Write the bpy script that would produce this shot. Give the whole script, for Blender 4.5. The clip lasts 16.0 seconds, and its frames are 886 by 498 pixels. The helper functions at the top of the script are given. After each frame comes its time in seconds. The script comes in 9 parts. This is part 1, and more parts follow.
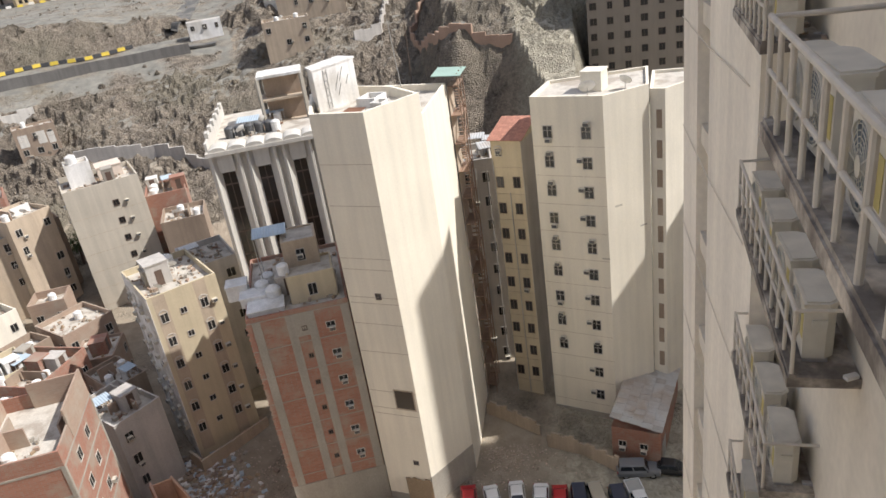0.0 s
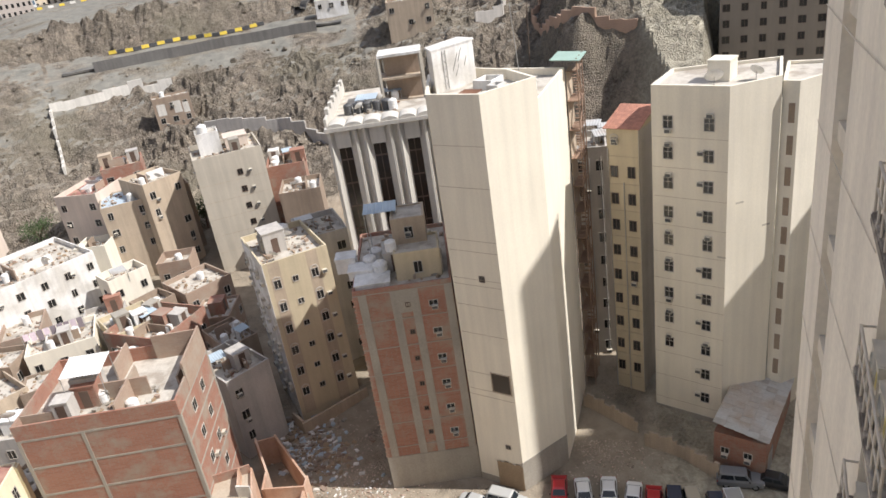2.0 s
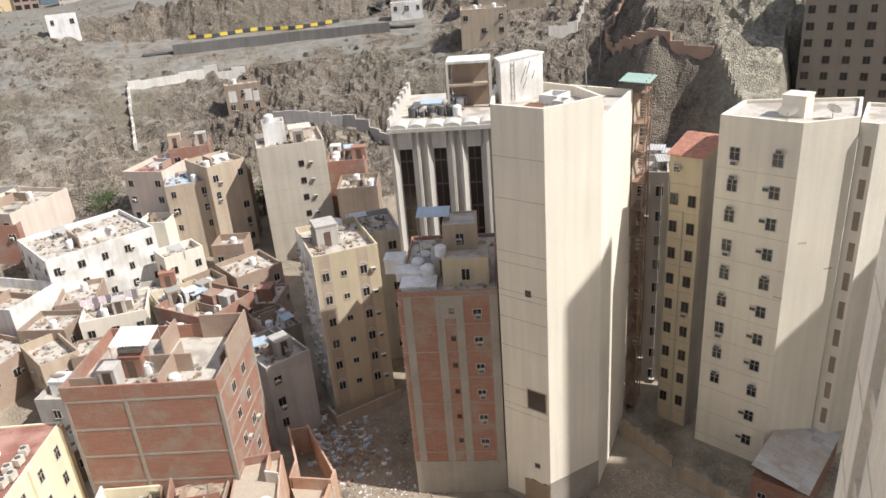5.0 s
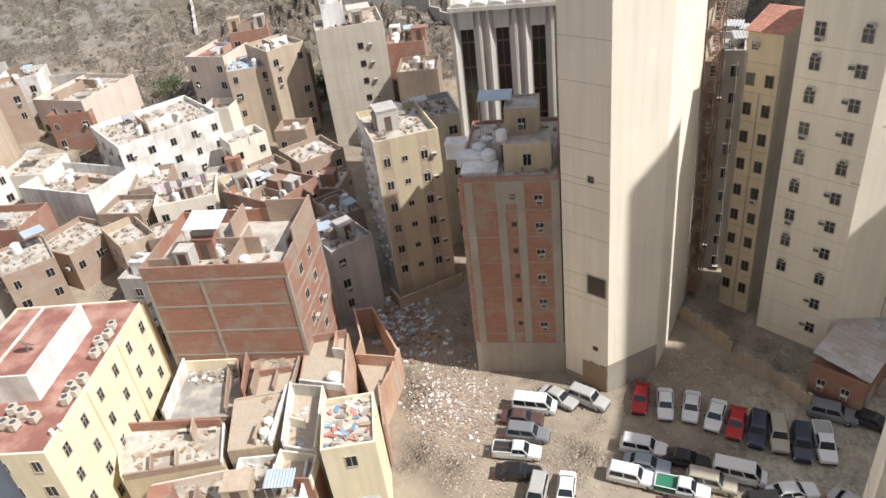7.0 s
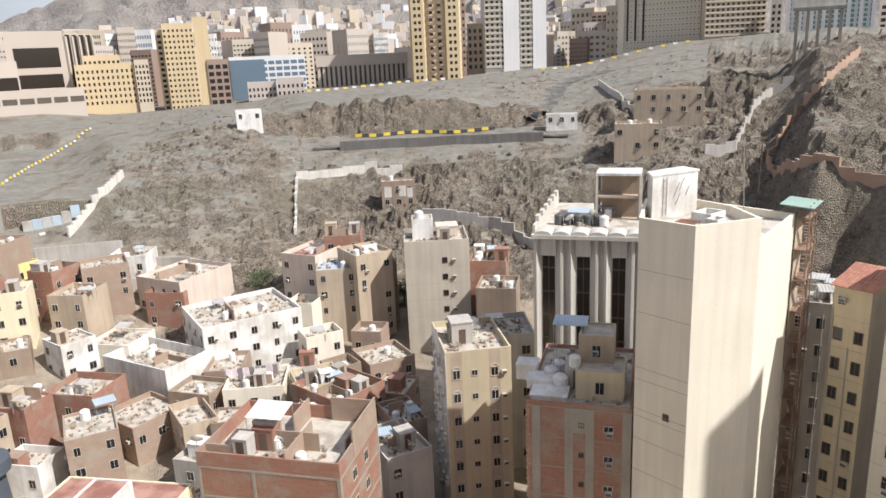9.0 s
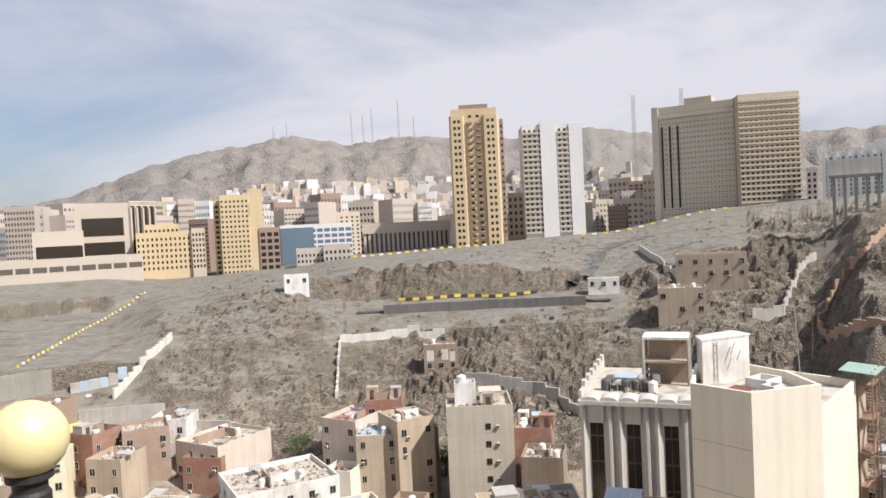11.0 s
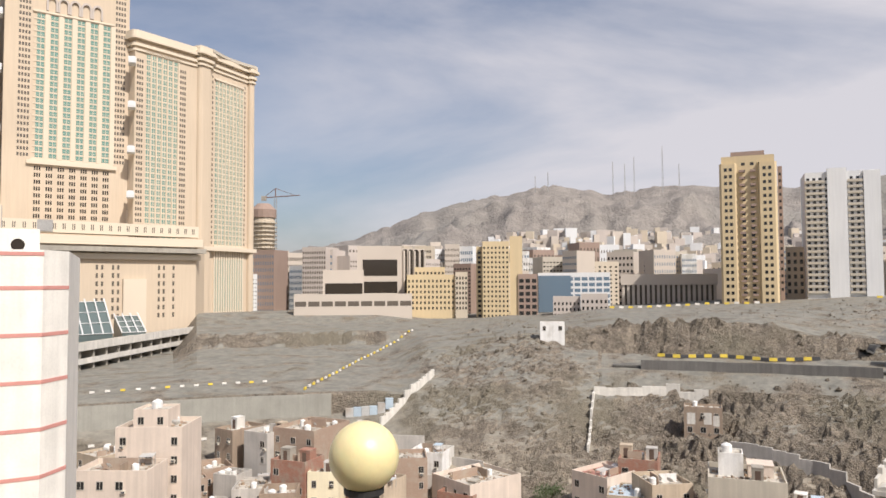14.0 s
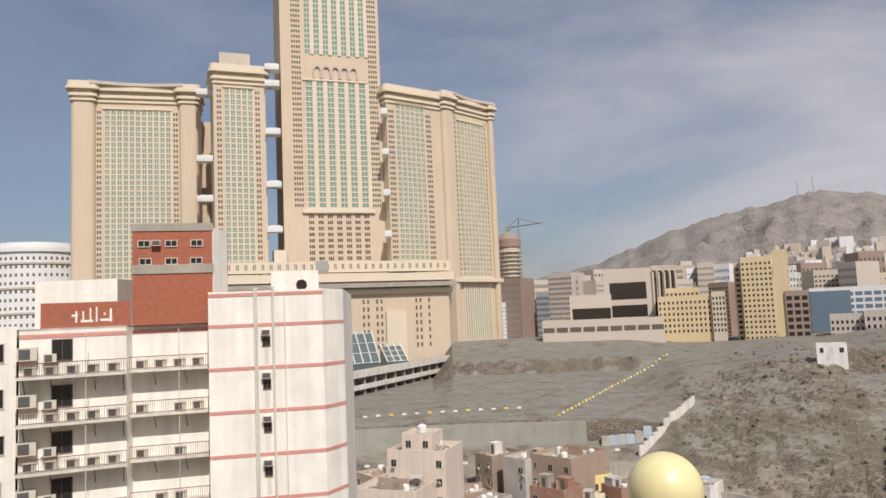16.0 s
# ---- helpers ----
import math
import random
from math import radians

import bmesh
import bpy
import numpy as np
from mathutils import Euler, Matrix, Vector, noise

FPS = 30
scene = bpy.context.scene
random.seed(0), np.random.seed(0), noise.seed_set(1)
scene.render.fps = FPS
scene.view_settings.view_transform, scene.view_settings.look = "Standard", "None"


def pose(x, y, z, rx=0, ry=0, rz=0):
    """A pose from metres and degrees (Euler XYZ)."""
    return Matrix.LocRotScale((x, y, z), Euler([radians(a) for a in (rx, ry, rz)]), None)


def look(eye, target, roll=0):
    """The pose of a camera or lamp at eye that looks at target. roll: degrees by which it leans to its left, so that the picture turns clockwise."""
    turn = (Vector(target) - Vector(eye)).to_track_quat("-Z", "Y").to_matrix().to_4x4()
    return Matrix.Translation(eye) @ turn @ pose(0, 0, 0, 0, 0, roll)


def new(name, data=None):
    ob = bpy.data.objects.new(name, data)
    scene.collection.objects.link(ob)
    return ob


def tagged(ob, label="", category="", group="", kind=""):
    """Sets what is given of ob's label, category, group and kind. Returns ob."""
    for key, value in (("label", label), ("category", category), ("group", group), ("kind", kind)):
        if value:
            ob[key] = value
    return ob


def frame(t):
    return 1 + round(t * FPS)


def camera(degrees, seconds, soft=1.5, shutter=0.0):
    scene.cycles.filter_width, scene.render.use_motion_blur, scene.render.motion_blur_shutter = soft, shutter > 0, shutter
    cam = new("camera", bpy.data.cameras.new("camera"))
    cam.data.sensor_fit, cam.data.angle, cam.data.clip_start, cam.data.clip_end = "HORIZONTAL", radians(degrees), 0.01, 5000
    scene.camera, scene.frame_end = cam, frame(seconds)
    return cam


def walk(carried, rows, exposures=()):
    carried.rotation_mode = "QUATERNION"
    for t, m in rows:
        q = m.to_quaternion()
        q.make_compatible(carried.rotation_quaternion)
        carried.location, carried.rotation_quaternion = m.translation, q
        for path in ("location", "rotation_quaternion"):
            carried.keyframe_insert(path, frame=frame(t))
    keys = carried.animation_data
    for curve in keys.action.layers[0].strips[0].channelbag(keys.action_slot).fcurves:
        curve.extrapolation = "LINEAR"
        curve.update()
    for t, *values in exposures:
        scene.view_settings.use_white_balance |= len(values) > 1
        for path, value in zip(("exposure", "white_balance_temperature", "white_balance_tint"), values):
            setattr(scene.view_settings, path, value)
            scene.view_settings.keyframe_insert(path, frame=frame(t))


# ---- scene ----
# camera: seconds, heading (left positive), pitch, roll, sideways drift of the eye
EYE_HEIGHT = 60.0
cam = camera(63.11, 16.0, 1.6)
PATH = [
    (0.0, -37.25, -24.74, -8.70, 0.00),
    (0.5, -35.11, -28.74, -10.74, 0.01),
    (1.0, -32.17, -27.87, -10.54, 0.01),
    (1.5, -29.21, -25.94, -10.57, 0.02),
    (2.0, -27.87, -24.75, -8.80, 0.02),
    (2.5, -26.37, -24.89, -6.77, 0.03),
    (3.0, -24.15, -23.23, -6.37, 0.03),
    (3.5, -21.83, -23.49, -6.17, 0.04),
    (3.7, -22.70, -22.86, -6.01, 0.04),
    (5.8, -23.51, -26.71, -3.58, 0.06),
    (6.0, -20.92, -28.43, -3.44, 0.07),
    (6.5, -19.06, -32.64, -4.95, 0.08),
    (7.0, -17.10, -32.18, -7.58, 0.10),
    (7.5, -15.35, -27.97, -5.95, 0.05),
    (8.0, -12.63, -24.61, -5.08, 0.00),
    (8.5, -12.32, -20.30, -3.73, -0.05),
    (9.0, -12.75, -14.86, -2.58, -0.11),
    (9.2, -13.16, -11.92, -2.46, -0.13),
    (11.3, -8.17, -0.96, -2.41, -0.37),
    (11.5, -5.85, -0.35, -2.29, -0.39),
    (12.0, -2.55, 0.05, -0.67, -0.45),
    (12.5, 0.00, 0.40, 0.31, -0.51),
    (13.0, 3.72, 0.98, 0.70, -0.57),
    (13.5, 6.36, 1.76, 0.35, -0.62),
    (14.0, 10.02, 2.62, -0.30, -0.68),
    (14.5, 13.27, 3.08, -0.89, -0.74),
    (15.0, 19.29, 4.68, -1.73, -0.80),
    (15.5, 25.34, 4.63, -2.34, -0.85),
    (16.0, 29.19, 5.13, -2.44, -0.91),
]
rows = []
for t, yaw, pitch, roll, ex in PATH:
    eye = Vector((ex, 0, EYE_HEIGHT))
    y, p = radians(yaw), radians(pitch)
    rows.append((t, look(eye, eye + Vector((-math.sin(y) * math.cos(p), math.cos(y) * math.cos(p), math.sin(p))), roll)))
# the picture opens for the streets and closes a little towards the bright hotel
walk(cam, rows, ((0, 0.28, 6100, 13), (9, 0.26, 6100, 13), (12.5, 0.18, 6300, 14), (14.5, 0.0, 6350, 14), (16, -0.25, 6350, 14)))

# ---- light: afternoon sun from behind on the right, hazy sky with drifting cloud ----
SUN = Vector((0.502, -0.442, 0.743)).normalized()
world = bpy.data.worlds.new("sky")
scene.world = world
world.use_nodes = True
wn, wl = world.node_tree.nodes, world.node_tree.links
wn.clear()
w_out = wn.new("ShaderNodeOutputWorld")
w_bg = wn.new("ShaderNodeBackground")
w_bg.inputs["Strength"].default_value = 0.094
sky = wn.new("ShaderNodeTexSky")
sky.sky_type = "NISHITA"
sky.sun_disc = False
sky.sun_elevation = math.asin(SUN.z)
sky.sun_rotation = math.atan2(SUN.x, SUN.y)
sky.dust_density = 2.0
sky.air_density = 1.0
sky.ozone_density = 1.6
w_co = wn.new("ShaderNodeTexCoord")
w_map = wn.new("ShaderNodeMapping")
w_map.inputs["Scale"].default_value = (1.0, 1.0, 3.0)
w_map.inputs["Rotation"].default_value = (0.15, 0.32, 0.4)
w_noise = wn.new("ShaderNodeTexNoise")
w_noise.inputs["Scale"].default_value = 1.3
w_noise.inputs["Detail"].default_value = 7.0
w_noise.inputs["Roughness"].default_value = 0.55
w_noise.inputs["Distortion"].default_value = 0.4
w_ramp = wn.new("ShaderNodeValToRGB")
w_ramp.color_ramp.elements[0].position, w_ramp.color_ramp.elements[0].color = 0.40, (0.21, 0.21, 0.21, 1)
w_ramp.color_ramp.elements[1].position, w_ramp.color_ramp.elements[1].color = 0.62, (0.96, 0.96, 0.96, 1)
w_mix = wn.new("ShaderNodeMixRGB")
w_mix.inputs["Color2"].default_value = (7.1, 6.95, 7.1, 1)
wl.new(w_co.outputs["Generated"], w_map.inputs["Vector"])
wl.new(w_map.outputs["Vector"], w_noise.inputs["Vector"])
wl.new(w_noise.outputs["Fac"], w_ramp.inputs["Fac"])
# the cloud thins out towards the west
w_sep = wn.new("ShaderNodeSeparateXYZ")
w_thin = wn.new("ShaderNodeMapRange")
w_thin.inputs["From Min"].default_value, w_thin.inputs["From Max"].default_value = -0.85, -0.05
w_thin.inputs["To Min"].default_value, w_thin.inputs["To Max"].default_value = 0.22, 1.0
w_mul = wn.new("ShaderNodeMath")
w_mul.operation = "MULTIPLY"
wl.new(w_co.outputs["Generated"], w_sep.inputs[0])
wl.new(w_sep.outputs[0], w_thin.inputs["Value"])
wl.new(w_ramp.outputs["Color"], w_mul.inputs[0])
wl.new(w_thin.outputs["Result"], w_mul.inputs[1])
wl.new(w_mul.outputs[0], w_mix.inputs["Fac"])
wl.new(sky.outputs["Color"], w_mix.inputs["Color1"])
wl.new(w_mix.outputs["Color"], w_bg.inputs["Color"])
wl.new(w_bg.outputs["Background"], w_out.inputs["Surface"])
sun_data = bpy.data.lights.new("sun", "SUN")
sun_data.energy, sun_data.angle, sun_data.color = 4.9, radians(0.6), (1.0, 0.945, 0.85)
sun = new("sun", sun_data)
sun.matrix_world = look(SUN * 300, (0, 0, 0))


# ---- materials ----
def material(name, color, rough=0.85, metal=0.0, big=0.15, grain=0.12, size=0.25, fine=6.0, bump=0.3, streak=0.0, each=0.0, tint=None):
    """A surface with two scales of variation in world metres, fine relief and, on walls, run-down streaks."""
    m = bpy.data.materials.new(name)
    m.use_nodes = True
    n, l = m.node_tree.nodes, m.node_tree.links
    p = n["Principled BSDF"]
    p.inputs["Roughness"].default_value, p.inputs["Metallic"].default_value = rough, metal
    geo = n.new("ShaderNodeNewGeometry")
    a = n.new("ShaderNodeTexNoise")
    a.inputs["Scale"].default_value, a.inputs["Detail"].default_value = size, 6.0
    b = n.new("ShaderNodeTexNoise")
    b.inputs["Scale"].default_value, b.inputs["Detail"].default_value = fine, 4.0
    l.new(geo.outputs["Position"], a.inputs["Vector"])
    l.new(geo.outputs["Position"], b.inputs["Vector"])

    def around(fac, amount, color_in):
        r = n.new("ShaderNodeMapRange")
        r.inputs["From Min"].default_value, r.inputs["From Max"].default_value = 0.25, 0.75
        r.inputs["To Min"].default_value, r.inputs["To Max"].default_value = 1 - amount, 1 + amount
        l.new(fac, r.inputs["Value"])
        s = n.new("ShaderNodeVectorMath")
        s.operation = "SCALE"
        l.new(color_in, s.inputs[0])
        l.new(r.outputs["Result"], s.inputs["Scale"])
        return s.outputs[0]

    base = n.new("ShaderNodeRGB")
    base.outputs[0].default_value = (*color, 1)
    out = base.outputs[0]
    if tint:
        mx = n.new("ShaderNodeMixRGB")
        mx.inputs["Color2"].default_value = (*tint, 1)
        st = n.new("ShaderNodeMapRange")
        st.inputs["From Min"].default_value, st.inputs["From Max"].default_value = 0.45, 0.62
        l.new(a.outputs["Fac"], st.inputs["Value"])
        l.new(st.outputs["Result"], mx.inputs["Fac"])
        l.new(out, mx.inputs["Color1"])
        out = mx.outputs[0]
    out = around(a.outputs["Fac"], big, out)
    out = around(b.outputs["Fac"], grain, out)
    if streak:
        mp = n.new("ShaderNodeMapping")
        mp.inputs["Scale"].default_value = (1.3, 1.3, 0.07)
        c = n.new("ShaderNodeTexNoise")
        c.inputs["Scale"].default_value, c.inputs["Detail"].default_value = 1.0, 5.0
        l.new(geo.outputs["Position"], mp.inputs["Vector"])
        l.new(mp.outputs["Vector"], c.inputs["Vector"])
        out = around(c.outputs["Fac"], streak, out)
    if each:
        oi = n.new("ShaderNodeObjectInfo")
        out = around(oi.outputs["Random"], each, out)
    l.new(out, p.inputs["Base Color"])
    if bump:
        bp = n.new("ShaderNodeBump")
        bp.inputs["Strength"].default_value, bp.inputs["Distance"].default_value = bump, 0.03
        l.new(b.outputs["Fac"], bp.inputs["Height"])
        l.new(bp.outputs["Normal"], p.inputs["Normal"])
    return m


def rock_material(name, dark, light, green, scale, relief):
    """Broken rock: cracked cells, strata and dust; crevice shade is put into the colour, darkest in the relief's
    hollows.
    """
    m = bpy.data.materials.new(name)
    m.use_nodes = True
    n, l = m.node_tree.nodes, m.node_tree.links
    p = n["Principled BSDF"]
    p.inputs["Roughness"].default_value = 0.95
    geo = n.new("ShaderNodeNewGeometry")
    a = n.new("ShaderNodeTexNoise")
    a.inputs["Scale"].default_value, a.inputs["Detail"].default_value, a.inputs["Roughness"].default_value = scale, 9.0, 0.65
    a.inputs["Distortion"].default_value = 0.8
    v = n.new("ShaderNodeTexVoronoi")
    v.inputs["Scale"].default_value = scale * 9
    v.feature = "DISTANCE_TO_EDGE"
    big = n.new("ShaderNodeTexNoise")
    big.inputs["Scale"].default_value, big.inputs["Detail"].default_value = scale * 0.16, 4.0
    for q in (a, v, big):
        l.new(geo.outputs["Position"], q.inputs["Vector"])
    ramp = n.new("ShaderNodeValToRGB")
    ramp.color_ramp.elements[0].position, ramp.color_ramp.elements[0].color = 0.36, (*dark, 1)
    ramp.color_ramp.elements[1].position, ramp.color_ramp.elements[1].color = 0.64, (*light, 1)
    fine = n.new("ShaderNodeTexNoise")
    fine.inputs["Scale"].default_value, fine.inputs["Detail"].default_value, fine.inputs["Roughness"].default_value = scale * 5.5, 8.0, 0.7
    fine.inputs["Distortion"].default_value = 1.2
    l.new(geo.outputs["Position"], fine.inputs["Vector"])
    both = n.new("ShaderNodeMath")
    both.operation = "MULTIPLY_ADD"
    both.inputs[1].default_value = 0.55
    half = n.new("ShaderNodeMath")
    half.operation = "MULTIPLY"
    half.inputs[1].default_value = 0.45
    l.new(a.outputs["Fac"], half.inputs[0])
    l.new(fine.outputs["Fac"], both.inputs[0])
    l.new(half.outputs[0], both.inputs[2])
    l.new(both.outputs[0], ramp.inputs["Fac"])
    mx = n.new("ShaderNodeMixRGB")
    mx.inputs["Color2"].default_value = (*green, 1)
    st = n.new("ShaderNodeMapRange")
    st.inputs["From Min"].default_value, st.inputs["From Max"].default_value = 0.46, 0.64
    st.inputs["To Max"].default_value = 0.75
    l.new(big.outputs["Fac"], st.inputs["Value"])
    l.new(st.outputs["Result"], mx.inputs["Fac"])
    l.new(ramp.outputs["Color"], mx.inputs["Color1"])
    l.new(mx.outputs["Color"], p.inputs["Base Color"])
    h = n.new("ShaderNodeMath")
    h.operation = "ADD"
    l.new(both.outputs[0], h.inputs[0])
    k = n.new("ShaderNodeMath")
    k.operation = "MULTIPLY"
    k.inputs[1].default_value = 0.8
    l.new(v.outputs["Distance"], k.inputs[0])
    l.new(k.outputs[0], h.inputs[1])
    bp = n.new("ShaderNodeBump")
    bp.inputs["Strength"].default_value, bp.inputs["Distance"].default_value = 1.0, relief
    l.new(h.outputs[0], bp.inputs["Height"])
    l.new(bp.outputs["Normal"], p.inputs["Normal"])
    return m


def brick_material(name, c1, c2, mortar, smear):
    m = bpy.data.materials.new(name)
    m.use_nodes = True
    n, l = m.node_tree.nodes, m.node_tree.links
    p = n["Principled BSDF"]
    p.inputs["Roughness"].default_value = 0.9
    geo = n.new("ShaderNodeNewGeometry")
    sp = n.new("ShaderNodeSeparateXYZ")
    l.new(geo.outputs["Position"], sp.inputs[0])
    ad = n.new("ShaderNodeMath")
    l.new(sp.outputs[0], ad.inputs[0])
    l.new(sp.outputs[1], ad.inputs[1])
    cb = n.new("ShaderNodeCombineXYZ")
    l.new(ad.outputs[0], cb.inputs[0])
    l.new(sp.outputs[2], cb.inputs[1])
    b = n.new("ShaderNodeTexBrick")
    b.inputs["Scale"].default_value = 1.0
    b.inputs["Brick Width"].default_value, b.inputs["Row Height"].default_value = 0.42, 0.21
    b.inputs["Mortar Size"].default_value = 0.02
    b.inputs["Color1"].default_value, b.inputs["Color2"].default_value, b.inputs["Mortar"].default_value = (*c1, 1), (*c2, 1), (*mortar, 1)
    l.new(cb.outputs[0], b.inputs["Vector"])
    a = n.new("ShaderNodeTexNoise")
    a.inputs["Scale"].default_value, a.inputs["Detail"].default_value = 0.4, 9.0
    a.inputs["Roughness"].default_value = 0.65
    l.new(geo.outputs["Position"], a.inputs["Vector"])
    mx = n.new("ShaderNodeMixRGB")
    mx.inputs["Color2"].default_value = (*smear, 1)
    st = n.new("ShaderNodeMapRange")
    st.inputs["From Min"].default_value, st.inputs["From Max"].default_value, st.inputs["To Max"].default_value = 0.48, 0.66, 0.85
    l.new(a.outputs["Fac"], st.inputs["Value"])
    l.new(st.outputs["Result"], mx.inputs["Fac"])
    l.new(b.outputs["Color"], mx.inputs["Color1"])
    l.new(mx.outputs["Color"], p.inputs["Base Color"])
    bp = n.new("ShaderNodeBump")
    bp.inputs["Strength"].default_value, bp.inputs["Distance"].default_value = 0.5, 0.02
    l.new(b.outputs["Fac"], bp.inputs["Height"])
    bp.invert = True
    l.new(bp.outputs["Normal"], p.inputs["Normal"])
    return m


def glass_material(name, color, rough=0.12):
    m = bpy.data.materials.new(name)
    m.use_nodes = True
    p = m.node_tree.nodes["Principled BSDF"]
    p.inputs["Base Color"].default_value = (*color, 1)
    p.inputs["Roughness"].default_value = rough
    p.inputs["Specular IOR Level"].default_value = 0.6
    return m


CREAM = material("cream_render", (0.77, 0.71, 0.585), big=0.06, grain=0.04, size=0.15, streak=0.07, bump=0.15)
BEIGE = material("beige_render", (0.50, 0.45, 0.365), big=0.07, grain=0.05, size=0.2, streak=0.12, bump=0.15)
CREAM_PALE = material("pale_render", (0.74, 0.69, 0.58), big=0.07, grain=0.05, size=0.2, streak=0.09, bump=0.15)
YELLOW = material("yellow_render", (0.54, 0.46, 0.315), big=0.08, grain=0.05, streak=0.1, bump=0.2)
YELLOW_BRIGHT = material("bright_yellow_paint", (0.78, 0.70, 0.50), big=0.06, grain=0.05, streak=0.08, bump=0.15)
TAN = material("tan_render", (0.45, 0.365, 0.27), big=0.12, grain=0.08, streak=0.14, bump=0.2)
BROWN = material("brown_render", (0.30, 0.23, 0.17), big=0.16, grain=0.1, streak=0.15, bump=0.3)
WHITE = material("whitewash", (0.77, 0.755, 0.72), big=0.12, grain=0.08, streak=0.16, bump=0.2, tint=(0.53, 0.505, 0.455))
GREY = material("grey_render", (0.46, 0.43, 0.39), big=0.14, grain=0.1, streak=0.14, bump=0.3)
PINK = material("pink_render", (0.62, 0.525, 0.44), big=0.08, grain=0.05, streak=0.1, bump=0.2)
CONCRETE = material("bare_concrete", (0.34, 0.31, 0.26), big=0.16, grain=0.12, streak=0.1, bump=0.4)
ROOF_DUST = material("dusty_roof_screed", (0.55, 0.51, 0.44), big=0.2, grain=0.14, size=0.5, bump=0.4, tint=(0.32, 0.28, 0.23))
ROOF_RED = material("red_roof_paint", (0.29, 0.13, 0.10), big=0.2, grain=0.12, size=0.4, bump=0.2, tint=(0.38, 0.22, 0.17))
BRICK = brick_material("hollow_brick", (0.31, 0.145, 0.097), (0.36, 0.18, 0.125), (0.31, 0.20, 0.15), (0.33, 0.28, 0.22))
BRICK_PALE = brick_material("pale_brick", (0.33, 0.235, 0.175), (0.38, 0.275, 0.205), (0.36, 0.28, 0.215), (0.38, 0.32, 0.25))
BRICK_RED = brick_material("red_face_brick", (0.36, 0.10, 0.055), (0.40, 0.13, 0.07), (0.33, 0.14, 0.09), (0.30, 0.12, 0.08))
GLASS_DARK = glass_material("dark_window_glass", (0.025, 0.025, 0.025))
GLASS_GREEN = glass_material("green_window_glass", (0.16, 0.30, 0.255), 0.2)
GLASS_HALL = glass_material("grey_hall_glass", (0.11, 0.14, 0.135), 0.2)
GLASS_BLUE = glass_material("blue_window_glass", (0.14, 0.20, 0.26), 0.15)
GLASS_BROWN = glass_material("bronze_window_glass", (0.035, 0.028, 0.022), 0.1)
FRAME = material("window_frame_paint", (0.50, 0.46, 0.40), rough=0.5, bump=0.0)
FRAME_DARK = material("brown_window_frame", (0.12, 0.08, 0.06), rough=0.5, bump=0.0)
STEEL = material("galvanised_steel", (0.42, 0.41, 0.39), rough=0.5, metal=0.5, bump=0.1)
STAIR_BROWN = material("brown_stair_paint", (0.27, 0.18, 0.125), rough=0.75, big=0.2, grain=0.15)
RUST = material("rusty_steel", (0.20, 0.10, 0.06), rough=0.8, metal=0.2, big=0.3)
WOOD = material("weathered_board", (0.34, 0.25, 0.16), big=0.2, grain=0.2, bump=0.4)
SHEET = material("corrugated_sheet", (0.58, 0.58, 0.56), rough=0.55, metal=0.3, big=0.2, bump=0.2, tint=(0.42, 0.36, 0.3))
SHEET_BLUE = material("blue_sheet", (0.42, 0.50, 0.56), rough=0.5, big=0.15)
SHEET_GREEN = material("green_sheet", (0.30, 0.42, 0.35), rough=0.5, big=0.12)
TANK_WHITE = material("white_plastic_tank", (0.72, 0.71, 0.68), rough=0.45, big=0.08, bump=0.0)
AC_CASE = material("aged_white_metal", (0.58, 0.54, 0.45), rough=0.6, big=0.15, grain=0.15, fine=3.0, bump=0.1)
AC_GRILLE = material("dark_fan_grille", (0.09, 0.09, 0.09), rough=0.6, bump=0.0)
RUBBLE = material("rubble_brick", (0.40, 0.30, 0.23), big=0.2, grain=0.2, each=0.35)
LINEN = material("coloured_cloth", (0.5, 0.42, 0.46), each=0.5, bump=0.2)
LEAF = material("leaf_green", (0.06, 0.10, 0.03), big=0.4, grain=0.3, bump=0.0)
BARK = material("bark", (0.14, 0.10, 0.07))


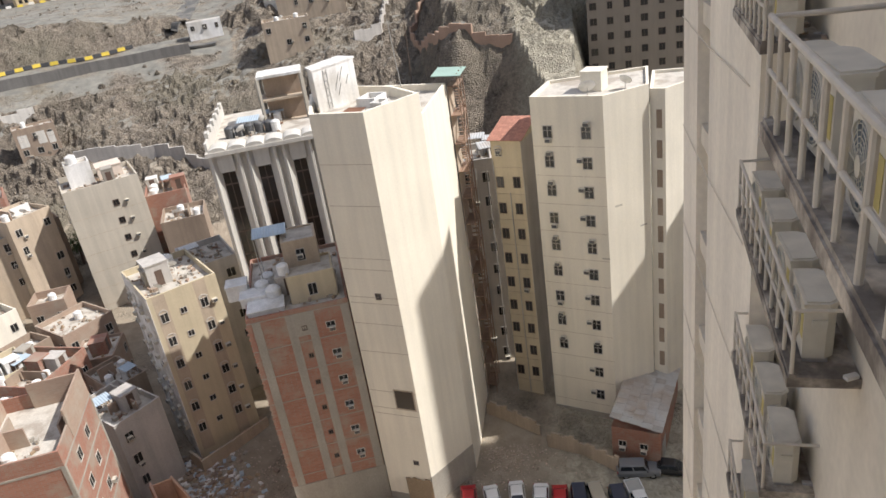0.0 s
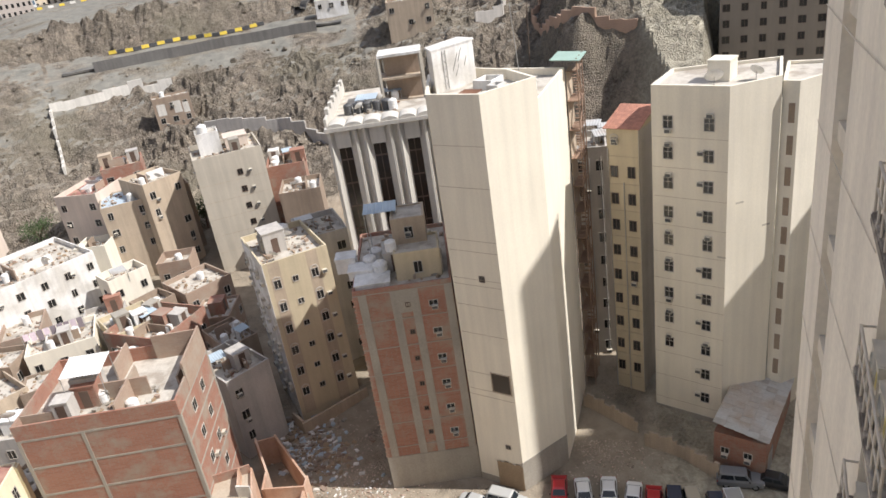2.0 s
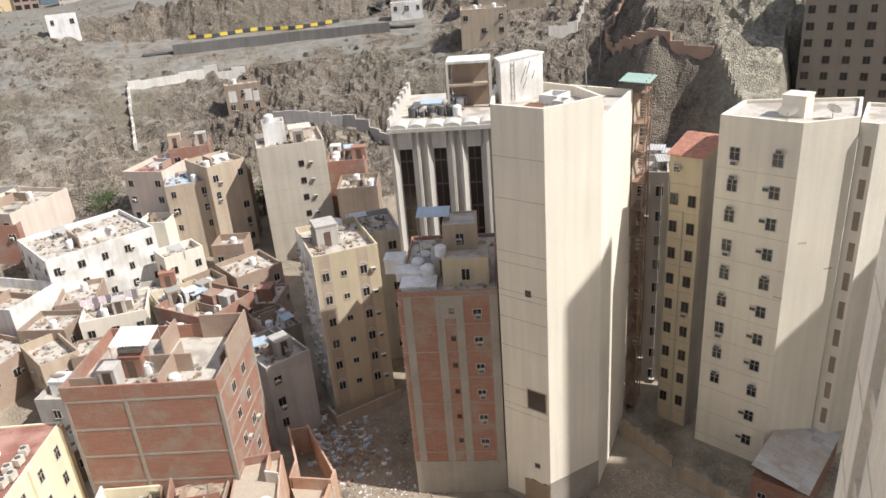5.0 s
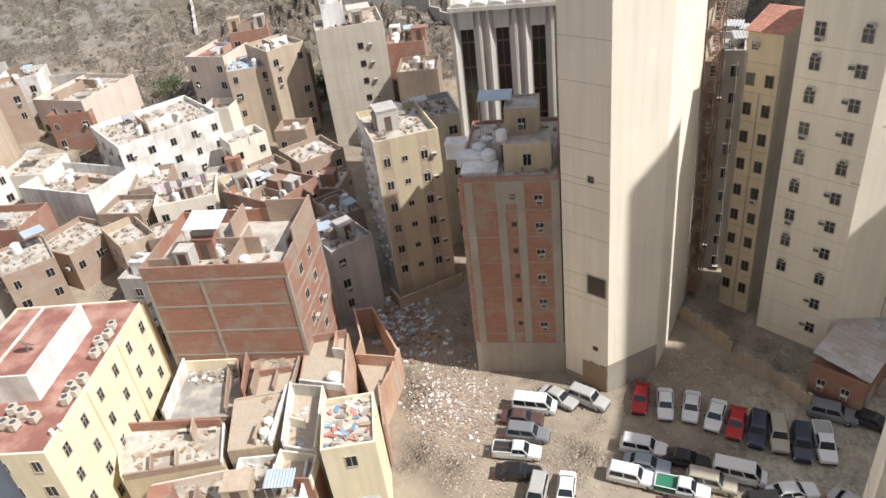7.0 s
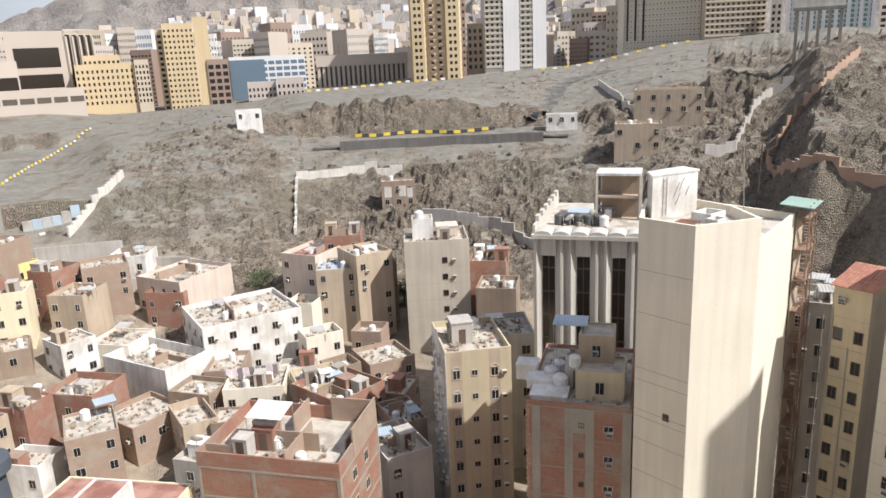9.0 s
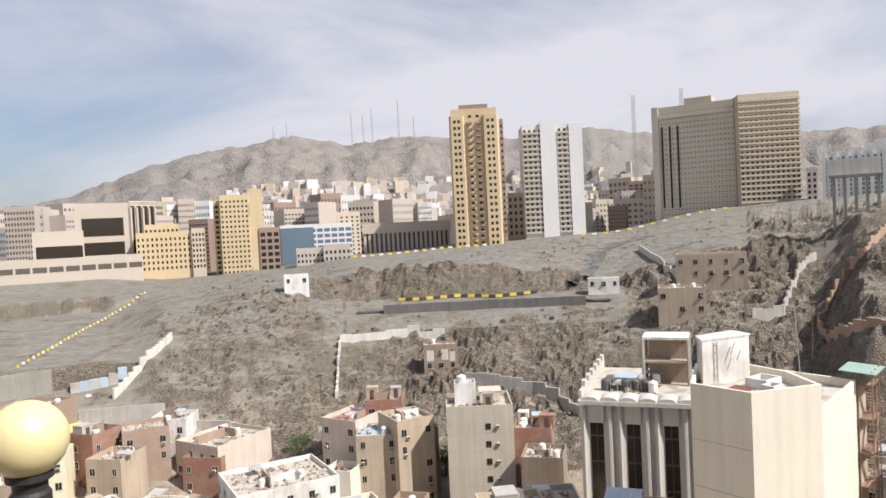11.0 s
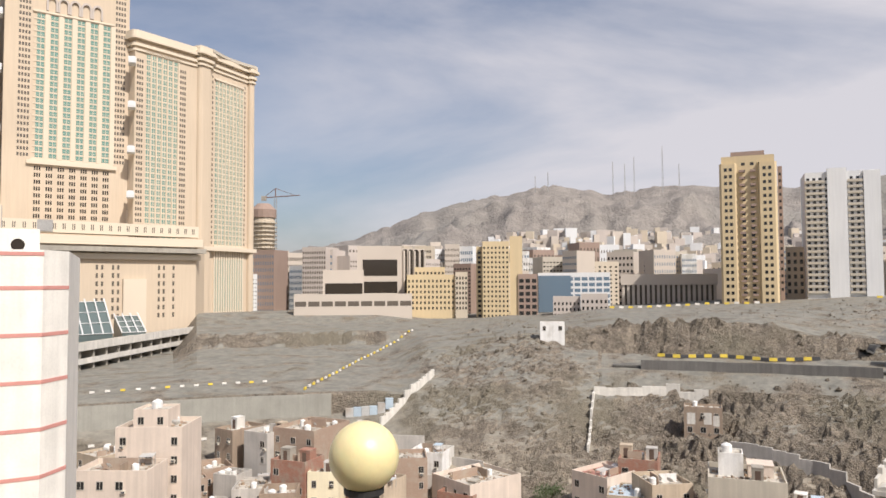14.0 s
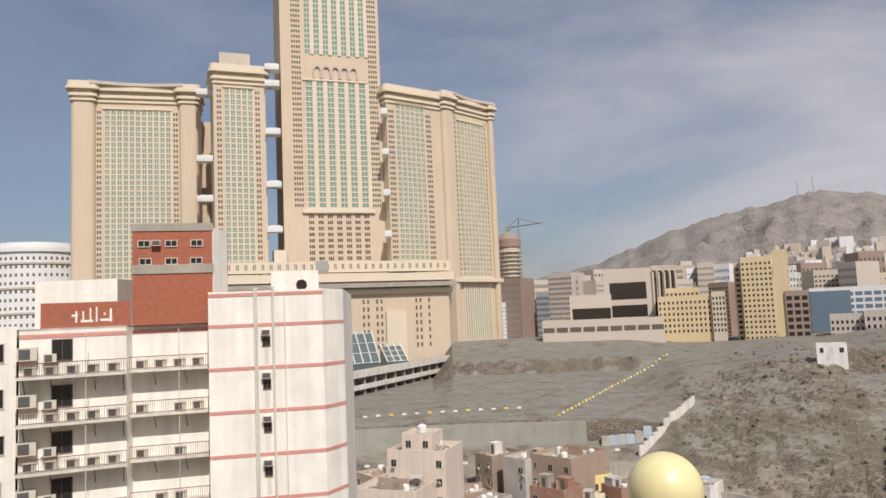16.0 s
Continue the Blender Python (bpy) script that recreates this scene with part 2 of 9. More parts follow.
# ---- mesh helpers ----
class Shape:
    """Gathers boxes, prisms and turned forms into one mesh."""

    def __init__(self):
        self.v, self.f, self.mi, self.slot = [], [], [], 0

    def add(self, verts, faces):
        k = len(self.v)
        self.v += [tuple(p) for p in verts]
        self.f += [tuple(i + k for i in q) for q in faces]
        self.mi += [self.slot] * len(faces)
        return self

    def box(self, x0, y0, z0, x1, y1, z1, m=None):
        vs = [(x, y, z) for z in (z0, z1) for x, y in ((x0, y0), (x1, y0), (x1, y1), (x0, y1))]
        if m is not None:
            vs = [m @ Vector(p) for p in vs]
        return self.add(vs, [(3, 2, 1, 0), (4, 5, 6, 7), (0, 1, 5, 4), (1, 2, 6, 5), (2, 3, 7, 6), (3, 0, 4, 7)])

    def prism(self, poly, z0, z1):
        n = len(poly)
        vs = [(x, y, z0) for x, y in poly] + [(x, y, z1) for x, y in poly]
        return self.add(vs, [tuple(range(n - 1, -1, -1)), tuple(range(n, 2 * n))] + [(i, (i + 1) % n, n + (i + 1) % n, n + i) for i in range(n)])

    def turned(self, profile, x=0, y=0, n=14):
        vs = [(x + r * math.cos(2 * math.pi * i / n), y + r * math.sin(2 * math.pi * i / n), z) for r, z in profile for i in range(n)]
        k = len(profile)
        fs = [(j * n + i, j * n + (i + 1) % n, (j + 1) * n + (i + 1) % n, (j + 1) * n + i) for j in range(k - 1) for i in range(n)]
        return self.add(vs, fs + [tuple(range(n - 1, -1, -1)), tuple(range((k - 1) * n, k * n))])

    def rod(self, a, b, r, n=6, r2=None):
        a, b = Vector(a), Vector(b)
        q = (b - a).to_track_quat("Z", "Y").to_matrix()
        vs = []
        for p, rr in ((a, r), (b, r if r2 is None else r2)):
            vs += [p + q @ Vector((rr * math.cos(2 * math.pi * i / n), rr * math.sin(2 * math.pi * i / n), 0)) for i in range(n)]
        return self.add(vs, [(i, (i + 1) % n, n + (i + 1) % n, n + i) for i in range(n)] + [tuple(range(n - 1, -1, -1)), tuple(range(n, 2 * n))])

    def mesh(self, name, *mats, smooth=False):
        me = bpy.data.meshes.new(name)
        me.from_pydata(self.v, [], self.f)
        for m in mats:
            me.materials.append(m)
        me.polygons.foreach_set("material_index", self.mi)
        if smooth:
            me.polygons.foreach_set("use_smooth", [True] * len(self.f))
        me.update()
        return me


def thing(name, label, category, at=(0, 0, 0), turn=0.0, group="", kind=""):
    ob = new(name)
    ob.matrix_basis = pose(*at, 0, 0, turn)
    return tagged(ob, label, category, group, kind)


def part(name, data, parent, label="", m=None, mat=None, kind=""):
    """One mesh object under a thing or a part; m: its pose in the parent's own space."""
    if isinstance(data, Shape):
        data = data.mesh(name, mat)
    ob = new(name, data)
    ob.parent = parent
    if m is not None:
        ob.matrix_basis = m
    return tagged(ob, label, kind=kind)


def rect(x, y, a, w, d):
    """Footprint from its front corner: w along heading a, d to the left of that."""
    c, s = math.cos(radians(a)), math.sin(radians(a))
    return [(x, y), (x + w * c, y + w * s), (x + w * c - d * s, y + w * s + d * c), (x - d * s, y + d * c)]


def wall_pose(p, q, s, z):
    """Pose on the outer face of the wall from p to q (outside on the right of p to q): x along it, y into it, z up."""
    a = math.atan2(q[1] - p[1], q[0] - p[0])
    return pose(p[0] + s * math.cos(a), p[1] + s * math.sin(a), z, 0, 0, math.degrees(a))


WINDOW_MESHES = {}


def window_meshes(w, h, style):
    key = (round(w, 2), round(h, 2), style)
    if key in WINDOW_MESHES:
        return WINDOW_MESHES[key]
    f = Shape()
    t = 0.07 if w < 1.6 else 0.1
    f.box(-w / 2 - t, -0.09, -t, w / 2 + t, 0.0, 0).box(-w / 2 - t, -0.06, h, w / 2 + t, 0.0, h + t)
    f.box(-w / 2 - t, -0.06, 0, -w / 2, 0.0, h).box(w / 2, -0.06, 0, w / 2 + t, 0.0, h)
    f.box(-0.025, -0.045, 0, 0.025, 0.0, h)
    if style == "barred":
        f.box(-w / 2, -0.045, h * 0.6, w / 2, 0.0, h * 0.6 + 0.04)
    if style == "arched":
        n = 8
        for i in range(n):
            a0, a1 = math.pi * i / n, math.pi * (i + 1) / n
            r0, r1 = w / 2, w / 2 + 0.16
            vs = [(r * math.cos(a), yy, h + r * 0.9 * math.sin(a)) for yy in (-0.07, 0.0) for r, a in ((r0, a0), (r1, a0), (r1, a1), (r0, a1))]
            f.add(vs, [(0, 1, 2, 3), (7, 6, 5, 4), (0, 4, 5, 1), (1, 5, 6, 2), (2, 6, 7, 3), (3, 7, 4, 0)])
    g = Shape().box(-w / 2, -0.012, 0, w / 2, 0.0, h)
    WINDOW_MESHES[key] = (f.mesh("window_frame", FRAME_DARK if style == "dark" else FRAME), g.mesh("pane", GLASS_DARK))
    return WINDOW_MESHES[key]


_ac = Shape().box(-0.33, -0.42, 0, 0.33, 0.0, 0.44)
_ac.slot = 1
_ac.box(-0.28, -0.432, 0.05, 0.28, -0.42, 0.39)
AC_BOX = _ac.mesh("window_air_conditioner", AC_CASE, AC_GRILLE)


def add_window(house, p, q, s, z, w=1.0, h=1.2, style="plain", ac=None):
    fm, gm = window_meshes(w, h, style)
    m = wall_pose(p, q, s, z)
    fr = part("window", fm, house, m=m)
    part("pane", gm, fr)
    if ac is not None:
        part("air_conditioner", AC_BOX, house, m=m @ pose(ac[0], 0, ac[1]))


def roof_with_parapet(house, poly, z, wall_mat, roof_mat, up=0.9, thick=0.22, name="parapet"):
    """Low walls round a flat roof and the screed between them."""
    s = Shape()
    n = len(poly)
    cx, cy = sum(p[0] for p in poly) / n, sum(p[1] for p in poly) / n
    inner = []
    for i in range(n):
        a, b, c = Vector(poly[i - 1]), Vector(poly[i]), Vector(poly[(i + 1) % n])
        e, f = (b - a).normalized(), (c - b).normalized()
        na, nb = Vector((-e.y, e.x)), Vector((-f.y, f.x))
        bis = (na + nb)
        inner.append(tuple(b + bis * (thick / max(0.3, (1 + na.dot(nb))))))
    vs = [(x, y, zz) for zz in (z, z + up) for x, y in poly] + [(x, y, zz) for zz in (z, z + up) for x, y in inner]
    fs = []
    for i in range(n):
        j = (i + 1) % n
        fs += [(i, j, n + j, n + i), (3 * n + i, 3 * n + j, 2 * n + j, 2 * n + i), (n + i, n + j, 3 * n + j, 3 * n + i)]
    s.add(vs, fs)
    part(name, s, house, mat=wall_mat)
    part("roof", Shape().prism(inner, z - 0.05, z + 0.06), house, mat=roof_mat)


# ---- the ground: one sheet from the yard up the quarried hill to the far plain ----
HEADINGS = (35, 20, 10, 3, -3, -12, -22, -32, -37, -41, -55)
REACH = (72, 100, 130, 155, 190, 203, 223, 229, 300, 380)
RISE = np.array((
    (0, 4, 11, 16, 26, 27, 29, 31, 39, 42),
    (0, 3, 8, 15, 27, 28, 30, 33, 40, 43),
    (0, 2, 6, 15, 31, 34, 38, 39, 41, 42),
    (0, 1, 5, 15, 34, 37.5, 42, 43, 44, 44),
    (0, 1, 5, 16, 30.5, 35, 38.5, 46.5, 47.5, 48),
    (0, 1, 5, 16, 30, 35, 38.3, 47.6, 49, 51),
    (0, 2, 7, 17, 30.5, 35.2, 38.8, 41, 51.5, 53.5),
    (0, 4, 12, 23, 36, 38.5, 42, 48, 55, 64),
    (0, 4, 10, 20, 34, 38, 45, 50, 56, 66),
    (0, 8, 22, 36, 46, 50, 55, 57.5, 59, 66),
    (0, 8, 20, 30, 44, 48, 56, 62, 64, 62)), float)


def rise(heading, reach):
    a = np.clip(heading, -55, 35)
    k = np.array([np.interp(reach, REACH, row) for row in RISE])
    i = min(len(HEADINGS) - 2, max(0, int(np.searchsorted([-h for h in HEADINGS], -a, side='right')) - 1))
    u = (HEADINGS[i] - a) / (HEADINGS[i] - HEADINGS[i + 1])
    u = u * u * (3 - 2 * u)
    z = float(k[i] + (k[i + 1] - k[i]) * u)
    # the levelled site on the far left steps up in cut terraces
    t = min(1.0, max(0.0, (heading - 11) / 5))
    if t > 0 and reach > 120:
        wob = 6 * noise.noise(Vector((heading * 0.25, 0, 3))) + 2.5 * noise.noise(Vector((heading * 0.9, 5, 3)))
        r = reach + (wob if reach > 230 else 0)
        s = float(np.interp(r, (130, 155, 186, 190, 192, 280, 287, 338, 346, 420), (9, 16, 25, 26, 31.5, 36, 41, 42, 46, 45)))
        t = t * t * (3 - 2 * t)
        z += (s - z) * t * min(1, (reach - 120) / 15)
        # the ground is kept low here so that the raised road shows from the camera
        cut = min(1.0, max(0.0, (heading - 29.0) / 1.5))
        if cut > 0 and reach > 193:
            z += (min(z, 32.5) - z) * cut
    return z


def roughness(heading, reach, z):
    """How broken the ground is: smooth in the yard and on the levelled site, craggy on the slopes."""
    if reach < 135:
        return 0.0
    k = min(1.0, (reach - 135) / 22)
    if heading > 9:
        k *= max(0.05, 1 - (heading - 9) / 4)
    if -2.5 < heading < 13 and 140 < reach < 235:
        k *= 0.42 + 0.25 * min(1.0, max(0.0, (-heading + 1.0) / 3.5))
    if heading < -33:
        return k * 0.9
    # nearly flat, so the slope's edge doesn't hide the road fence from the camera
    if 196 < reach < 223 and -24 < heading < -2:
        return k * 0.06
    if reach > 231:
        k *= 0.1
    return k


def ground_height(x, y):
    reach, heading = math.hypot(x, y), math.degrees(math.atan2(-x, y))
    z = rise(heading, reach)
    if heading < -36 and reach < 200:
        z -= gully(x, y)
        # the ground before the block on the slope is lowered so it shows from the camera
        t = min(1.0, max(0.0, (-49.7 - heading) / 1.2))
        if t > 0 and reach < 172:
            z += (min(z, 16.0) - z) * t
    if reach > 380:
        z += (38 - z) * min(1, (reach - 380) / 300)
    k = roughness(heading, reach, z)
    if heading < -50 and reach < 172:
        k *= 0.2
    if k > 0:
        v = Vector((x, y, 0))
        n1 = noise.noise(v * 0.035)
        n2 = noise.noise(v * 0.11 + Vector((7, 3, 1)))
        n3 = noise.noise(v * 0.31 + Vector((2, 9, 4)))
        ridge = 1 - abs(noise.noise(v * 0.06 + Vector((4, 4, 8)))) * 2
        chip = 0.4 - abs(noise.noise(v * 0.47 + Vector((8, 2, 2)))) * 2
        crag = 0.5 - abs(noise.noise(v * 0.19 + Vector((1, 5, 2)))) * 2
        fade = 1.0 if reach < 300 else max(0.15, 1 - (reach - 300) / 120)
        shard = 0.4 - abs(noise.noise(v * 1.05 + Vector((3, 6, 1)))) * 2
        patch = 0.35 + 1.3 * min(1, max(0, 0.5 + 1.6 * noise.noise(v * 0.045 + Vector((5, 2, 9)))))
        z += k * fade * (2.0 * n1 + 1.5 * n2 + 1.0 * n3 + 1.8 * (ridge - 0.6) + patch * (1.6 * crag + 1.1 * chip + 0.6 * shard))
    return z


GULLY_A, GULLY_B = Vector((102.0, 89.9)), Vector((115.1, 119.6))


def gully(x, y):
    """A steep-sided cut beside the pale rock face, added and sized so that it falls into shade as the camera sees it.
    """
    e = GULLY_B - GULLY_A
    l = e.length
    e = e / l
    q = Vector((x, y)) - GULLY_A
    s, d = q.dot(e), q.dot(Vector((-e.y, e.x)))
    if d < 0 or d > 38 or s < -45 or s > l + 8:
        return 0.0
    along = min(1.0, max(0.0, (s + 45) / 30)) * min(1.0, max(0.0, (l - 5 - s) / 13))
    across = float(np.interp(d, (0, 1.0, 7.5, 19, 38), (0, 0.15, 1, 1, 0)))
    return 19.0 * along * across


def build_ground():
    heads = list(np.arange(-75, 62.01, 0.27)) + list(np.arange(66, 285, 8.0))
    reach = [0.0] + [12.0, 25.0, 40.0, 55.0, 70.0, 85.0, 100.0, 112.0, 124.0] + list(np.arange(134, 250, 0.85)) + list(np.arange(250, 300, 3.0)) + list(np.geomspace(302, 4500, 32))
    vs, fs = [], []
    for r in reach:
        for h in heads:
            x, y = -r * math.sin(radians(h)), r * math.cos(radians(h))
            vs.append((x, y, ground_height(x, y)))
    n = len(heads)
    for i in range(len(reach) - 1):
        for j in range(n):
            k = (j + 1) % n
            fs.append((i * n + j, i * n + k, (i + 1) * n + k, (i + 1) * n + j)[::-1])
    me = bpy.data.meshes.new("ground")
    me.from_pydata(vs, [], fs)
    me.materials.append(GROUND)
    me.update()
    return tagged(new("ground", me), "dusty bare earth yard rising into dark broken rock hillside", "ground", kind="structure")


def ground_material():
    """Pale dust on level ground, dark split rock where it is steep."""
    m = rock_material("earth_and_rock", (0.052, 0.043, 0.034), (0.40, 0.335, 0.255), (0.215, 0.19, 0.137), 0.22, 1.1)
    n, l = m.node_tree.nodes, m.node_tree.links
    p = n["Principled BSDF"]
    rock = p.inputs["Base Color"].links[0].from_socket
    geo = n.new("ShaderNodeNewGeometry")
    sp = n.new("ShaderNodeSeparateXYZ")
    l.new(geo.outputs["True Normal"], sp.inputs[0])
    wob = n.new("ShaderNodeTexNoise")
    wob.inputs["Scale"].default_value, wob.inputs["Detail"].default_value = 0.12, 6.0
    l.new(geo.outputs["Position"], wob.inputs["Vector"])
    ad = n.new("ShaderNodeMath")
    ad.operation = "MULTIPLY_ADD"
    ad.inputs[1].default_value, ad.inputs[2].default_value = 0.75, -0.37
    l.new(wob.outputs["Fac"], ad.inputs[0])
    su = n.new("ShaderNodeMath")
    l.new(sp.outputs[2], su.inputs[0])
    l.new(ad.outputs[0], su.inputs[1])
    flat = n.new("ShaderNodeMapRange")
    flat.inputs["From Min"].default_value, flat.inputs["From Max"].default_value = 0.86, 1.0
    l.new(su.outputs[0], flat.inputs["Value"])
    dust = n.new("ShaderNodeTexNoise")
    dust.inputs["Scale"].default_value, dust.inputs["Detail"].default_value, dust.inputs["Roughness"].default_value = 0.3, 9.0, 0.7
    l.new(geo.outputs["Position"], dust.inputs["Vector"])
    dr = n.new("ShaderNodeValToRGB")
    dr.color_ramp.elements[0].position, dr.color_ramp.elements[0].color = 0.3, (0.215, 0.175, 0.128, 1)
    dr.color_ramp.elements[1].position, dr.color_ramp.elements[1].color = 0.7, (0.385, 0.33, 0.25, 1)
    l.new(dust.outputs["Fac"], dr.inputs["Fac"])
    # the levelled site up the hill is grey crushed rock, the yard below is tan dust
    gr = n.new("ShaderNodeValToRGB")
    gr.color_ramp.elements[0].position, gr.color_ramp.elements[0].color = 0.3, (0.125, 0.122, 0.105, 1)
    gr.color_ramp.elements[1].position, gr.color_ramp.elements[1].color = 0.7, (0.265, 0.25, 0.21, 1)
    l.new(dust.outputs["Fac"], gr.inputs["Fac"])
    spz = n.new("ShaderNodeSeparateXYZ")
    l.new(geo.outputs["Position"], spz.inputs[0])
    up = n.new("ShaderNodeMapRange")
    up.inputs["From Min"].default_value, up.inputs["From Max"].default_value = 14.0, 28.0
    l.new(spz.outputs[2], up.inputs["Value"])
    level = n.new("ShaderNodeMixRGB")
    l.new(up.outputs["Result"], level.inputs["Fac"])
    l.new(dr.outputs["Color"], level.inputs["Color1"])
    l.new(gr.outputs["Color"], level.inputs["Color2"])
    mx = n.new("ShaderNodeMixRGB")
    l.new(flat.outputs["Result"], mx.inputs["Fac"])
    l.new(rock, mx.inputs["Color1"])
    l.new(level.outputs["Color"], mx.inputs["Color2"])
    # level ground is far smoother than the rock
    bump = [q for q in n if q.type == "BUMP"][0]
    keep = n.new("ShaderNodeMapRange")
    keep.inputs["To Min"].default_value, keep.inputs["To Max"].default_value = 1.0, 0.10
    l.new(flat.outputs["Result"], keep.inputs["Value"])
    l.new(keep.outputs["Result"], bump.inputs["Strength"])
    # the quarried face to the east is paler, yellowish stone, its sunlit look put into the colour too
    side = n.new("ShaderNodeVectorMath")
    side.operation = "DOT_PRODUCT"
    # the edge of the paler colour runs along a sight line from the camera
    side.inputs[1].default_value = (1.0, -0.985, 0.0)
    l.new(geo.outputs["Position"], side.inputs[0])
    wide = n.new("ShaderNodeMath")
    wide.operation = "MULTIPLY_ADD"
    wide.inputs[1].default_value = 14.0
    l.new(wob.outputs["Fac"], wide.inputs[0])
    l.new(side.outputs["Value"], wide.inputs[2])
    here = n.new("ShaderNodeMapRange")
    here.inputs["From Min"].default_value, here.inputs["From Max"].default_value = 6.0, 12.0
    l.new(wide.outputs[0], here.inputs["Value"])
    pale = n.new("ShaderNodeValToRGB")
    pale.color_ramp.elements[0].position, pale.color_ramp.elements[0].color = 0.34, (0.17, 0.15, 0.11, 1)
    pale.color_ramp.elements[1].position, pale.color_ramp.elements[1].color = 0.62, (0.52, 0.475, 0.365, 1)
    ramp = [q for q in n if q.type == "VALTORGB"][0]
    l.new(ramp.inputs["Fac"].links[0].from_socket, pale.inputs["Fac"])
    last = n.new("ShaderNodeMixRGB")
    l.new(here.outputs["Result"], last.inputs["Fac"])
    l.new(mx.outputs["Color"], last.inputs["Color1"])
    l.new(pale.outputs["Color"], last.inputs["Color2"])
    l.new(last.outputs["Color"], p.inputs["Base Color"])
    return m


GROUND = ground_material()
build_ground()


def bearing(heading, reach):
    """Plan point by heading (left positive) and distance from the camera's place."""
    return (-reach * math.sin(radians(heading)), reach * math.cos(radians(heading)))


def sightline_hit(heading, dip, start=120.0):
    """Where a sight line from the camera, given as heading and dip below the level, meets the hillside."""
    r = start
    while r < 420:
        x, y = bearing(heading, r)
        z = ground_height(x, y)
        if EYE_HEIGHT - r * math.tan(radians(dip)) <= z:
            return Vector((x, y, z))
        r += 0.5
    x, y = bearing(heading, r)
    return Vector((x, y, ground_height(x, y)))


def build_mountain():
    """The bare mountain beyond the city."""
    crest_h = (60, 40, 25, 17, 12.5, 8, 4, 1.5, -3, -7, -11, -16, -22, -27, -33, -50, -75)
    crest_e = (0.6, 1.0, 1.9, 3.4, 5.2, 6.45, 7.0, 7.6, 6.7, 7.25, 7.0, 6.6, 7.1, 6.1, 5.6, 5.0, 4.0)
    heads = np.arange(-75, 60, 0.35)
    steps = np.linspace(0, 1, 34)
    vs, fs = [], []
    for s in steps:
        for h in heads:
            d = 900 + 1300 * s
            e = float(np.interp(-h, [-c for c in crest_h], crest_e))
            top = 2200 * math.tan(radians(e)) + 9 * noise.noise(Vector((h * 0.9, 3, 1))) + 6 * noise.noise(Vector((h * 2.7, 8, 1)))
            x, y = -d * math.sin(radians(h)), d * math.cos(radians(h))
            v = Vector((x, y, 0))
            f = s ** 1.25
            rough = noise.noise(v * 0.004) * 40 + noise.noise(v * 0.012) * 36 + noise.noise(v * 0.04) * 15
            gully = abs(noise.noise(v * 0.007 + Vector((3, 1, 6)))) * 95 + abs(noise.noise(v * 0.02 + Vector((9, 1, 6)))) * 38
            z = 42 + (top + 18) * f + (rough - gully + 8) * min(1, 1.6 * f) * (0.35 + 0.65 * min(1, top / 200)) * (1 - s ** 5)
            vs.append((x, y, z))
    n = len(heads)
    for i in range(len(steps) - 1):
        fs += [(i * n + j, i * n + j + 1, (i + 1) * n + j + 1, (i + 1) * n + j)[::-1] for j in range(n - 1)]
    me = bpy.data.meshes.new("mountain")
    me.from_pydata(vs, [], fs)
    # rock tones lifted and flattened to stand for haze
    me.materials.append(rock_material("hazed_mountain_rock", (0.15, 0.132, 0.12), (0.315, 0.285, 0.25), (0.235, 0.225, 0.20), 0.012, 5.0))
    me.update()
    me.polygons.foreach_set("use_smooth", [True] * len(me.polygons))
    return tagged(new("mountain", me), "bare brown mountain ridge behind the city, haze in its colour", "mountain", kind="structure")


build_mountain()


# ---- buildings ----
rng = random.Random(4)


def low_ground(poly):
    return min(ground_height(*p) for p in poly) - 0.6


def house(name, label, poly, z1, mat, roof_mat=None, z0=None, floors=None, faces=(), w=1.0, h=1.25, style="plain", parapet=0.9, ac=0.4, gap=3.0, lead=1.3, category="house", missing=0.15, group=""):
    """A flat-roofed house; faces: the numbers of the walls that have windows."""
    z0 = low_ground(poly) if z0 is None else z0
    ob = thing(name, label, category, group=group)
    part("wall", Shape().prism(poly, z0, z1), ob, mat=mat)
    if parapet:
        roof_with_parapet(ob, poly, z1, mat, roof_mat or ROOF_DUST, parapet)
    step = 3.2
    floors = floors or max(1, int((z1 - z0 - 0.6) / step))
    for k in faces:
        p, q = poly[k], poly[(k + 1) % len(poly)]
        length = math.hypot(q[0] - p[0], q[1] - p[1])
        n = max(1, int((length - 2 * lead) / gap) + 1)
        for fl in range(floors):
            z = z1 - 2.1 - fl * step
            if z < z0 + 0.5:
                break
            for i in range(n):
                if rng.random() < missing:
                    continue
                s = length / 2 if n == 1 else lead + (length - 2 * lead) * i / (n - 1)
                unit = (rng.choice((-0.1, 0.75, 0.1)), rng.choice((-0.55, 0.3))) if rng.random() < ac else None
                add_window(ob, p, q, s, z, w * rng.choice((0.8, 1, 1, 1.15)), h, style, unit)
    return ob


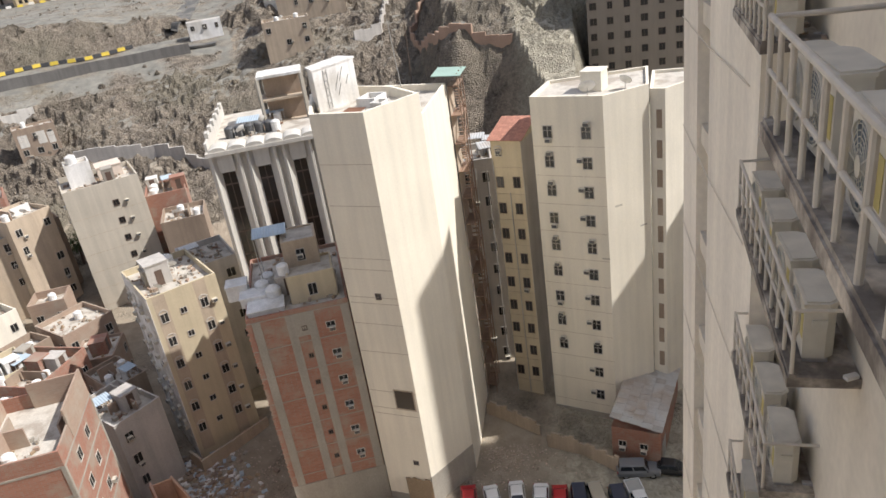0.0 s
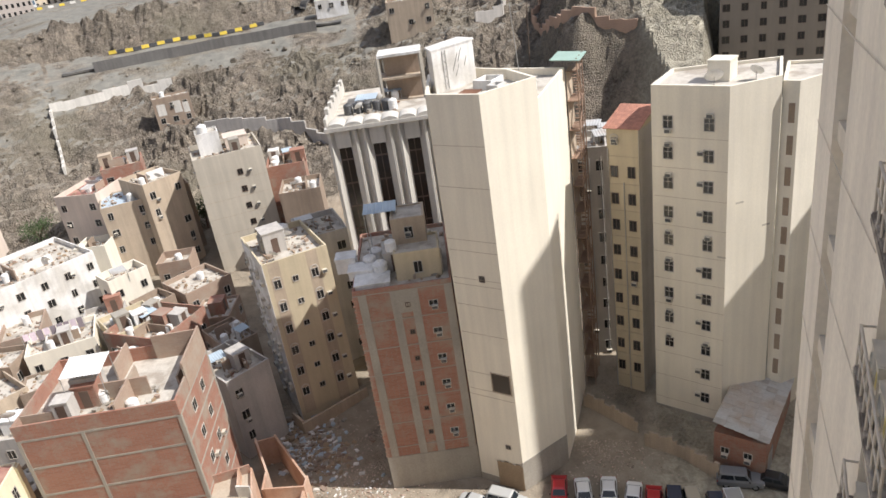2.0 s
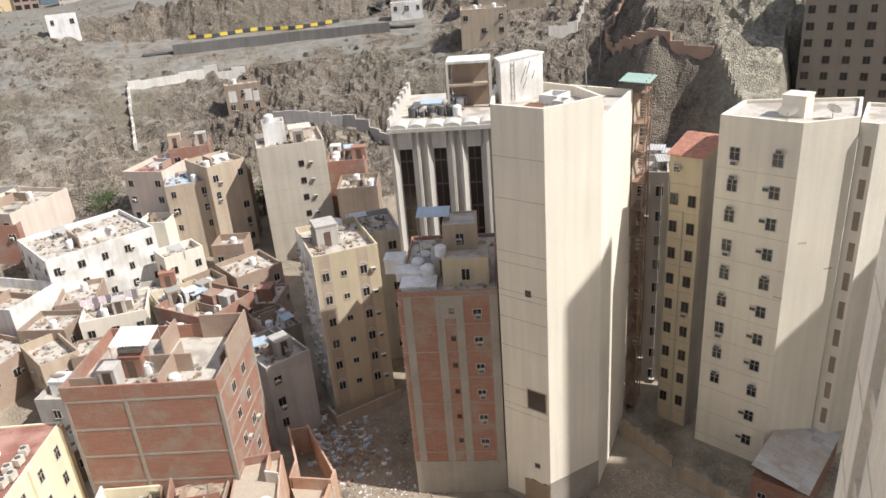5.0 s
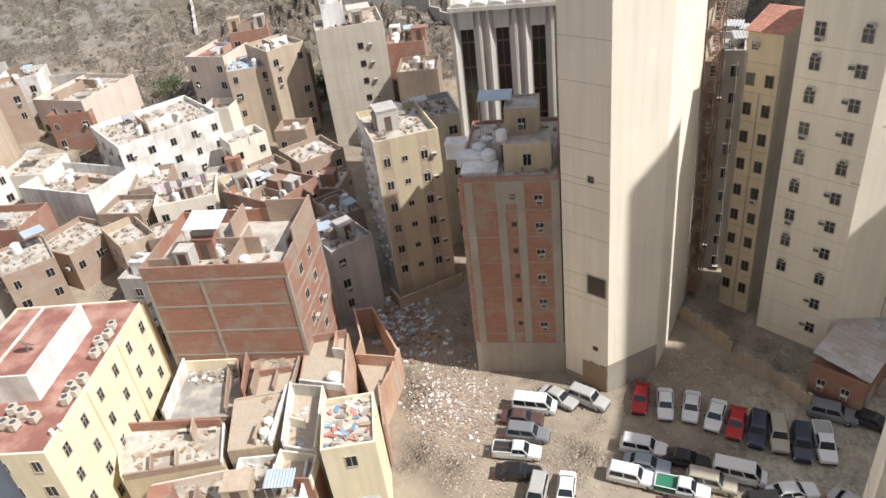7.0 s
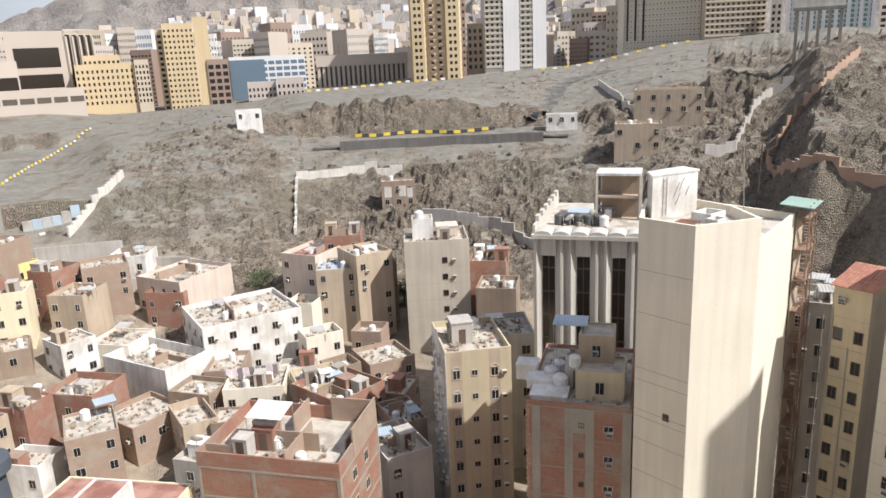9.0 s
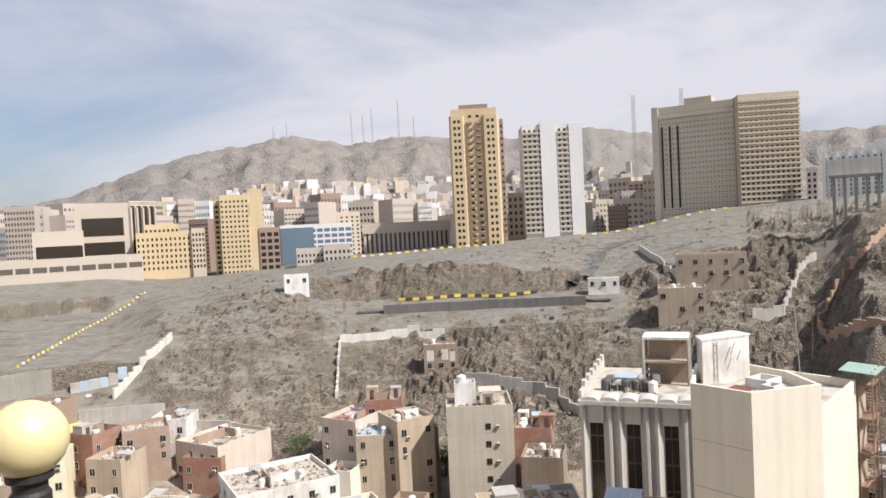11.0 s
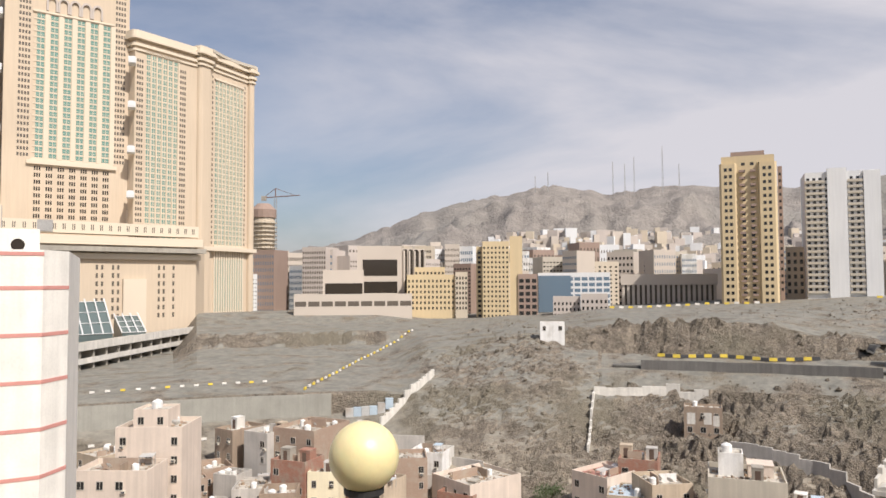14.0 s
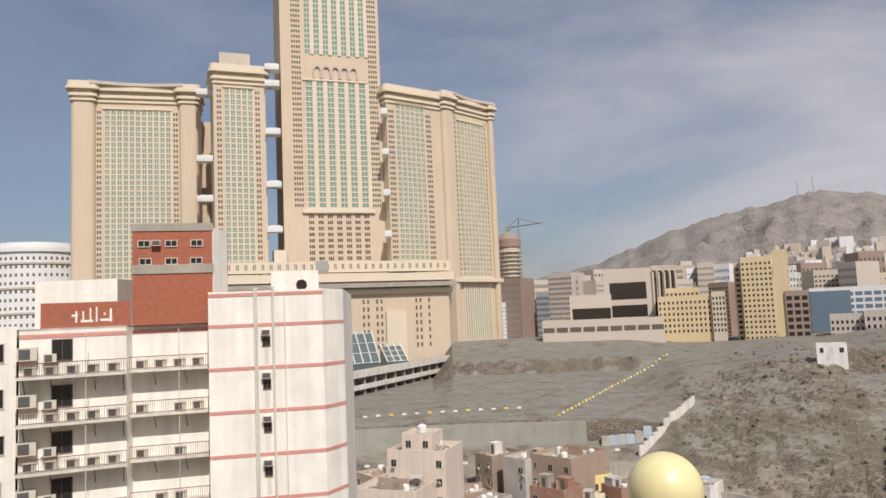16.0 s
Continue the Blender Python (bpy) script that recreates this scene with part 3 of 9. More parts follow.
def frame_and_brick(name, label, poly, z1, z0, faces, brick, storey=3.3, column=0.45, at=None, parapet=0.8, roof_mat=None, edge=0.34):
    """A bare concrete frame with infill of hollow brick set back in it; at: column places along each wall, 0 to 1."""
    ob = thing(name, label, "house")
    part("wall", Shape().prism(poly, z0, z1), ob, mat=brick)
    roof_with_parapet(ob, poly, z1, brick, roof_mat or ROOF_DUST, parapet)
    n_fl = int((z1 - z0) / storey)
    for k in faces:
        p, q = poly[k], poly[(k + 1) % 4]
        length = math.hypot(q[0] - p[0], q[1] - p[1])
        for fl in range(n_fl + 1):
            z = z1 - fl * storey
            part("slab_edge", Shape().box(-0.03, -0.035, z - edge, length + 0.03, 0.1, z), ob, m=wall_pose(p, q, 0, 0), mat=CONCRETE)
        for u in at[k]:
            s = min(max(length * u, column / 2), length - column / 2)
            part("column", Shape().box(-column / 2, -0.05, z0, column / 2, 0.1, z1), ob, m=wall_pose(p, q, s, 0), mat=CONCRETE)
    return ob


def tank(x, y, z, r=0.7, h=1.3, mat=None, label="white plastic water tank on a flat roof"):
    """A ribbed roof water tank with a domed lid."""
    ob = thing("water_tank", label, "water tank", (x, y, z), group="roof water tanks")
    prof = [(r * 0.96, 0)]
    for i in range(4):
        a, b = h * (i + 0.15) / 4, h * (i + 0.85) / 4
        prof += [(r, a), (r, b), (r * 0.95, h * (i + 1) / 4)]
    prof += [(r * 0.7, h + r * 0.22), (r * 0.3, h + r * 0.3)]
    part("barrel", Shape().turned(prof).mesh("barrel", mat or TANK_WHITE, smooth=False), ob)
    part("lid", Shape().turned([(r * 0.3, h + r * 0.28), (r * 0.3, h + r * 0.4), (r * 0.2, h + r * 0.44)]), ob, mat=mat or TANK_WHITE)
    return ob


def dish(x, y, z, r=0.6, turn=150):
    """A satellite dish on a short mast."""
    ob = thing("satellite_dish", "round pale satellite dish on a roof mast", "satellite dish", (x, y, z), turn, group="roof satellite dishes")
    s = Shape()
    n = 14
    rings = [(r * k / 4, 0.28 * r * (k / 4) ** 2) for k in range(1, 5)]
    vs = [Vector((0, 0, 0))] + [Vector((a * math.cos(2 * math.pi * i / n), a * math.sin(2 * math.pi * i / n), b)) for a, b in rings for i in range(n)]
    fs = [(0, 1 + i, 1 + (i + 1) % n) for i in range(n)]
    for k in range(3):
        fs += [(1 + k * n + i, 1 + (k + 1) * n + i, 1 + (k + 1) * n + (i + 1) % n, 1 + k * n + (i + 1) % n) for i in range(n)]
    m = pose(0, 0, 0.9, 50)
    s.add([m @ p for p in vs], fs)
    s.add([m @ (p - Vector((0, 0, 0.03))) for p in vs], [q[::-1] for q in fs])
    part("bowl", s, ob, mat=TANK_WHITE)
    part("mast", Shape().rod((0, 0, -0.1), (0, 0, 0.9), 0.04).rod(m @ Vector((0, 0, 0)), m @ Vector((0, 0, r * 0.7)), 0.02), ob, mat=STEEL)
    return ob


def penthouse(poly, z0, z1, mat, label="small stair room on a flat roof", door=True):
    """A stair room on a roof, with its door and slab."""
    ob = thing("stair_room", label, "roof room", group="roof stair rooms")
    part("wall", Shape().prism(poly, z0, z1), ob, mat=mat)
    cx, cy = sum(p[0] for p in poly) / len(poly), sum(p[1] for p in poly) / len(poly)
    part("roof_slab", Shape().prism([(cx + (x - cx) * 1.06, cy + (y - cy) * 1.06) for x, y in poly], z1, z1 + 0.18), ob, mat=mat)
    if door:
        p, q = poly[0], poly[1]
        length = math.hypot(q[0] - p[0], q[1] - p[1])
        part("door", Shape().box(-0.45, -0.03, 0, 0.45, 0.0, 2.0), ob, m=wall_pose(p, q, length * 0.5, z0 + 0.1), mat=FRAME_DARK)
    return ob


def canopy(x, y, z, a, w, d, up, mat=None, tilt=6, label="corrugated metal canopy on thin posts"):
    """A sheet roof with real corrugations on four posts."""
    ob = thing("sheet_canopy", label, "canopy", (x, y, z), a, group="roof canopies")
    n = max(6, int(w / 0.3))
    vs, fs = [], []
    for yy in (0, d):
        for zz in (0.0, -0.03):
            for i in range(2 * n + 1):
                vs.append((w * i / (2 * n), yy, up + yy * math.tan(radians(tilt)) + 0.05 * (i % 2) + zz))
    k = 2 * n + 1
    for i in range(2 * n):
        fs += [(i, i + 1, 2 * k + i + 1, 2 * k + i), (k + i, 3 * k + i, 3 * k + i + 1, k + i + 1)]
    part("sheet", Shape().add(vs, fs), ob, mat=mat or SHEET)
    for px in (0.12, w - 0.12):
        for py in (0.1, d - 0.1):
            part("post", Shape().rod((px, py, -0.05), (px, py, up + py * math.tan(radians(tilt))), 0.05), ob, mat=STEEL)
    return ob


def roof_clutter(poly, z, n, seed, tanks=True):
    """Tanks, dishes, stair rooms and junk on a roof."""
    r = random.Random(seed)
    p0, p1, p3 = Vector(poly[0]), Vector(poly[1]), Vector(poly[-1])
    e, f = p1 - p0, p3 - p0
    a = math.degrees(math.atan2(e.y, e.x))
    used = []
    mess = Shape()
    for i in range(int(e.length * f.length * 0.9)):
        p = p0 + e * r.uniform(0.06, 0.94) + f * r.uniform(0.06, 0.94)
        k, t = r.uniform(0.05, 0.28), r.uniform(0.1, 0.9)
        mess.slot = r.choice((0, 1, 2, 3))
        mess.box(-k, -k * r.uniform(0.3, 1), 0, k, k * r.uniform(0.3, 1), t * k * 2, pose(p.x, p.y, z + 0.06, 0, 0, r.uniform(0, 180)))
    heap_ = thing("roof_debris", "small blocks, boards and tins scattered over a roof", "debris", group="roof debris")
    part("debris", mess.mesh("debris", CONCRETE, WOOD, BROWN, BRICK_PALE), heap_, kind="stuff")
    for i in range(n):
        for _ in range(12):
            u, v = r.uniform(0.14, 0.86), r.uniform(0.14, 0.86)
            p = p0 + e * u + f * v
            if all((p - q).length > 1.9 for q in used):
                break
        used.append(p)
        k = r.random()
        if k < 0.36 and tanks:
            tank(p.x, p.y, z + 0.06, r.uniform(0.5, 0.75), r.uniform(0.9, 1.4))
        elif k < 0.55:
            dish(p.x, p.y, z + 0.12, r.uniform(0.4, 0.7), r.uniform(90, 200))
        elif k < 0.72:
            w, d = r.uniform(1.6, 2.6), r.uniform(1.6, 2.4)
            q = p - e.normalized() * w / 2 - f.normalized() * d / 2
            penthouse(rect(q.x, q.y, a, w, d), z + 0.05, z + r.uniform(2.0, 2.6), r.choice((WHITE, BRICK, CONCRETE, TAN, GREY)))
        elif k < 0.82:
            canopy(p.x - 1, p.y - 1, z + 0.06, a + r.uniform(-10, 10), r.uniform(1.8, 3), r.uniform(1.5, 2.4), r.uniform(1.2, 2.2), r.choice((SHEET, SHEET, SHEET_BLUE, WOOD)))
        else:
            ob = thing("roof_junk", "heap of boards, pipes and broken blocks on a roof", "junk", (p.x, p.y, z + 0.06), r.uniform(0, 90), group="heaps of roof junk")
            for j in range(3):
                part("board", Shape().box(-r.uniform(0.3, 0.9), -0.12, 0, r.uniform(0.3, 0.9), 0.12, 0.07), ob, m=pose(r.uniform(-0.5, 0.5), r.uniform(-0.5, 0.5), 0.08 * j, 0, 0, r.uniform(0, 180)), mat=r.choice((WOOD, SHEET, CONCRETE, RUST)))
            part("block", Shape().box(-0.3, -0.25, 0, 0.3, 0.25, 0.45), ob, m=pose(r.uniform(-0.9, 0.9), 0.7, 0, 0, 0, 20), mat=CONCRETE)


# the tall blank tower beside the yard
T_A, T_B, T_C, T_D, T_E, T_F = (31.0, 57.5), (33.6, 52.6), (40.3, 53.1), (50.2, 61.1), (47.0, 68.0), (35.7, 65.0)
front_poly = [T_A, T_B, T_C, (41.2, 58.5), (39.5, 64.5), T_F]
side_poly = [(40.32, 53.14), T_D, T_E, (39.6, 64.5), (41.3, 58.5)]
tower = thing("apartment_tower", "tall blank cream-rendered apartment tower beside the car yard", "apartment building")
part("wall", Shape().prism(front_poly, -0.5, 44.4), tower, mat=CREAM)
part("side_wall", Shape().prism(side_poly, -0.5, 42.5), tower, mat=CREAM)
roof_with_parapet(tower, front_poly, 44.4, CREAM, ROOF_DUST, 1.0, 0.3)
roof_with_parapet(tower, side_poly, 42.5, CREAM, ROOF_DUST, 0.8, 0.3)
# bare concrete footing on the two faces towards the yard
part("footing", Shape().box(-0.05, -0.05, -0.5, 6.75, 0.1, 4.0), tower, m=wall_pose(T_B, T_C, 0, 0), mat=CONCRETE)
ab = math.hypot(T_B[0] - T_A[0], T_B[1] - T_A[1])
part("footing", Shape().box(0, -0.05, -0.5, ab + 0.05, 0.1, 0.9), tower, m=wall_pose(T_A, T_B, 0, 0), mat=CONCRETE)
# trowel seams on the shaded side
for z in (12.2, 13.0, 15.2, 20.2, 23.6, 26.0, 26.7, 29.8, 31.0, 36.5, 40.6):
    part("seam", Shape().box(0.05, -0.012, z, ab - 0.05, 0.02, z + 0.05), tower, m=wall_pose(T_A, T_B, 0, 0), mat=TAN)
add_window(tower, T_A, T_B, ab * 0.62, 26.6, 0.5, 0.55, "dark")
# a dark sheet on the wall stands for the unlit hole
part("opening", Shape().box(-1.05, -0.02, 0, 1.05, 0.0, 2.3), tower, "dark panel standing for a wide opening without a window", m=wall_pose(T_A, T_B, ab * 0.74, 13.2), mat=GLASS_BROWN)
part("opening_frame", Shape().box(-1.18, -0.05, -0.12, 1.18, 0.0, 0).box(-1.18, -0.05, 2.3, 1.18, 0.0, 2.42).box(-1.18, -0.05, 0, -1.05, 0, 2.3).box(1.05, -0.05, 0, 1.18, 0, 2.3), tower, m=wall_pose(T_A, T_B, ab * 0.74, 13.2), mat=TAN)
add_window(tower, T_A, T_B, ab * 0.72, 5.6, 0.5, 0.4, "dark")
# reed screen along the foot
screen = thing("reed_screen", "weathered brown reed screen along the tower's foot", "fence")
for i in range(15, 35):
    part("reed_panel", Shape().box(-0.08, -0.16, -0.3, 0.075, -0.1, 3.4 + 0.35 * rng.random()), screen, m=wall_pose(T_A, T_B, 0.12 + i * 0.157, 0), mat=WOOD)
# on its roof
white_room = penthouse([(34.2, 61.9), (33.6, 59.9), (38.9, 60.9), (38.6, 63.2)], 44.45, 48.5, WHITE, "white rendered water room on the tower roof", False)
part("ladder", Shape().rod((-0.2, -0.08, 0), (-0.2, -0.08, 3.6), 0.03).rod((0.2, -0.08, 0), (0.2, -0.08, 3.6), 0.03).box(-0.2, -0.1, 0.5, 0.2, -0.06, 0.54).box(-0.2, -0.1, 1.2, 0.2, -0.06, 1.24).box(-0.2, -0.1, 1.9, 0.2, -0.06, 1.94).box(-0.2, -0.1, 2.6, 0.2, -0.06, 2.64).box(-0.2, -0.1, 3.3, 0.2, -0.06, 3.34), white_room, m=wall_pose((33.45, 59.9), (38.9, 60.9), 1.6, 44.7), mat=STEEL)
for u, z, l in ((2.6, 46.2, 1.5), (3.3, 46.9, 1.2), (2.9, 45.6, 1.0), (4.1, 46.4, 0.8)):
    part("loose_cable", Shape().rod((u, -0.05, z), (u + 0.5 * l, -0.05, z + l), 0.03, 5), white_room, m=wall_pose((33.45, 59.9), (38.9, 60.9), 0, 0), mat=STEEL)
light_well = thing("light_well", "low walled light wells on the tower roof", "roof walls")
for x, y, w, d in ((37.4, 56.2, 2.4, 2.0), (36.6, 54.0, 1.6, 1.2), (42.5, 57.5, 2.0, 2.4)):
    q = rect(x, y, 25, w, d)
    for i in range(4):
        a, b = q[i], q[(i + 1) % 4]
        part("kerb", Shape().box(0, 0, 0, math.hypot(b[0] - a[0], b[1] - a[1]) - 0.2, 0.18, 0.9), light_well, m=wall_pose(a, b, 0, 44.42 if x < 42 else 42.52), mat=WHITE)
canopy(33.6, 54.3, 44.46, 32, 3.2, 1.8, 0.35, RUST, 2, "rusty sheet lying low on the tower roof")
mast = thing("antenna_mast", "thin leaning antenna mast on the tower roof", "antenna")
part("pole", Shape().rod((43.6, 60.0, 42.5), (42.6, 59.4, 51.5), 0.05), mast, mat=STEEL)
# outside stair with a green sheet roof, hung on the tower's end wall
stair = thing("outside_stair", "brown steel outside stair under a pale green sheet roof", "staircase")
st_m = pose(50.35, 60.95, 0, 0, 0, 39.2)
for fl in range(13):
    z = fl * 3.3
    for k in range(8):
        u = 0.3 + 0.36 * (k if fl % 2 else 7 - k)
        part("tread", Shape().box(-0.17, -0.36, 0, 0.17, 0.36, 0.06), stair, m=st_m @ pose(u, -0.72, z + 0.4 * k + 0.25), mat=STAIR_BROWN)
    a, b = (0.2, 2.95) if fl % 2 else (2.95, 0.2)
    part("stringer", Shape().rod((a, -1.1, z + 0.1), (b, -1.1, z + 3.2), 0.07, 4), stair, m=st_m, mat=STAIR_BROWN)
    part("landing", Shape().box(-0.1, -1.15, -0.08, 3.4, 0.1, 0), stair, m=st_m @ pose(0, 0, z + 3.3), mat=STAIR_BROWN)
    part("rail", Shape().rod((0, -1.12, 0.95), (3.3, -1.12, 0.95), 0.035).rod((0, -1.12, 0.5), (3.3, -1.12, 0.5), 0.025), stair, m=st_m @ pose(0, 0, z), mat=STAIR_BROWN)
    part("back_panel", Shape().box(0, 0.02, 0.05, 3.3, 0.08, 3.2), stair, "brown sheet behind the steps", m=st_m @ pose(0, 0, z), mat=TAN if fl > 8 else BRICK_PALE)
for u in (0.0, 1.65, 3.3):
    part("post", Shape().rod((u, -1.14, -0.3), (u, -1.14, 44.2), 0.07), stair, m=st_m, mat=STAIR_BROWN)
part("stair_roof", Shape().box(-0.7, -1.6, 0, 3.9, 1.6, 0.08), stair, "pale green corrugated stair roof", m=st_m @ pose(0, 0, 44.1, 4), mat=SHEET_GREEN)

# the tower with two columns of windows
R_B, R_A = (57.2, 45.4), (54.3, 52.7)
R_C = (62.6, 43.7)
right_poly = [R_A, R_B, R_C, (69.5, 48.6), (60.5, 55.6)]
rtower = thing("apartment_tower", "cream apartment tower with two columns of barred windows", "apartment building")
part("wall", Shape().prism(right_poly, -0.5, 41.0), rtower, mat=CREAM)
roof_with_parapet(rtower, right_poly, 41.0, CREAM, ROOF_DUST, 0.4, 0.3)
for u in (1.0, 4.2, 7.0):
    part("stain", Shape().box(u, -0.012, 30.0 - u, u + 0.9, 0.01, 30.2 - u), rtower, m=wall_pose(R_B, R_C, 0, 0) if u < 5 else wall_pose(R_A, R_B, 0, 0), mat=BEIGE)
rear_poly = [(63.0, 43.9), (63.5, 42.4), (75.0, 41.0), (70.0, 48.4)]
part("side_wall", Shape().prism(rear_poly, -0.5, 40.4), rtower, mat=CREAM_PALE)
roof_with_parapet(rtower, rear_poly, 40.4, CREAM_PALE, ROOF_DUST, 0.4, 0.3)
r_len = math.hypot(R_B[0] - R_A[0], R_B[1] - R_A[1])
for fl in range(11):
    z = 37.0 - 3.32 * fl
    if fl < 9:
        add_window(rtower, R_A, R_B, 1.75, z, 0.95, 1.25, "barred", (0.05, 1.35) if fl % 3 else (0.05, -0.5))
    add_window(rtower, R_A, R_B, 5.95, z - 0.1, 0.95, 1.25, "barred", (-0.75, 0.75) if fl % 4 else (0.1, 1.35))
    part("opening", Shape().box(-0.3, -0.03, 0, 0.3, 0.0, 2.0), rtower, m=wall_pose((63.0, 43.9), (63.5, 42.4), 0.95, z - 0.4), mat=BROWN)
    part("seam", Shape().box(0.02, -0.012, 0, r_len - 0.02, 0.02, 0.04), rtower, m=wall_pose(R_A, R_B, 0, z - 1.0), mat=TAN)
penthouse(rect(59.6, 47.4, 20, 2.2, 2.2), 41.0, 43.0, CREAM_PALE, "low cream stair room on a tower roof", False)
dish(57.6, 47.6, 41.05, 0.9, 140)
dish(61.2, 45.6, 41.05, 0.7, 100)
part("footing", Shape().box(0.05, -0.05, -0.5, r_len, 0.1, 1.6), rtower, m=wall_pose(R_A, R_B, 0, 0), mat=CONCRETE)

# yellow block with the tiled roof, and the pale block behind it
yb_poly = rect(53.2, 58.3, -66, 3.6, 5.6)
yb = house("apartment_block", "narrow yellow apartment block with a red tiled roof", yb_poly, 36.2, YELLOW, faces=(), parapet=0, z0=-0.5, category="apartment building")
# a grey sheet over the yellow side wall stands for its shade
part("side_wall", Shape().box(0, -0.03, -0.5, 5.6, 0.02, 36.2), yb, "side wall greyed to stand for its shade", m=wall_pose(yb_poly[1], yb_poly[2], 0, 0), mat=GREY)
for fl in range(10):
    for x in (0.75, 2.75):
        if fl:
            add_window(yb, yb_poly[0], yb_poly[1], x, 33.9 - 3.25 * fl, 0.75, 1.2, "dark", (0.0, -0.6) if fl == 5 and x > 2 else None)
    part("string_course", Shape().box(-0.02, -0.04, 0, 3.62, 0.02, 0.08), yb, m=wall_pose(yb_poly[0], yb_poly[1], 0, 33.0 - 3.25 * fl), mat=TAN)
add_window(yb, yb_poly[0], yb_poly[1], 0.85, 34.4, 0.7, 0.8, "arched", (0.1, 0.3))
for x in (0.1, 1.85):
    part("drain_pipe", Shape().rod((x, -0.08, 0.5), (x, -0.08, 34 if x < 1 else 30), 0.06), yb, m=wall_pose(yb_poly[0], yb_poly[1], 0, 0), mat=STEEL)
TILE = material("terracotta_tile", (0.42, 0.20, 0.14), big=0.12, grain=0.15, each=0.12, bump=0.2)
tile = Shape().box(-0.16, 0, 0, 0.16, 0.42, 0.07).mesh("roof_tile", TILE)
hip = thing("tiled_roof", "sloping red terracotta tile roof over a yellow block", "roof")
hm = pose(*yb_poly[0], 36.2, 0, 0, -66)
vs = [hm @ Vector(p) for p in ((-0.3, -0.3, 0.05), (3.9, -0.3, 0.05), (3.9, 5.7, 0.05), (-0.3, 5.7, 0.05), (-0.3, 5.0, 1.3), (3.9, 5.0, 1.3))]
part("roof_slope", Shape().add(vs, [(0, 1, 5, 4), (2, 3, 4, 5), (1, 2, 5), (3, 0, 4), (3, 2, 1, 0)]), hip, mat=YELLOW)
slope = math.degrees(math.atan2(1.25, 5.3))
for i in range(12):
    for j in range(14):
        part("roof_tile", tile, hip, m=hm @ pose(-0.12 + 0.352 * i, -0.36 + 0.39 * j * math.cos(radians(slope)), 0.06 + 0.39 * j * math.sin(radians(slope)), slope + 3))
wb_poly = rect(53.9, 65.3, -41, 4.2, 7)
wb = house("apartment_block", "pale grey apartment block with drain pipes", wb_poly, 31.4, GREY, faces=(0,), z0=-0.5, floors=9, gap=2.2, missing=0.05, ac=0.2, w=0.7, lead=1.0, category="apartment building")
for x in (0.3, 2.0, 3.4):
    part("drain_pipe", Shape().rod((x, -0.1, 0.5), (x, -0.1, 31), 0.07), wb, m=wall_pose(wb_poly[0], wb_poly[1], 0, 0), mat=STEEL)
roof_clutter(wb_poly, 31.4, 5, 31)

# unfinished brick block with bare concrete columns
rb_poly = rect(22.0, 62.8, -29, 10.3, 15)
rb = frame_and_brick("brick_block", "unfinished red brick block with grey concrete columns", rb_poly, 25.9, 4.6, (0, 3), BRICK, 3.32, 0.85, {0: (0.09, 0.41, 0.61, 0.955), 3: (0, 0.5, 1)}, 0.5, edge=0.1)
part("footing", Shape().prism(rect(21.95, 62.75, -29, 10.4, 15.1), -0.5, 4.6), rb, "bare cement-rendered ground storey", mat=CONCRETE)
for k in range(64):
    part("brick", Shape().box(-0.2, -0.05, 0, 0.16, 0.1, 0.19), rb, m=wall_pose(rb_poly[0], rb_poly[1], 0.05 + 0.12 * (k % 2), 4.8 + k * 0.33), mat=BRICK)
part("cement_wash", Shape().box(4.0, -0.02, 23.2, 5.9, 0.05, 25.8), rb, "grey cement wash over brick", m=wall_pose(rb_poly[0], rb_poly[1], 0, 0), mat=CONCRETE)
for fl in range(6):
    z = 23.6 - 3.32 * fl
    add_window(rb, rb_poly[0], rb_poly[1], 8.1, z, 0.85, 0.6, "plain", (0.1, -0.35))
    add_window(rb, rb_poly[0], rb_poly[1], 5.45, z + 0.3, 0.4, 0.4, "dark")
brick_room_poly = rect(27.0, 62.2, -29, 4.8, 4.5)
house("roof_room", "yellow rendered room on a brick block's roof", brick_room_poly, 28.8, YELLOW, faces=(0,), z0=25.9, floors=1, parapet=0.3, gap=2.4, category="roof room")
house("roof_room", "brown rendered roof room beside water tanks", rect(28.4, 64.6, -29, 3.6, 4), 31.6, TAN, faces=(0,), z0=26, floors=1, parapet=0.2, category="roof room")
tank(26.4, 64.6, 26.0, 0.8, 1.5)
tank(26.2, 66.8, 26.0, 0.75, 1.5)
tank(27.6, 63.7, 28.9, 0.6, 1.0)
for i, (x, y, w, d, h) in enumerate(((22.6, 63.3, 3.6, 2.6, 0.5), (23.2, 66.0, 3.0, 2.2, 0.9), (22.9, 68.5, 2.2, 2.0, 1.6))):
    penthouse(rect(x, y, -29, w, d), 26.0, 26.0 + h, WHITE, "low white rendered roof platform", False)
canopy(26.6, 67.3, 26.0, -29, 3.6, 2.6, 6.2, SHEET_BLUE, 5, "pale blue sheet canopy over a roof room")
roof_clutter(rb_poly, 26.0, 4, 5)

# yellow block with arched windows
ya_poly = rect(18.05, 81.8, -4, 8.5, 11.4)
ya = house("apartment_block", "yellow and brown apartment block with arched windows", ya_poly, 23.4, YELLOW, faces=(3,), z0=-0.5, gap=2.6, ac=0.5, category="apartment building")
part("side_wall", Shape().box(0, -0.02, -0.5, 11.42, 0.05, 24.25), ya, "white rendered side wall", m=wall_pose(ya_poly[3], ya_poly[0], 0, 0), mat=WHITE)
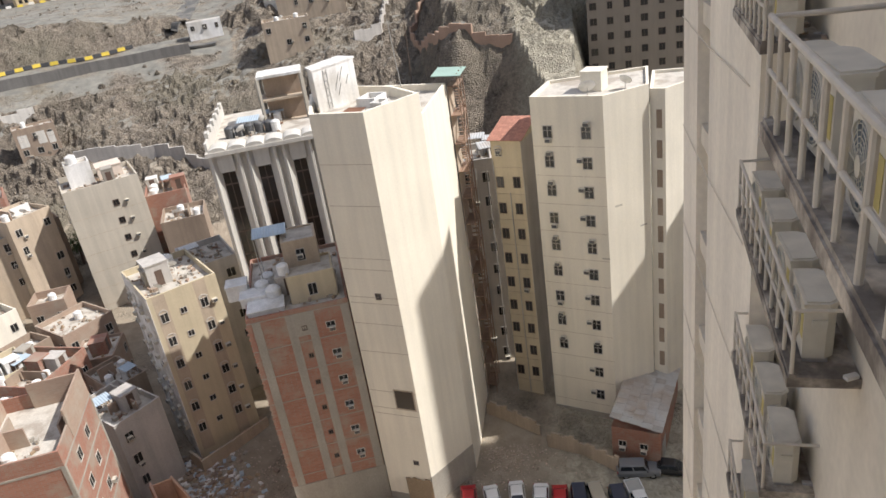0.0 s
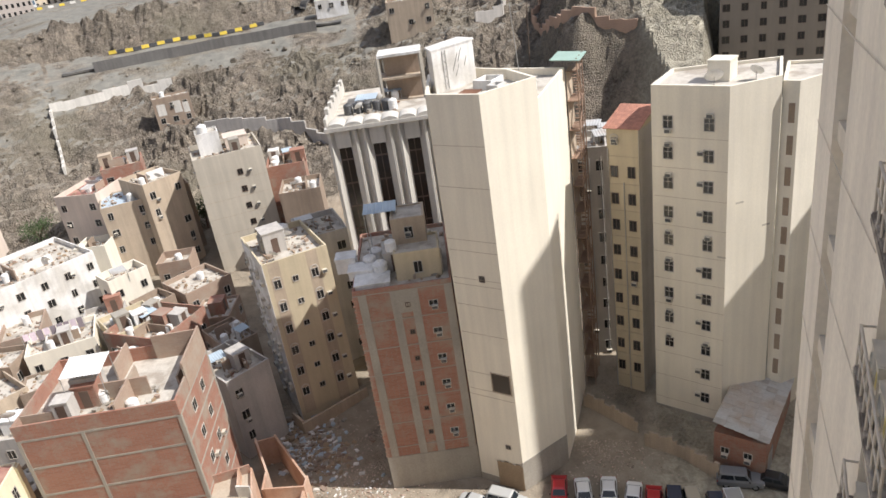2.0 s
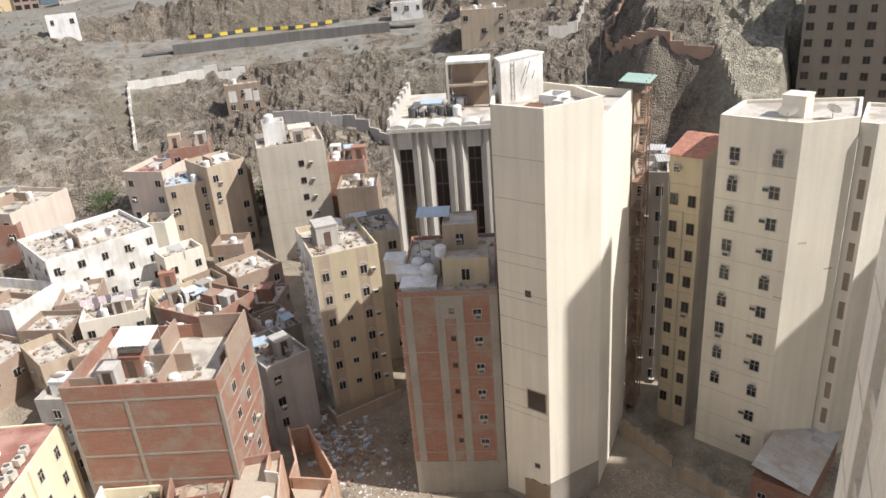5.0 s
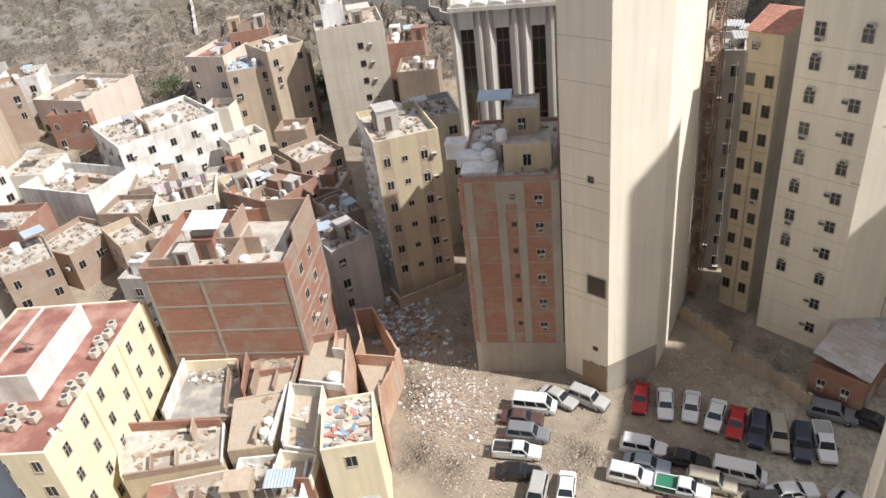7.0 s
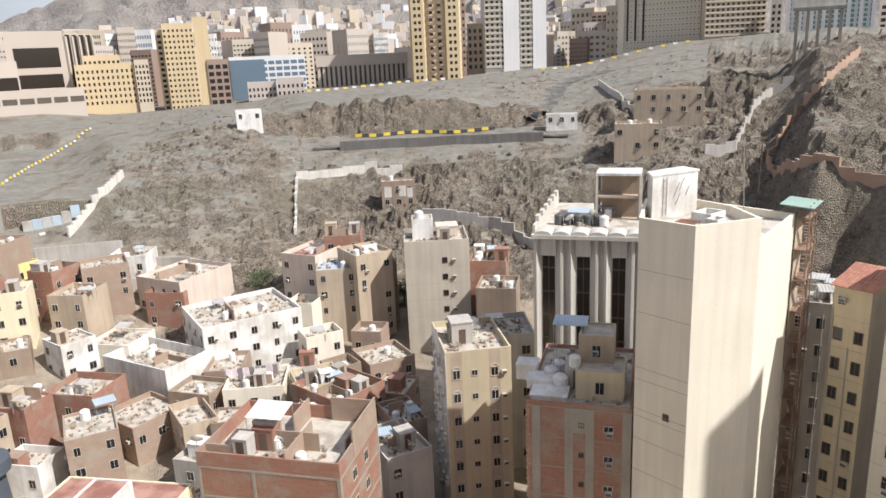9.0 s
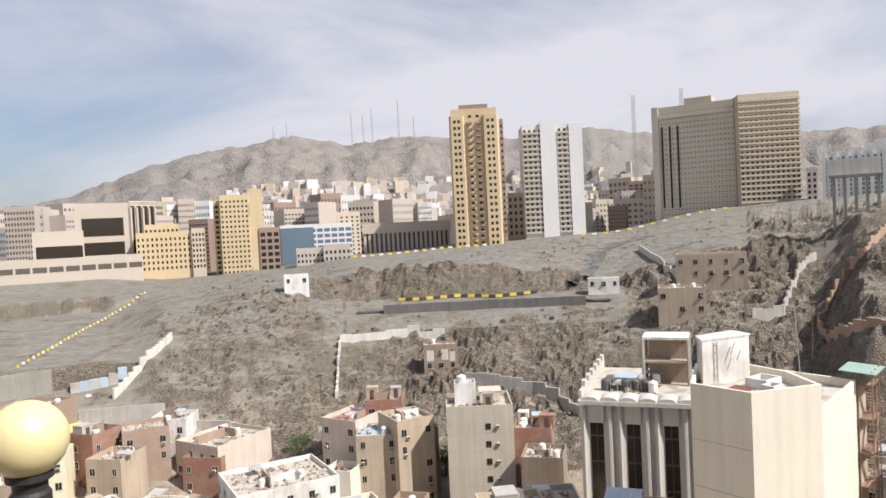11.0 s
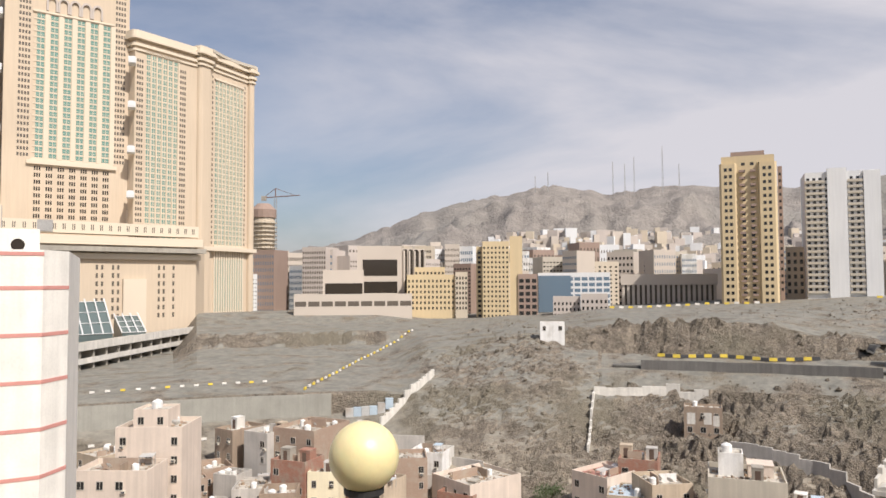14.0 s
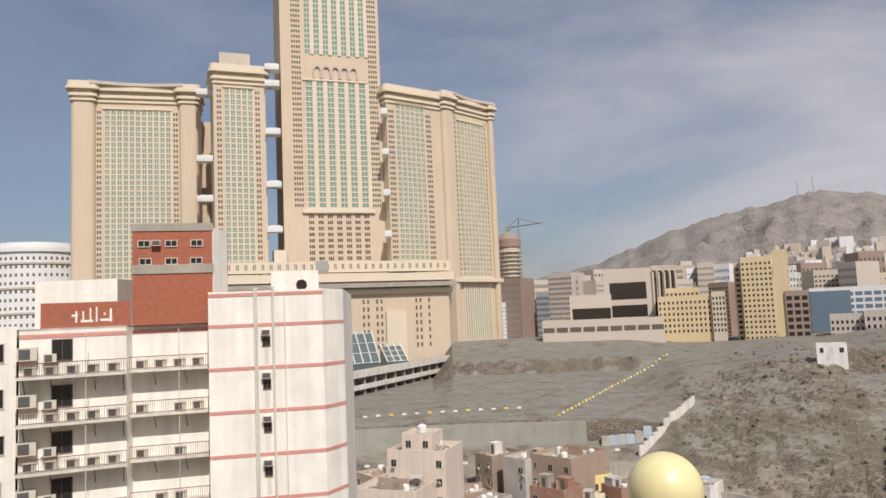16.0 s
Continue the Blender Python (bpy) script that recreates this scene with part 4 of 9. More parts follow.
for s in (1.35, 6.3):
    part("brown_band", Shape().box(-0.75, -0.007, 1.5, 0.75, 0.05, 24.2), ya, "brown painted window band", m=wall_pose(ya_poly[0], ya_poly[1], s, 0), mat=TAN)
for fl in range(6):
    z = 20.6 - 3.25 * fl
    for s in (1.35, 6.3):
        add_window(ya, ya_poly[0], ya_poly[1], s, z, 0.85, 1.15, "arched", (1.2, 0.2) if s > 3 else None)
    add_window(ya, ya_poly[0], ya_poly[1], 3.7, z + 0.3, 0.7, 0.7, "plain")
    for s in (1.6, 4.2, 7.0, 9.6):
        part("air_conditioner", AC_BOX, ya, m=wall_pose(ya_poly[3], ya_poly[0], s, z + 0.2) @ pose(0, -0.03, 0))
penthouse(rect(20.0, 86.0, -4, 2.8, 3.0), 23.4, 26.3, GREY, "grey rendered stair room with a red door")
tank(24.2, 91.2, 23.5, 0.9, 1.2)
roof_clutter(ya_poly, 23.4, 4, 8)
house("grey_block", "grey rendered block behind the yellow one", rect(26.2, 90.0, -10, 6.5, 9), 21.5, GREY, faces=(0,))
roof_clutter(rect(26.2, 90.0, -10, 6.5, 9), 21.5, 5, 77)
low_wall = thing("terrace_wall", "rendered terrace wall in front of a yellow block", "wall")
part("wall", Shape().prism(rect(17.2, 78.9, 8, 10.2, 0.3), -0.5, 2.2), low_wall, mat=TAN)
part("wall", Shape().prism(rect(17.2, 79.2, 8, 0.3, 2.8), -0.5, 2.4), low_wall, mat=TAN)

CHALK_SLAB = WHITE
# white render; the weaker light on this block is put into its colour
STRIP_WHITE = material("dimmed_white_render", (0.57, 0.54, 0.48), big=0.09, grain=0.05, size=0.2, streak=0.12, bump=0.15)
# white block with dark window strips and a scalloped parapet
wbx = rect(31.0, 84.9, -30, 14.0, 22)
strip = thing("office_block", "white block with dark vertical strips and a scalloped parapet", "apartment building")
part("wall", Shape().prism(wbx, -0.5, 37.2), strip, mat=STRIP_WHITE)
part("roof", Shape().prism(wbx, 37.2, 37.3), strip, mat=ROOF_DUST)
for i in range(4):
    s0 = -0.35 + i * 4.4
    m = wall_pose(wbx[0], wbx[1], s0, 0)
    if i < 3:
        part("window_strip", Shape().box(1.55, -0.03, 3, 3.15, 0.0, 35.0), strip, "dark glass strip over many storeys", m=m, mat=GLASS_BROWN)
        for k in range(10):
            part("transom", Shape().box(1.55, -0.06, 3.2 * k + 4.4, 3.15, -0.028, 3.2 * k + 4.6), strip, m=m, mat=FRAME_DARK)
        part("mullion", Shape().box(2.3, -0.06, 3, 2.4, -0.03, 35.0), strip, m=m, mat=FRAME_DARK)
        part("lintel", Shape().box(1.4, -0.5, 35.0, 3.3, 0.0, 37.3), strip, m=m, mat=STRIP_WHITE)
    part("pier", Shape().prism([(0.4, 0.0), (0.55, -0.55), (0.85, -0.6), (1.1, -0.3), (1.5, 0.0)], 0, 37.3), strip, m=m, mat=STRIP_WHITE)
    if i:
        part("pier", Shape().prism([(-1.2, 0.0), (-0.75, -0.3), (-0.5, -0.6), (-0.2, -0.55), (-0.05, 0.0)], 0, 37.3), strip, m=m, mat=STRIP_WHITE)
for i in range(6):
    n = 10
    vs = [(0.2 + 1.14 - 1.12 * math.cos(math.pi * j / n), yy, 37.7 + 0.55 * math.sin(math.pi * j / n)) for yy in (-0.75, 2.2) for j in range(n + 1)]
    fs = [(j, j + 1, n + 2 + j, n + 1 + j) for j in range(n)] + [tuple(range(n, -1, -1)), tuple(range(n + 1, 2 * n + 2)), (0, n + 1, 2 * n + 1, n)]
    part("vault", Shape().add(vs, fs), strip, "small barrel vault on the parapet", m=wall_pose(wbx[0], wbx[1], i * 2.28, 0), mat=STRIP_WHITE)
part("parapet", Shape().box(-0.1, -0.9, 37.25, 14.1, 0.15, 37.75), strip, m=wall_pose(wbx[0], wbx[1], 0, 0), mat=STRIP_WHITE)
part("parapet", Shape().box(-0.1, -0.05, 37.25, 22.0, 0.25, 38.8), strip, m=wall_pose(wbx[3], wbx[0], 0, 0), mat=STRIP_WHITE)
for i in range(6):
    part("parapet_block", Shape().box(0, -0.12, 38.8, 1.5, 0.35, 39.5), strip, m=wall_pose(wbx[3], wbx[0], 1 + i * 3.4, 0), mat=STRIP_WHITE)
open_room = thing("roof_shelter", "open two-storey concrete roof shelter with a white slab", "roof room")
op = rect(42.4, 90.8, -30, 6.0, 5.0)
for z, t in ((37.3, 0.05), (40.3, 0.3), (43.4, 0.35)):
    part("slab", Shape().prism(op, z, z + t), open_room, mat=CHALK_SLAB if z > 43 else TAN)
for q in op:
    part("post", Shape().box(-0.18, -0.18, 37.3, 0.18, 0.18, 43.4), open_room, m=pose(q[0] * 0.97 + 44.3 * 0.03, q[1] * 0.97 + 92 * 0.03, 0), mat=CONCRETE)
# a brown block fills the shelter to stand for its shaded inside
part("back_wall", Shape().prism([(x * 0.9 + 46.2 * 0.1, y * 0.9 + 93 * 0.1) for x, y in rect(43.6, 91.8, -30, 5.4, 3.6)], 37.3, 43.3), open_room, mat=BROWN)
roof_clutter([Vector(p) for p in rect(35.5, 87.5, -30, 7, 10)], 37.3, 10, 12)
for i in range(5):
    p = Vector((36.6, 90.0)) + Vector((0.866, -0.5)) * (1.3 * i)
    tank(p.x, p.y, 37.3, 0.6, 1.3, AC_GRILLE, "black plastic water tank on a flat roof")

# beige block with a blank side
bg_poly = rect(21.3, 127.0, -10, 12.0, 11)
bg = house("apartment_block", "beige apartment block with a blank side wall", bg_poly, 26.6, BEIGE, faces=(3,), category="apartment building")
for fl in range(6):
    add_window(bg, bg_poly[0], bg_poly[1], 7.4, 23.2 - 3.2 * fl, 0.85, 0.95, "dark")
    part("air_conditioner", AC_BOX, bg, m=wall_pose(bg_poly[0], bg_poly[1], 9.1, 23.4 - 3.2 * fl))
    part("seam", Shape().box(0, -0.015, 0, 12, 0.02, 0.05), bg, m=wall_pose(bg_poly[0], bg_poly[1], 0, 22.4 - 3.2 * fl), mat=TAN)
house("roof_room", "white roof room with a domed water tank", rect(23.8, 131.5, -10, 4, 4), 30.2, WHITE, faces=(0,), z0=26.6, floors=1, parapet=0.4, category="roof room")
tank(25.6, 133.5, 30.3, 0.9, 1.2)
penthouse(rect(28.6, 131.5, -10, 4, 4), 26.6, 28.6, PINK, "pink rendered stair room on a roof")
roof_clutter(bg_poly, 26.6, 3, 3)

# unfinished brick house with a walled roof
bh_poly = rect(3.0, 65.7, 63.5, 12.0, 16.2)
bh = frame_and_brick("brick_house", "unfinished red brick house with a walled roof", bh_poly, 19.2, -0.5, (3, 0), BRICK, 3.45, 0.34, {3: (0.0, 0.4, 1.0), 0: (0, 1.0)}, 1.7, edge=0.24)
for fl in range(5):
    for s in (4.0, 7.6):
        add_window(bh, bh_poly[0], bh_poly[1], s, 16.8 - 3.45 * fl, 1.1, 1.2, "plain", (1.1, -0.2) if fl == 2 else None)
inner = thing("roof_walls", "brick partition walls round an open roof yard", "wall")
for x, y, a, l, h in ((-2.2, 68.4, 63.5, 7.0, 2.3), (1.5, 71.8, 153.5, 6.0, 2.2), (4.2, 70.5, 63.5, 5.0, 1.5), (-6.5, 72.5, 153.5, 4.5, 1.7), (4.9, 69.4, 63.5, 7.6, 3.3), (7.9, 76.3, 153.5, 5.0, 3.0), (-1.0, 76.0, 63.5, 4.4, 2.6)):
    part("wall", Shape().prism(rect(x, y, a, l, 0.2), 19.2, 19.2 + h), inner, mat=BRICK_PALE)
canopy(-6.2, 74.2, 19.3, -27, 4.2, 3.4, 4.0, TANK_WHITE, 8, "white sheet canopy on posts over a roof")
house("roof_room", "grey rendered roof room under a canopy", rect(-5.5, 74.9, -27, 2.6, 2.4), 22.4, GREY, faces=(0,), z0=19.2, floors=1, parapet=0, category="roof room")
roof_clutter(rect(-9.5, 72.6, -27, 12, 6), 19.25, 8, 21)
dish(-11.3, 73.6, 20.9, 0.7, 170)

# pale yellow house with a red roof
ly_poly = rect(-21.2, 54.3, 67, 22.2, 15)
ly = house("yellow_house", "pale yellow house with a red painted flat roof", ly_poly, 15.9, YELLOW_BRIGHT, ROOF_RED, faces=(3,), parapet=0.2)
for fl in range(4):
    for i in range(6):
        add_window(ly, ly_poly[0], ly_poly[1], 2.4 + i * 3.5, 13.2 - 3.3 * fl, 0.8, 1.35, "barred")
for s in (8.0, 15.0, 21.8):
    part("pilaster", Shape().box(-0.35, -0.25, -0.5, 0.35, 0.05, 15.9), ly, m=wall_pose(ly_poly[0], ly_poly[1], s, 0), mat=YELLOW_BRIGHT)
pent = rect(-22.2, 62.0, 67, 11, 4.2)
house("roof_room", "white roof room with its own red roof", pent, 18.9, WHITE, ROOF_RED, z0=15.9, faces=(), parapet=0.25, category="roof room")
dish(-22.4, 66.0, 19.0, 0.8, 140)
_cond = Shape().box(-0.45, -0.35, 0, 0.45, 0.35, 0.75)
_cond.slot = 1
_cond.turned([(0.3, 0.75), (0.3, 0.77)], n=16)
_cond.slot = 0
COND = _cond.mesh("condenser", AC_CASE, AC_GRILLE)
_leg = Shape().box(-0.4, -0.3, 0, -0.34, 0.3, 0.25).box(0.34, -0.3, 0, 0.4, 0.3, 0.25).mesh("stand", STEEL)


def condenser(x, y, z, turn, group="roof condensers"):
    ob = thing("condenser", "boxy white air-conditioning condenser on a metal stand", "air conditioner", (x, y, z), turn, group=group)
    part("casing", COND, ob, m=pose(0, 0, 0.25))
    part("stand", _leg, ob)
    return ob


for i, (x, y) in enumerate(((-19.6, 60.2), (-18.8, 60.9), (-19.2, 61.9), (-18.2, 62.6), (-23.9, 58.8), (-24.8, 59.5), (-23.4, 60.3), (-24.3, 61.2), (-22.2, 59.0), (-17.2, 66.2), (-16.5, 66.9), (-16.9, 68.2), (-16.0, 69.0), (-15.6, 70.4))):
    condenser(x, y, 15.98, 67 + rng.uniform(-12, 12))
for x, y in ((-20.7, 56.6), (-20.0, 56.9)):
    tank(x, y, 15.98, 0.22, 0.5)


# ---- the old quarter: low crowded houses ----
TOWN = []


def town(label, x, y, a, w, d, z1, mat, roof=None, faces=(0, 3), clutter=4, parapet=0.9, name="house", seed=None, **kw):
    poly = rect(x, y, a, w, d)
    TOWN.append((sum(p[0] for p in poly) / 4, sum(p[1] for p in poly) / 4, math.hypot(w, d) / 2))
    house(name, label, poly, z1, mat, roof, faces=faces, parapet=parapet, **kw)
    if clutter:
        roof_clutter(poly, z1, clutter, seed if seed is not None else int(abs(x * 7 + y * 13)))
    if clutter >= 3:
        r = random.Random(int(abs(x * 31 + y * 17)))
        rw_ = thing("roof_walls", "bare partition walls standing on a flat roof", "wall", group="roof partition walls")
        for u0, v0, turn, k in ((r.uniform(0.1, 0.5), r.uniform(0.3, 0.7), 0, r.uniform(0.3, 0.5)), (r.uniform(0.3, 0.7), r.uniform(0.1, 0.4), 90, r.uniform(0.3, 0.55))):
            c_, s_ = math.cos(radians(a)), math.sin(radians(a))
            px, py = x + w * u0 * c_ - d * v0 * s_, y + w * u0 * s_ + d * v0 * c_
            part("wall", Shape().prism(rect(px, py, a + turn, (w if turn == 0 else d) * k, 0.16), z1, z1 + r.uniform(1.0, 2.1)), rw_, mat=r.choice((BRICK_PALE, BRICK_PALE, WHITE, GREY, BROWN)))
    return poly


trash = town("yellow house whose roof is strewn with junk", 5.7, 46.3, 75, 6.5, 5.0, 11.4, YELLOW_BRIGHT, clutter=0, faces=(3,), parapet=0.5)
town("low house with tanks and awnings", -8.5, 49.5, -20, 7.0, 5.6, 6.6, WHITE, clutter=5)
town("low brick house with a plastered front", -16.5, 50.0, -12, 7.4, 6.5, 5.6, PINK, clutter=5)
town("small white house among rubble", -3.0, 40.2, -15, 7.0, 5.5, 6.4, WHITE, clutter=4)
town("low cream house with a walled roof", -13.0, 41.5, -15, 8.5, 6.5, 5.6, CREAM_PALE, clutter=5)
def terrace_house(label, quad, z, mat, sides, inner=(), roof=None, windows=(), name="house"):
    """A low house with an open roof terrace; sides: height and material of the wall along each edge;
    inner: partition walls from (u, v) to (u, v) of the roof with height and material."""
    ob = thing(name, label, "house")
    part("wall", Shape().prism(quad, -0.5, z), ob, mat=mat)
    a, b, c, d = (Vector(q) for q in quad)
    mid = (a + b + c + d) / 4
    part("roof", Shape().prism([tuple(q + (mid - q) * 0.03) for q in (a, b, c, d)], z, z + 0.05), ob, mat=roof or ROOF_DUST)
    for k, (h, m) in enumerate(sides):
        p0, p1 = quad[k], quad[(k + 1) % 4]
        if h > 0:
            length = math.hypot(p1[0] - p0[0], p1[1] - p0[1])
            part("parapet", Shape().box(0.0 if k % 2 else 0.2, 0.003, z - 0.3, length - (0.0 if k % 2 else 0.2), 0.2, z + h), ob, m=wall_pose(p0, p1, 0, 0), mat=m)

    def at(u, v):
        return (a + (b - a) * u) * (1 - v) + (d + (c - d) * u) * v

    for u0, v0, u1, v1, h, m in inner:
        p0, p1 = at(u0, v0), at(u1, v1)
        part("partition", Shape().box(0, -0.08, z + 0.03, (p1 - p0).length, 0.08, z + h), ob, m=wall_pose(p0, p1, 0, 0), mat=m)
    for k, u, zz in windows:
        p0, p1 = quad[k], quad[(k + 1) % 4]
        add_window(ob, p0, p1, u * math.hypot(p1[0] - p0[0], p1[1] - p0[1]), zz, 0.9, 0.8, "plain", (0.9, 0.1))
    return ob, at


def scatter(at, z, n, seed, span, mats, big, label, u=(0.08, 0.92), v=(0.08, 0.92)):
    """Loose slabs, boards and tins over a stretch of a roof."""
    r = random.Random(seed)
    sh = Shape()
    for i in range(n):
        q = at(r.uniform(*u), r.uniform(*v))
        k = big * r.uniform(0.3, 1)
        sh.slot = r.randrange(len(mats))
        sh.box(-k, -k * r.uniform(0.3, 0.7), 0, k, k * r.uniform(0.3, 0.7), k * r.uniform(0.15, span), pose(q.x, q.y, z + 0.05, r.uniform(-8, 8), r.uniform(-8, 8), r.uniform(0, 180)))
    ob = thing("roof_debris", label, "debris", group="roof debris")
    part("debris", sh.mesh("debris", *mats), ob, kind="stuff")


GREY_SCREED = material("dark_cement_screed", (0.30, 0.285, 0.26), big=0.2, grain=0.14, size=0.6, bump=0.3, tint=(0.40, 0.37, 0.32))
TAN_SCREED = material("tan_cement_screed", (0.47, 0.40, 0.31), big=0.16, grain=0.12, size=0.5, bump=0.3, tint=(0.40, 0.33, 0.25))
ORANGE = material("orange_brick_render", (0.46, 0.29, 0.20), big=0.14, grain=0.12, streak=0.1, bump=0.3, tint=(0.50, 0.36, 0.27))
ob, at = terrace_house("house with a dark cement roof yard and white wall", [(-13.3, 64.2), (-5.2, 60.8), (-4.6, 69.5), (-10.6, 72.2)], 6.6, BRICK_PALE, ((0.5, BRICK_PALE), (1.4, BRICK), (1.5, YELLOW_BRIGHT), (1.9, WHITE)), ((0.75, 0.1, 0.8, 0.95, 1.0, BRICK_PALE),), GREY_SCREED)
scatter(at, 6.6, 60, 3, 1.2, (TANK_WHITE, CONCRETE, BROWN, STEEL), 0.4, "pots, tins and cement blocks along a roof wall", v=(0.72, 0.95))
dish(-5.6, 69.2, 6.65, 0.6, 150)
ob, at = terrace_house("house with a plain tan cement slab roof", [(-7.5, 55.5), (-3.3, 54.2), (-0.2, 61.3), (-5.9, 62.7)], 8.0, TAN, ((0.12, TAN), (0.9, WHITE), (0.2, TAN), (0.12, TAN)), ((0.62, 0.05, 0.66, 0.35, 1.1, TAN),), TAN_SCREED)
scatter(at, 8.0, 26, 9, 0.8, (TANK_WHITE, WOOD, GREY), 0.45, "white sacks and boards on a slab roof", u=(0.6, 0.95))
tank(-3.6, 55.6, 8.05, 0.55, 1.0)
tank(-3.0, 57.0, 8.05, 0.5, 0.9)
ob, at = terrace_house("half-open brick house with concrete slabs stacked on its roof", [(-4.9, 62.5), (0.0, 61.3), (2.6, 67.8), (-3.6, 68.4)], 7.6, BRICK_PALE, ((0.3, BRICK_PALE), (0.6, BRICK_PALE), (0.3, BRICK_PALE), (1.8, BRICK)), ((0.2, 0.0, 0.25, 0.7, 1.7, BRICK_PALE), (0.25, 0.55, 0.9, 0.5, 0.9, BRICK), (0.6, 0.1, 0.62, 0.5, 0.8, BRICK_PALE)), TAN_SCREED)
scatter(at, 7.6, 80, 5, 0.5, (CONCRETE, TAN, BRICK_PALE, BROWN), 0.75, "broken concrete slabs stacked on a roof", v=(0.6, 0.95))
ob, at = terrace_house("house with a sunken pale roof yard and white walls", [(-2.3, 53.3), (0.6, 51.0), (3.3, 59.1), (0.1, 61.3)], 7.4, WHITE, ((1.1, WHITE), (1.7, CREAM_PALE), (1.6, GREY), (1.8, WHITE)), ((0.1, 0.45, 0.55, 0.42, 1.3, CREAM_PALE),), TAN_SCREED)
scatter(at, 7.4, 24, 12, 1.0, (TANK_WHITE, SHEET_BLUE, WOOD), 0.3, "buckets and boards in a roof yard", u=(0.05, 0.5))
ob, at = terrace_house("low house with a cream walled roof terrace and brick front", [(-4.0, 50.2), (-0.6, 48.3), (0.6, 51.0), (-2.6, 53.2)], 6.9, BRICK, ((1.2, BRICK), (1.3, CREAM_PALE), (1.3, CREAM_PALE), (1.4, CREAM_PALE)), (), TAN_SCREED)
ob, at = terrace_house("orange brick house with a bare roof terrace", [(0.9, 61.3), (5.3, 58.0), (8.0, 66.8), (3.1, 68.0)], 8.2, ORANGE, ((0.9, WHITE), (0.5, ORANGE), (1.1, BRICK), (0.15, ORANGE)), ((0.98, 0.55, 0.7, 0.6, 1.5, WHITE), (0.72, 0.6, 0.75, 0.95, 1.3, ORANGE)), TAN_SCREED)
tank(4.6, 60.2, 8.25, 0.75, 0.8)
ob, at = terrace_house("yellow and brick house with a broad pale cement roof", [(-17.8, 57.8), (-8.2, 55.3), (-7.4, 60.6), (-18.4, 65.4)], 6.8, YELLOW, ((0.8, BRICK_PALE), (0.5, WHITE), (1.2, BRICK), (0.7, YELLOW_BRIGHT)), ((0.3, 0.0, 0.32, 0.35, 1.0, BRICK_PALE), (0.55, 0.0, 0.56, 0.4, 1.1, TAN), (0.32, 0.36, 0.56, 0.4, 0.7, BRICK_PALE), (0.72, 0.62, 0.74, 0.98, 1.6, TAN), (0.05, 0.75, 0.3, 0.8, 0.8, WHITE)), ROOF_DUST)
scatter(at, 6.8, 50, 17, 0.9, (TANK_WHITE, CONCRETE, WOOD, BROWN), 0.35, "boxes and cement blocks on a broad roof")
for u in (0.62, 0.68, 0.9):
    q = at(u, 0.9)
    part("air_conditioner", AC_BOX, ob, m=pose(q.x, q.y, 6.9, 0, 0, -15))
# the roofless yard beside it, and the long orange wall that closes these houses to the open ground
shell = thing("roofless_walls", "roofless orange brick walls round a rubble yard", "ruin")
for (x0, y0), (x1, y1), h0 in (((10.5, 77.1), (9.6, 69.5), 4.6), ((9.6, 69.5), (8.2, 66.8), 5.4), ((13.0, 76.4), (10.5, 77.1), 4.2), ((13.3, 65.8), (13.0, 76.4), 4.4), ((10.8, 61.7), (13.3, 65.8), 5.0), ((9.2, 59.6), (10.8, 61.7), 5.4), ((7.9, 53.4), (9.2, 59.6), 6.4)):
    l = math.hypot(x1 - x0, y1 - y0)
    part("wall", Shape().box(0, 0, -0.4, l + 0.1, 0.25, h0), shell, m=wall_pose((x0, y0), (x1, y1), 0, 0), mat=ORANGE)
part("inner_wall", Shape().prism(rect(8.4, 66.4, -35, 4.6, 0.2), -0.4, 5.6), shell, mat=ORANGE)
part("inner_floor", Shape().prism([(8.2, 66.6), (8.0, 58.0), (9.1, 59.8), (10.8, 61.9), (12.6, 64.4)], -0.4, 4.0), shell, "lower roof within the walls", mat=TAN_SCREED)
town("grey and white house with shaded balconies", 9.6, 79.4, 14, 6.2, 9.0, 11.4, GREY, clutter=6, faces=(0,))
town("small brown house in an alley", 12.5, 92.0, 10, 5.0, 8.0, 9.0, BROWN, clutter=4)
town("whitewashed three-storey house with small windows", -15.3, 123.0, 19, 18.0, 15, 15.9, WHITE, ROOF_DUST, clutter=5, gap=3.4, ac=0.3, name="white_house")
town("pink and white house with white window piers", -29.6, 149.0, -41, 12.0, 14, 19.5, PINK, clutter=4)
town("brick house with an orange side wall", -20.0, 140.8, 70, 15.0, 8.0, 17.5, BRICK, clutter=5, faces=(3,))
wbp = town("white house with a bright blank wall", -20.9, 115.6, 48, 9.6, 15.5, 11.3, WHITE, clutter=5, faces=(), parapet=1.8)
town("tan house with a pale blue sheet roof", 5.2, 134.5, -7, 8.0, 9, 21.4, TAN, SHEET_BLUE, clutter=1, faces=(0,), parapet=0.3)
town("tall tan house with paired windows", 12.8, 131.6, 18, 7.6, 9, 23.6, TAN, clutter=4, faces=(0,))
town("brown rendered house behind a narrow alley", 13.8, 136.5, 0, 7.4, 8, 20.5, BROWN, clutter=2, faces=(0,))
town("orange-red rendered house with a flat roof", -1.0, 145.2, -40, 8.5, 11, 22.3, PINK, ROOF_RED, clutter=5)
town("brick house with a stepped roof", 8.0, 147.0, -10, 7.5, 8, 24.4, BRICK, clutter=4)
town("brown brick house with a cement roof", -24.4, 103.7, 42, 9.2, 9.2, 8.6, BRICK_PALE, clutter=1, gap=2.8)
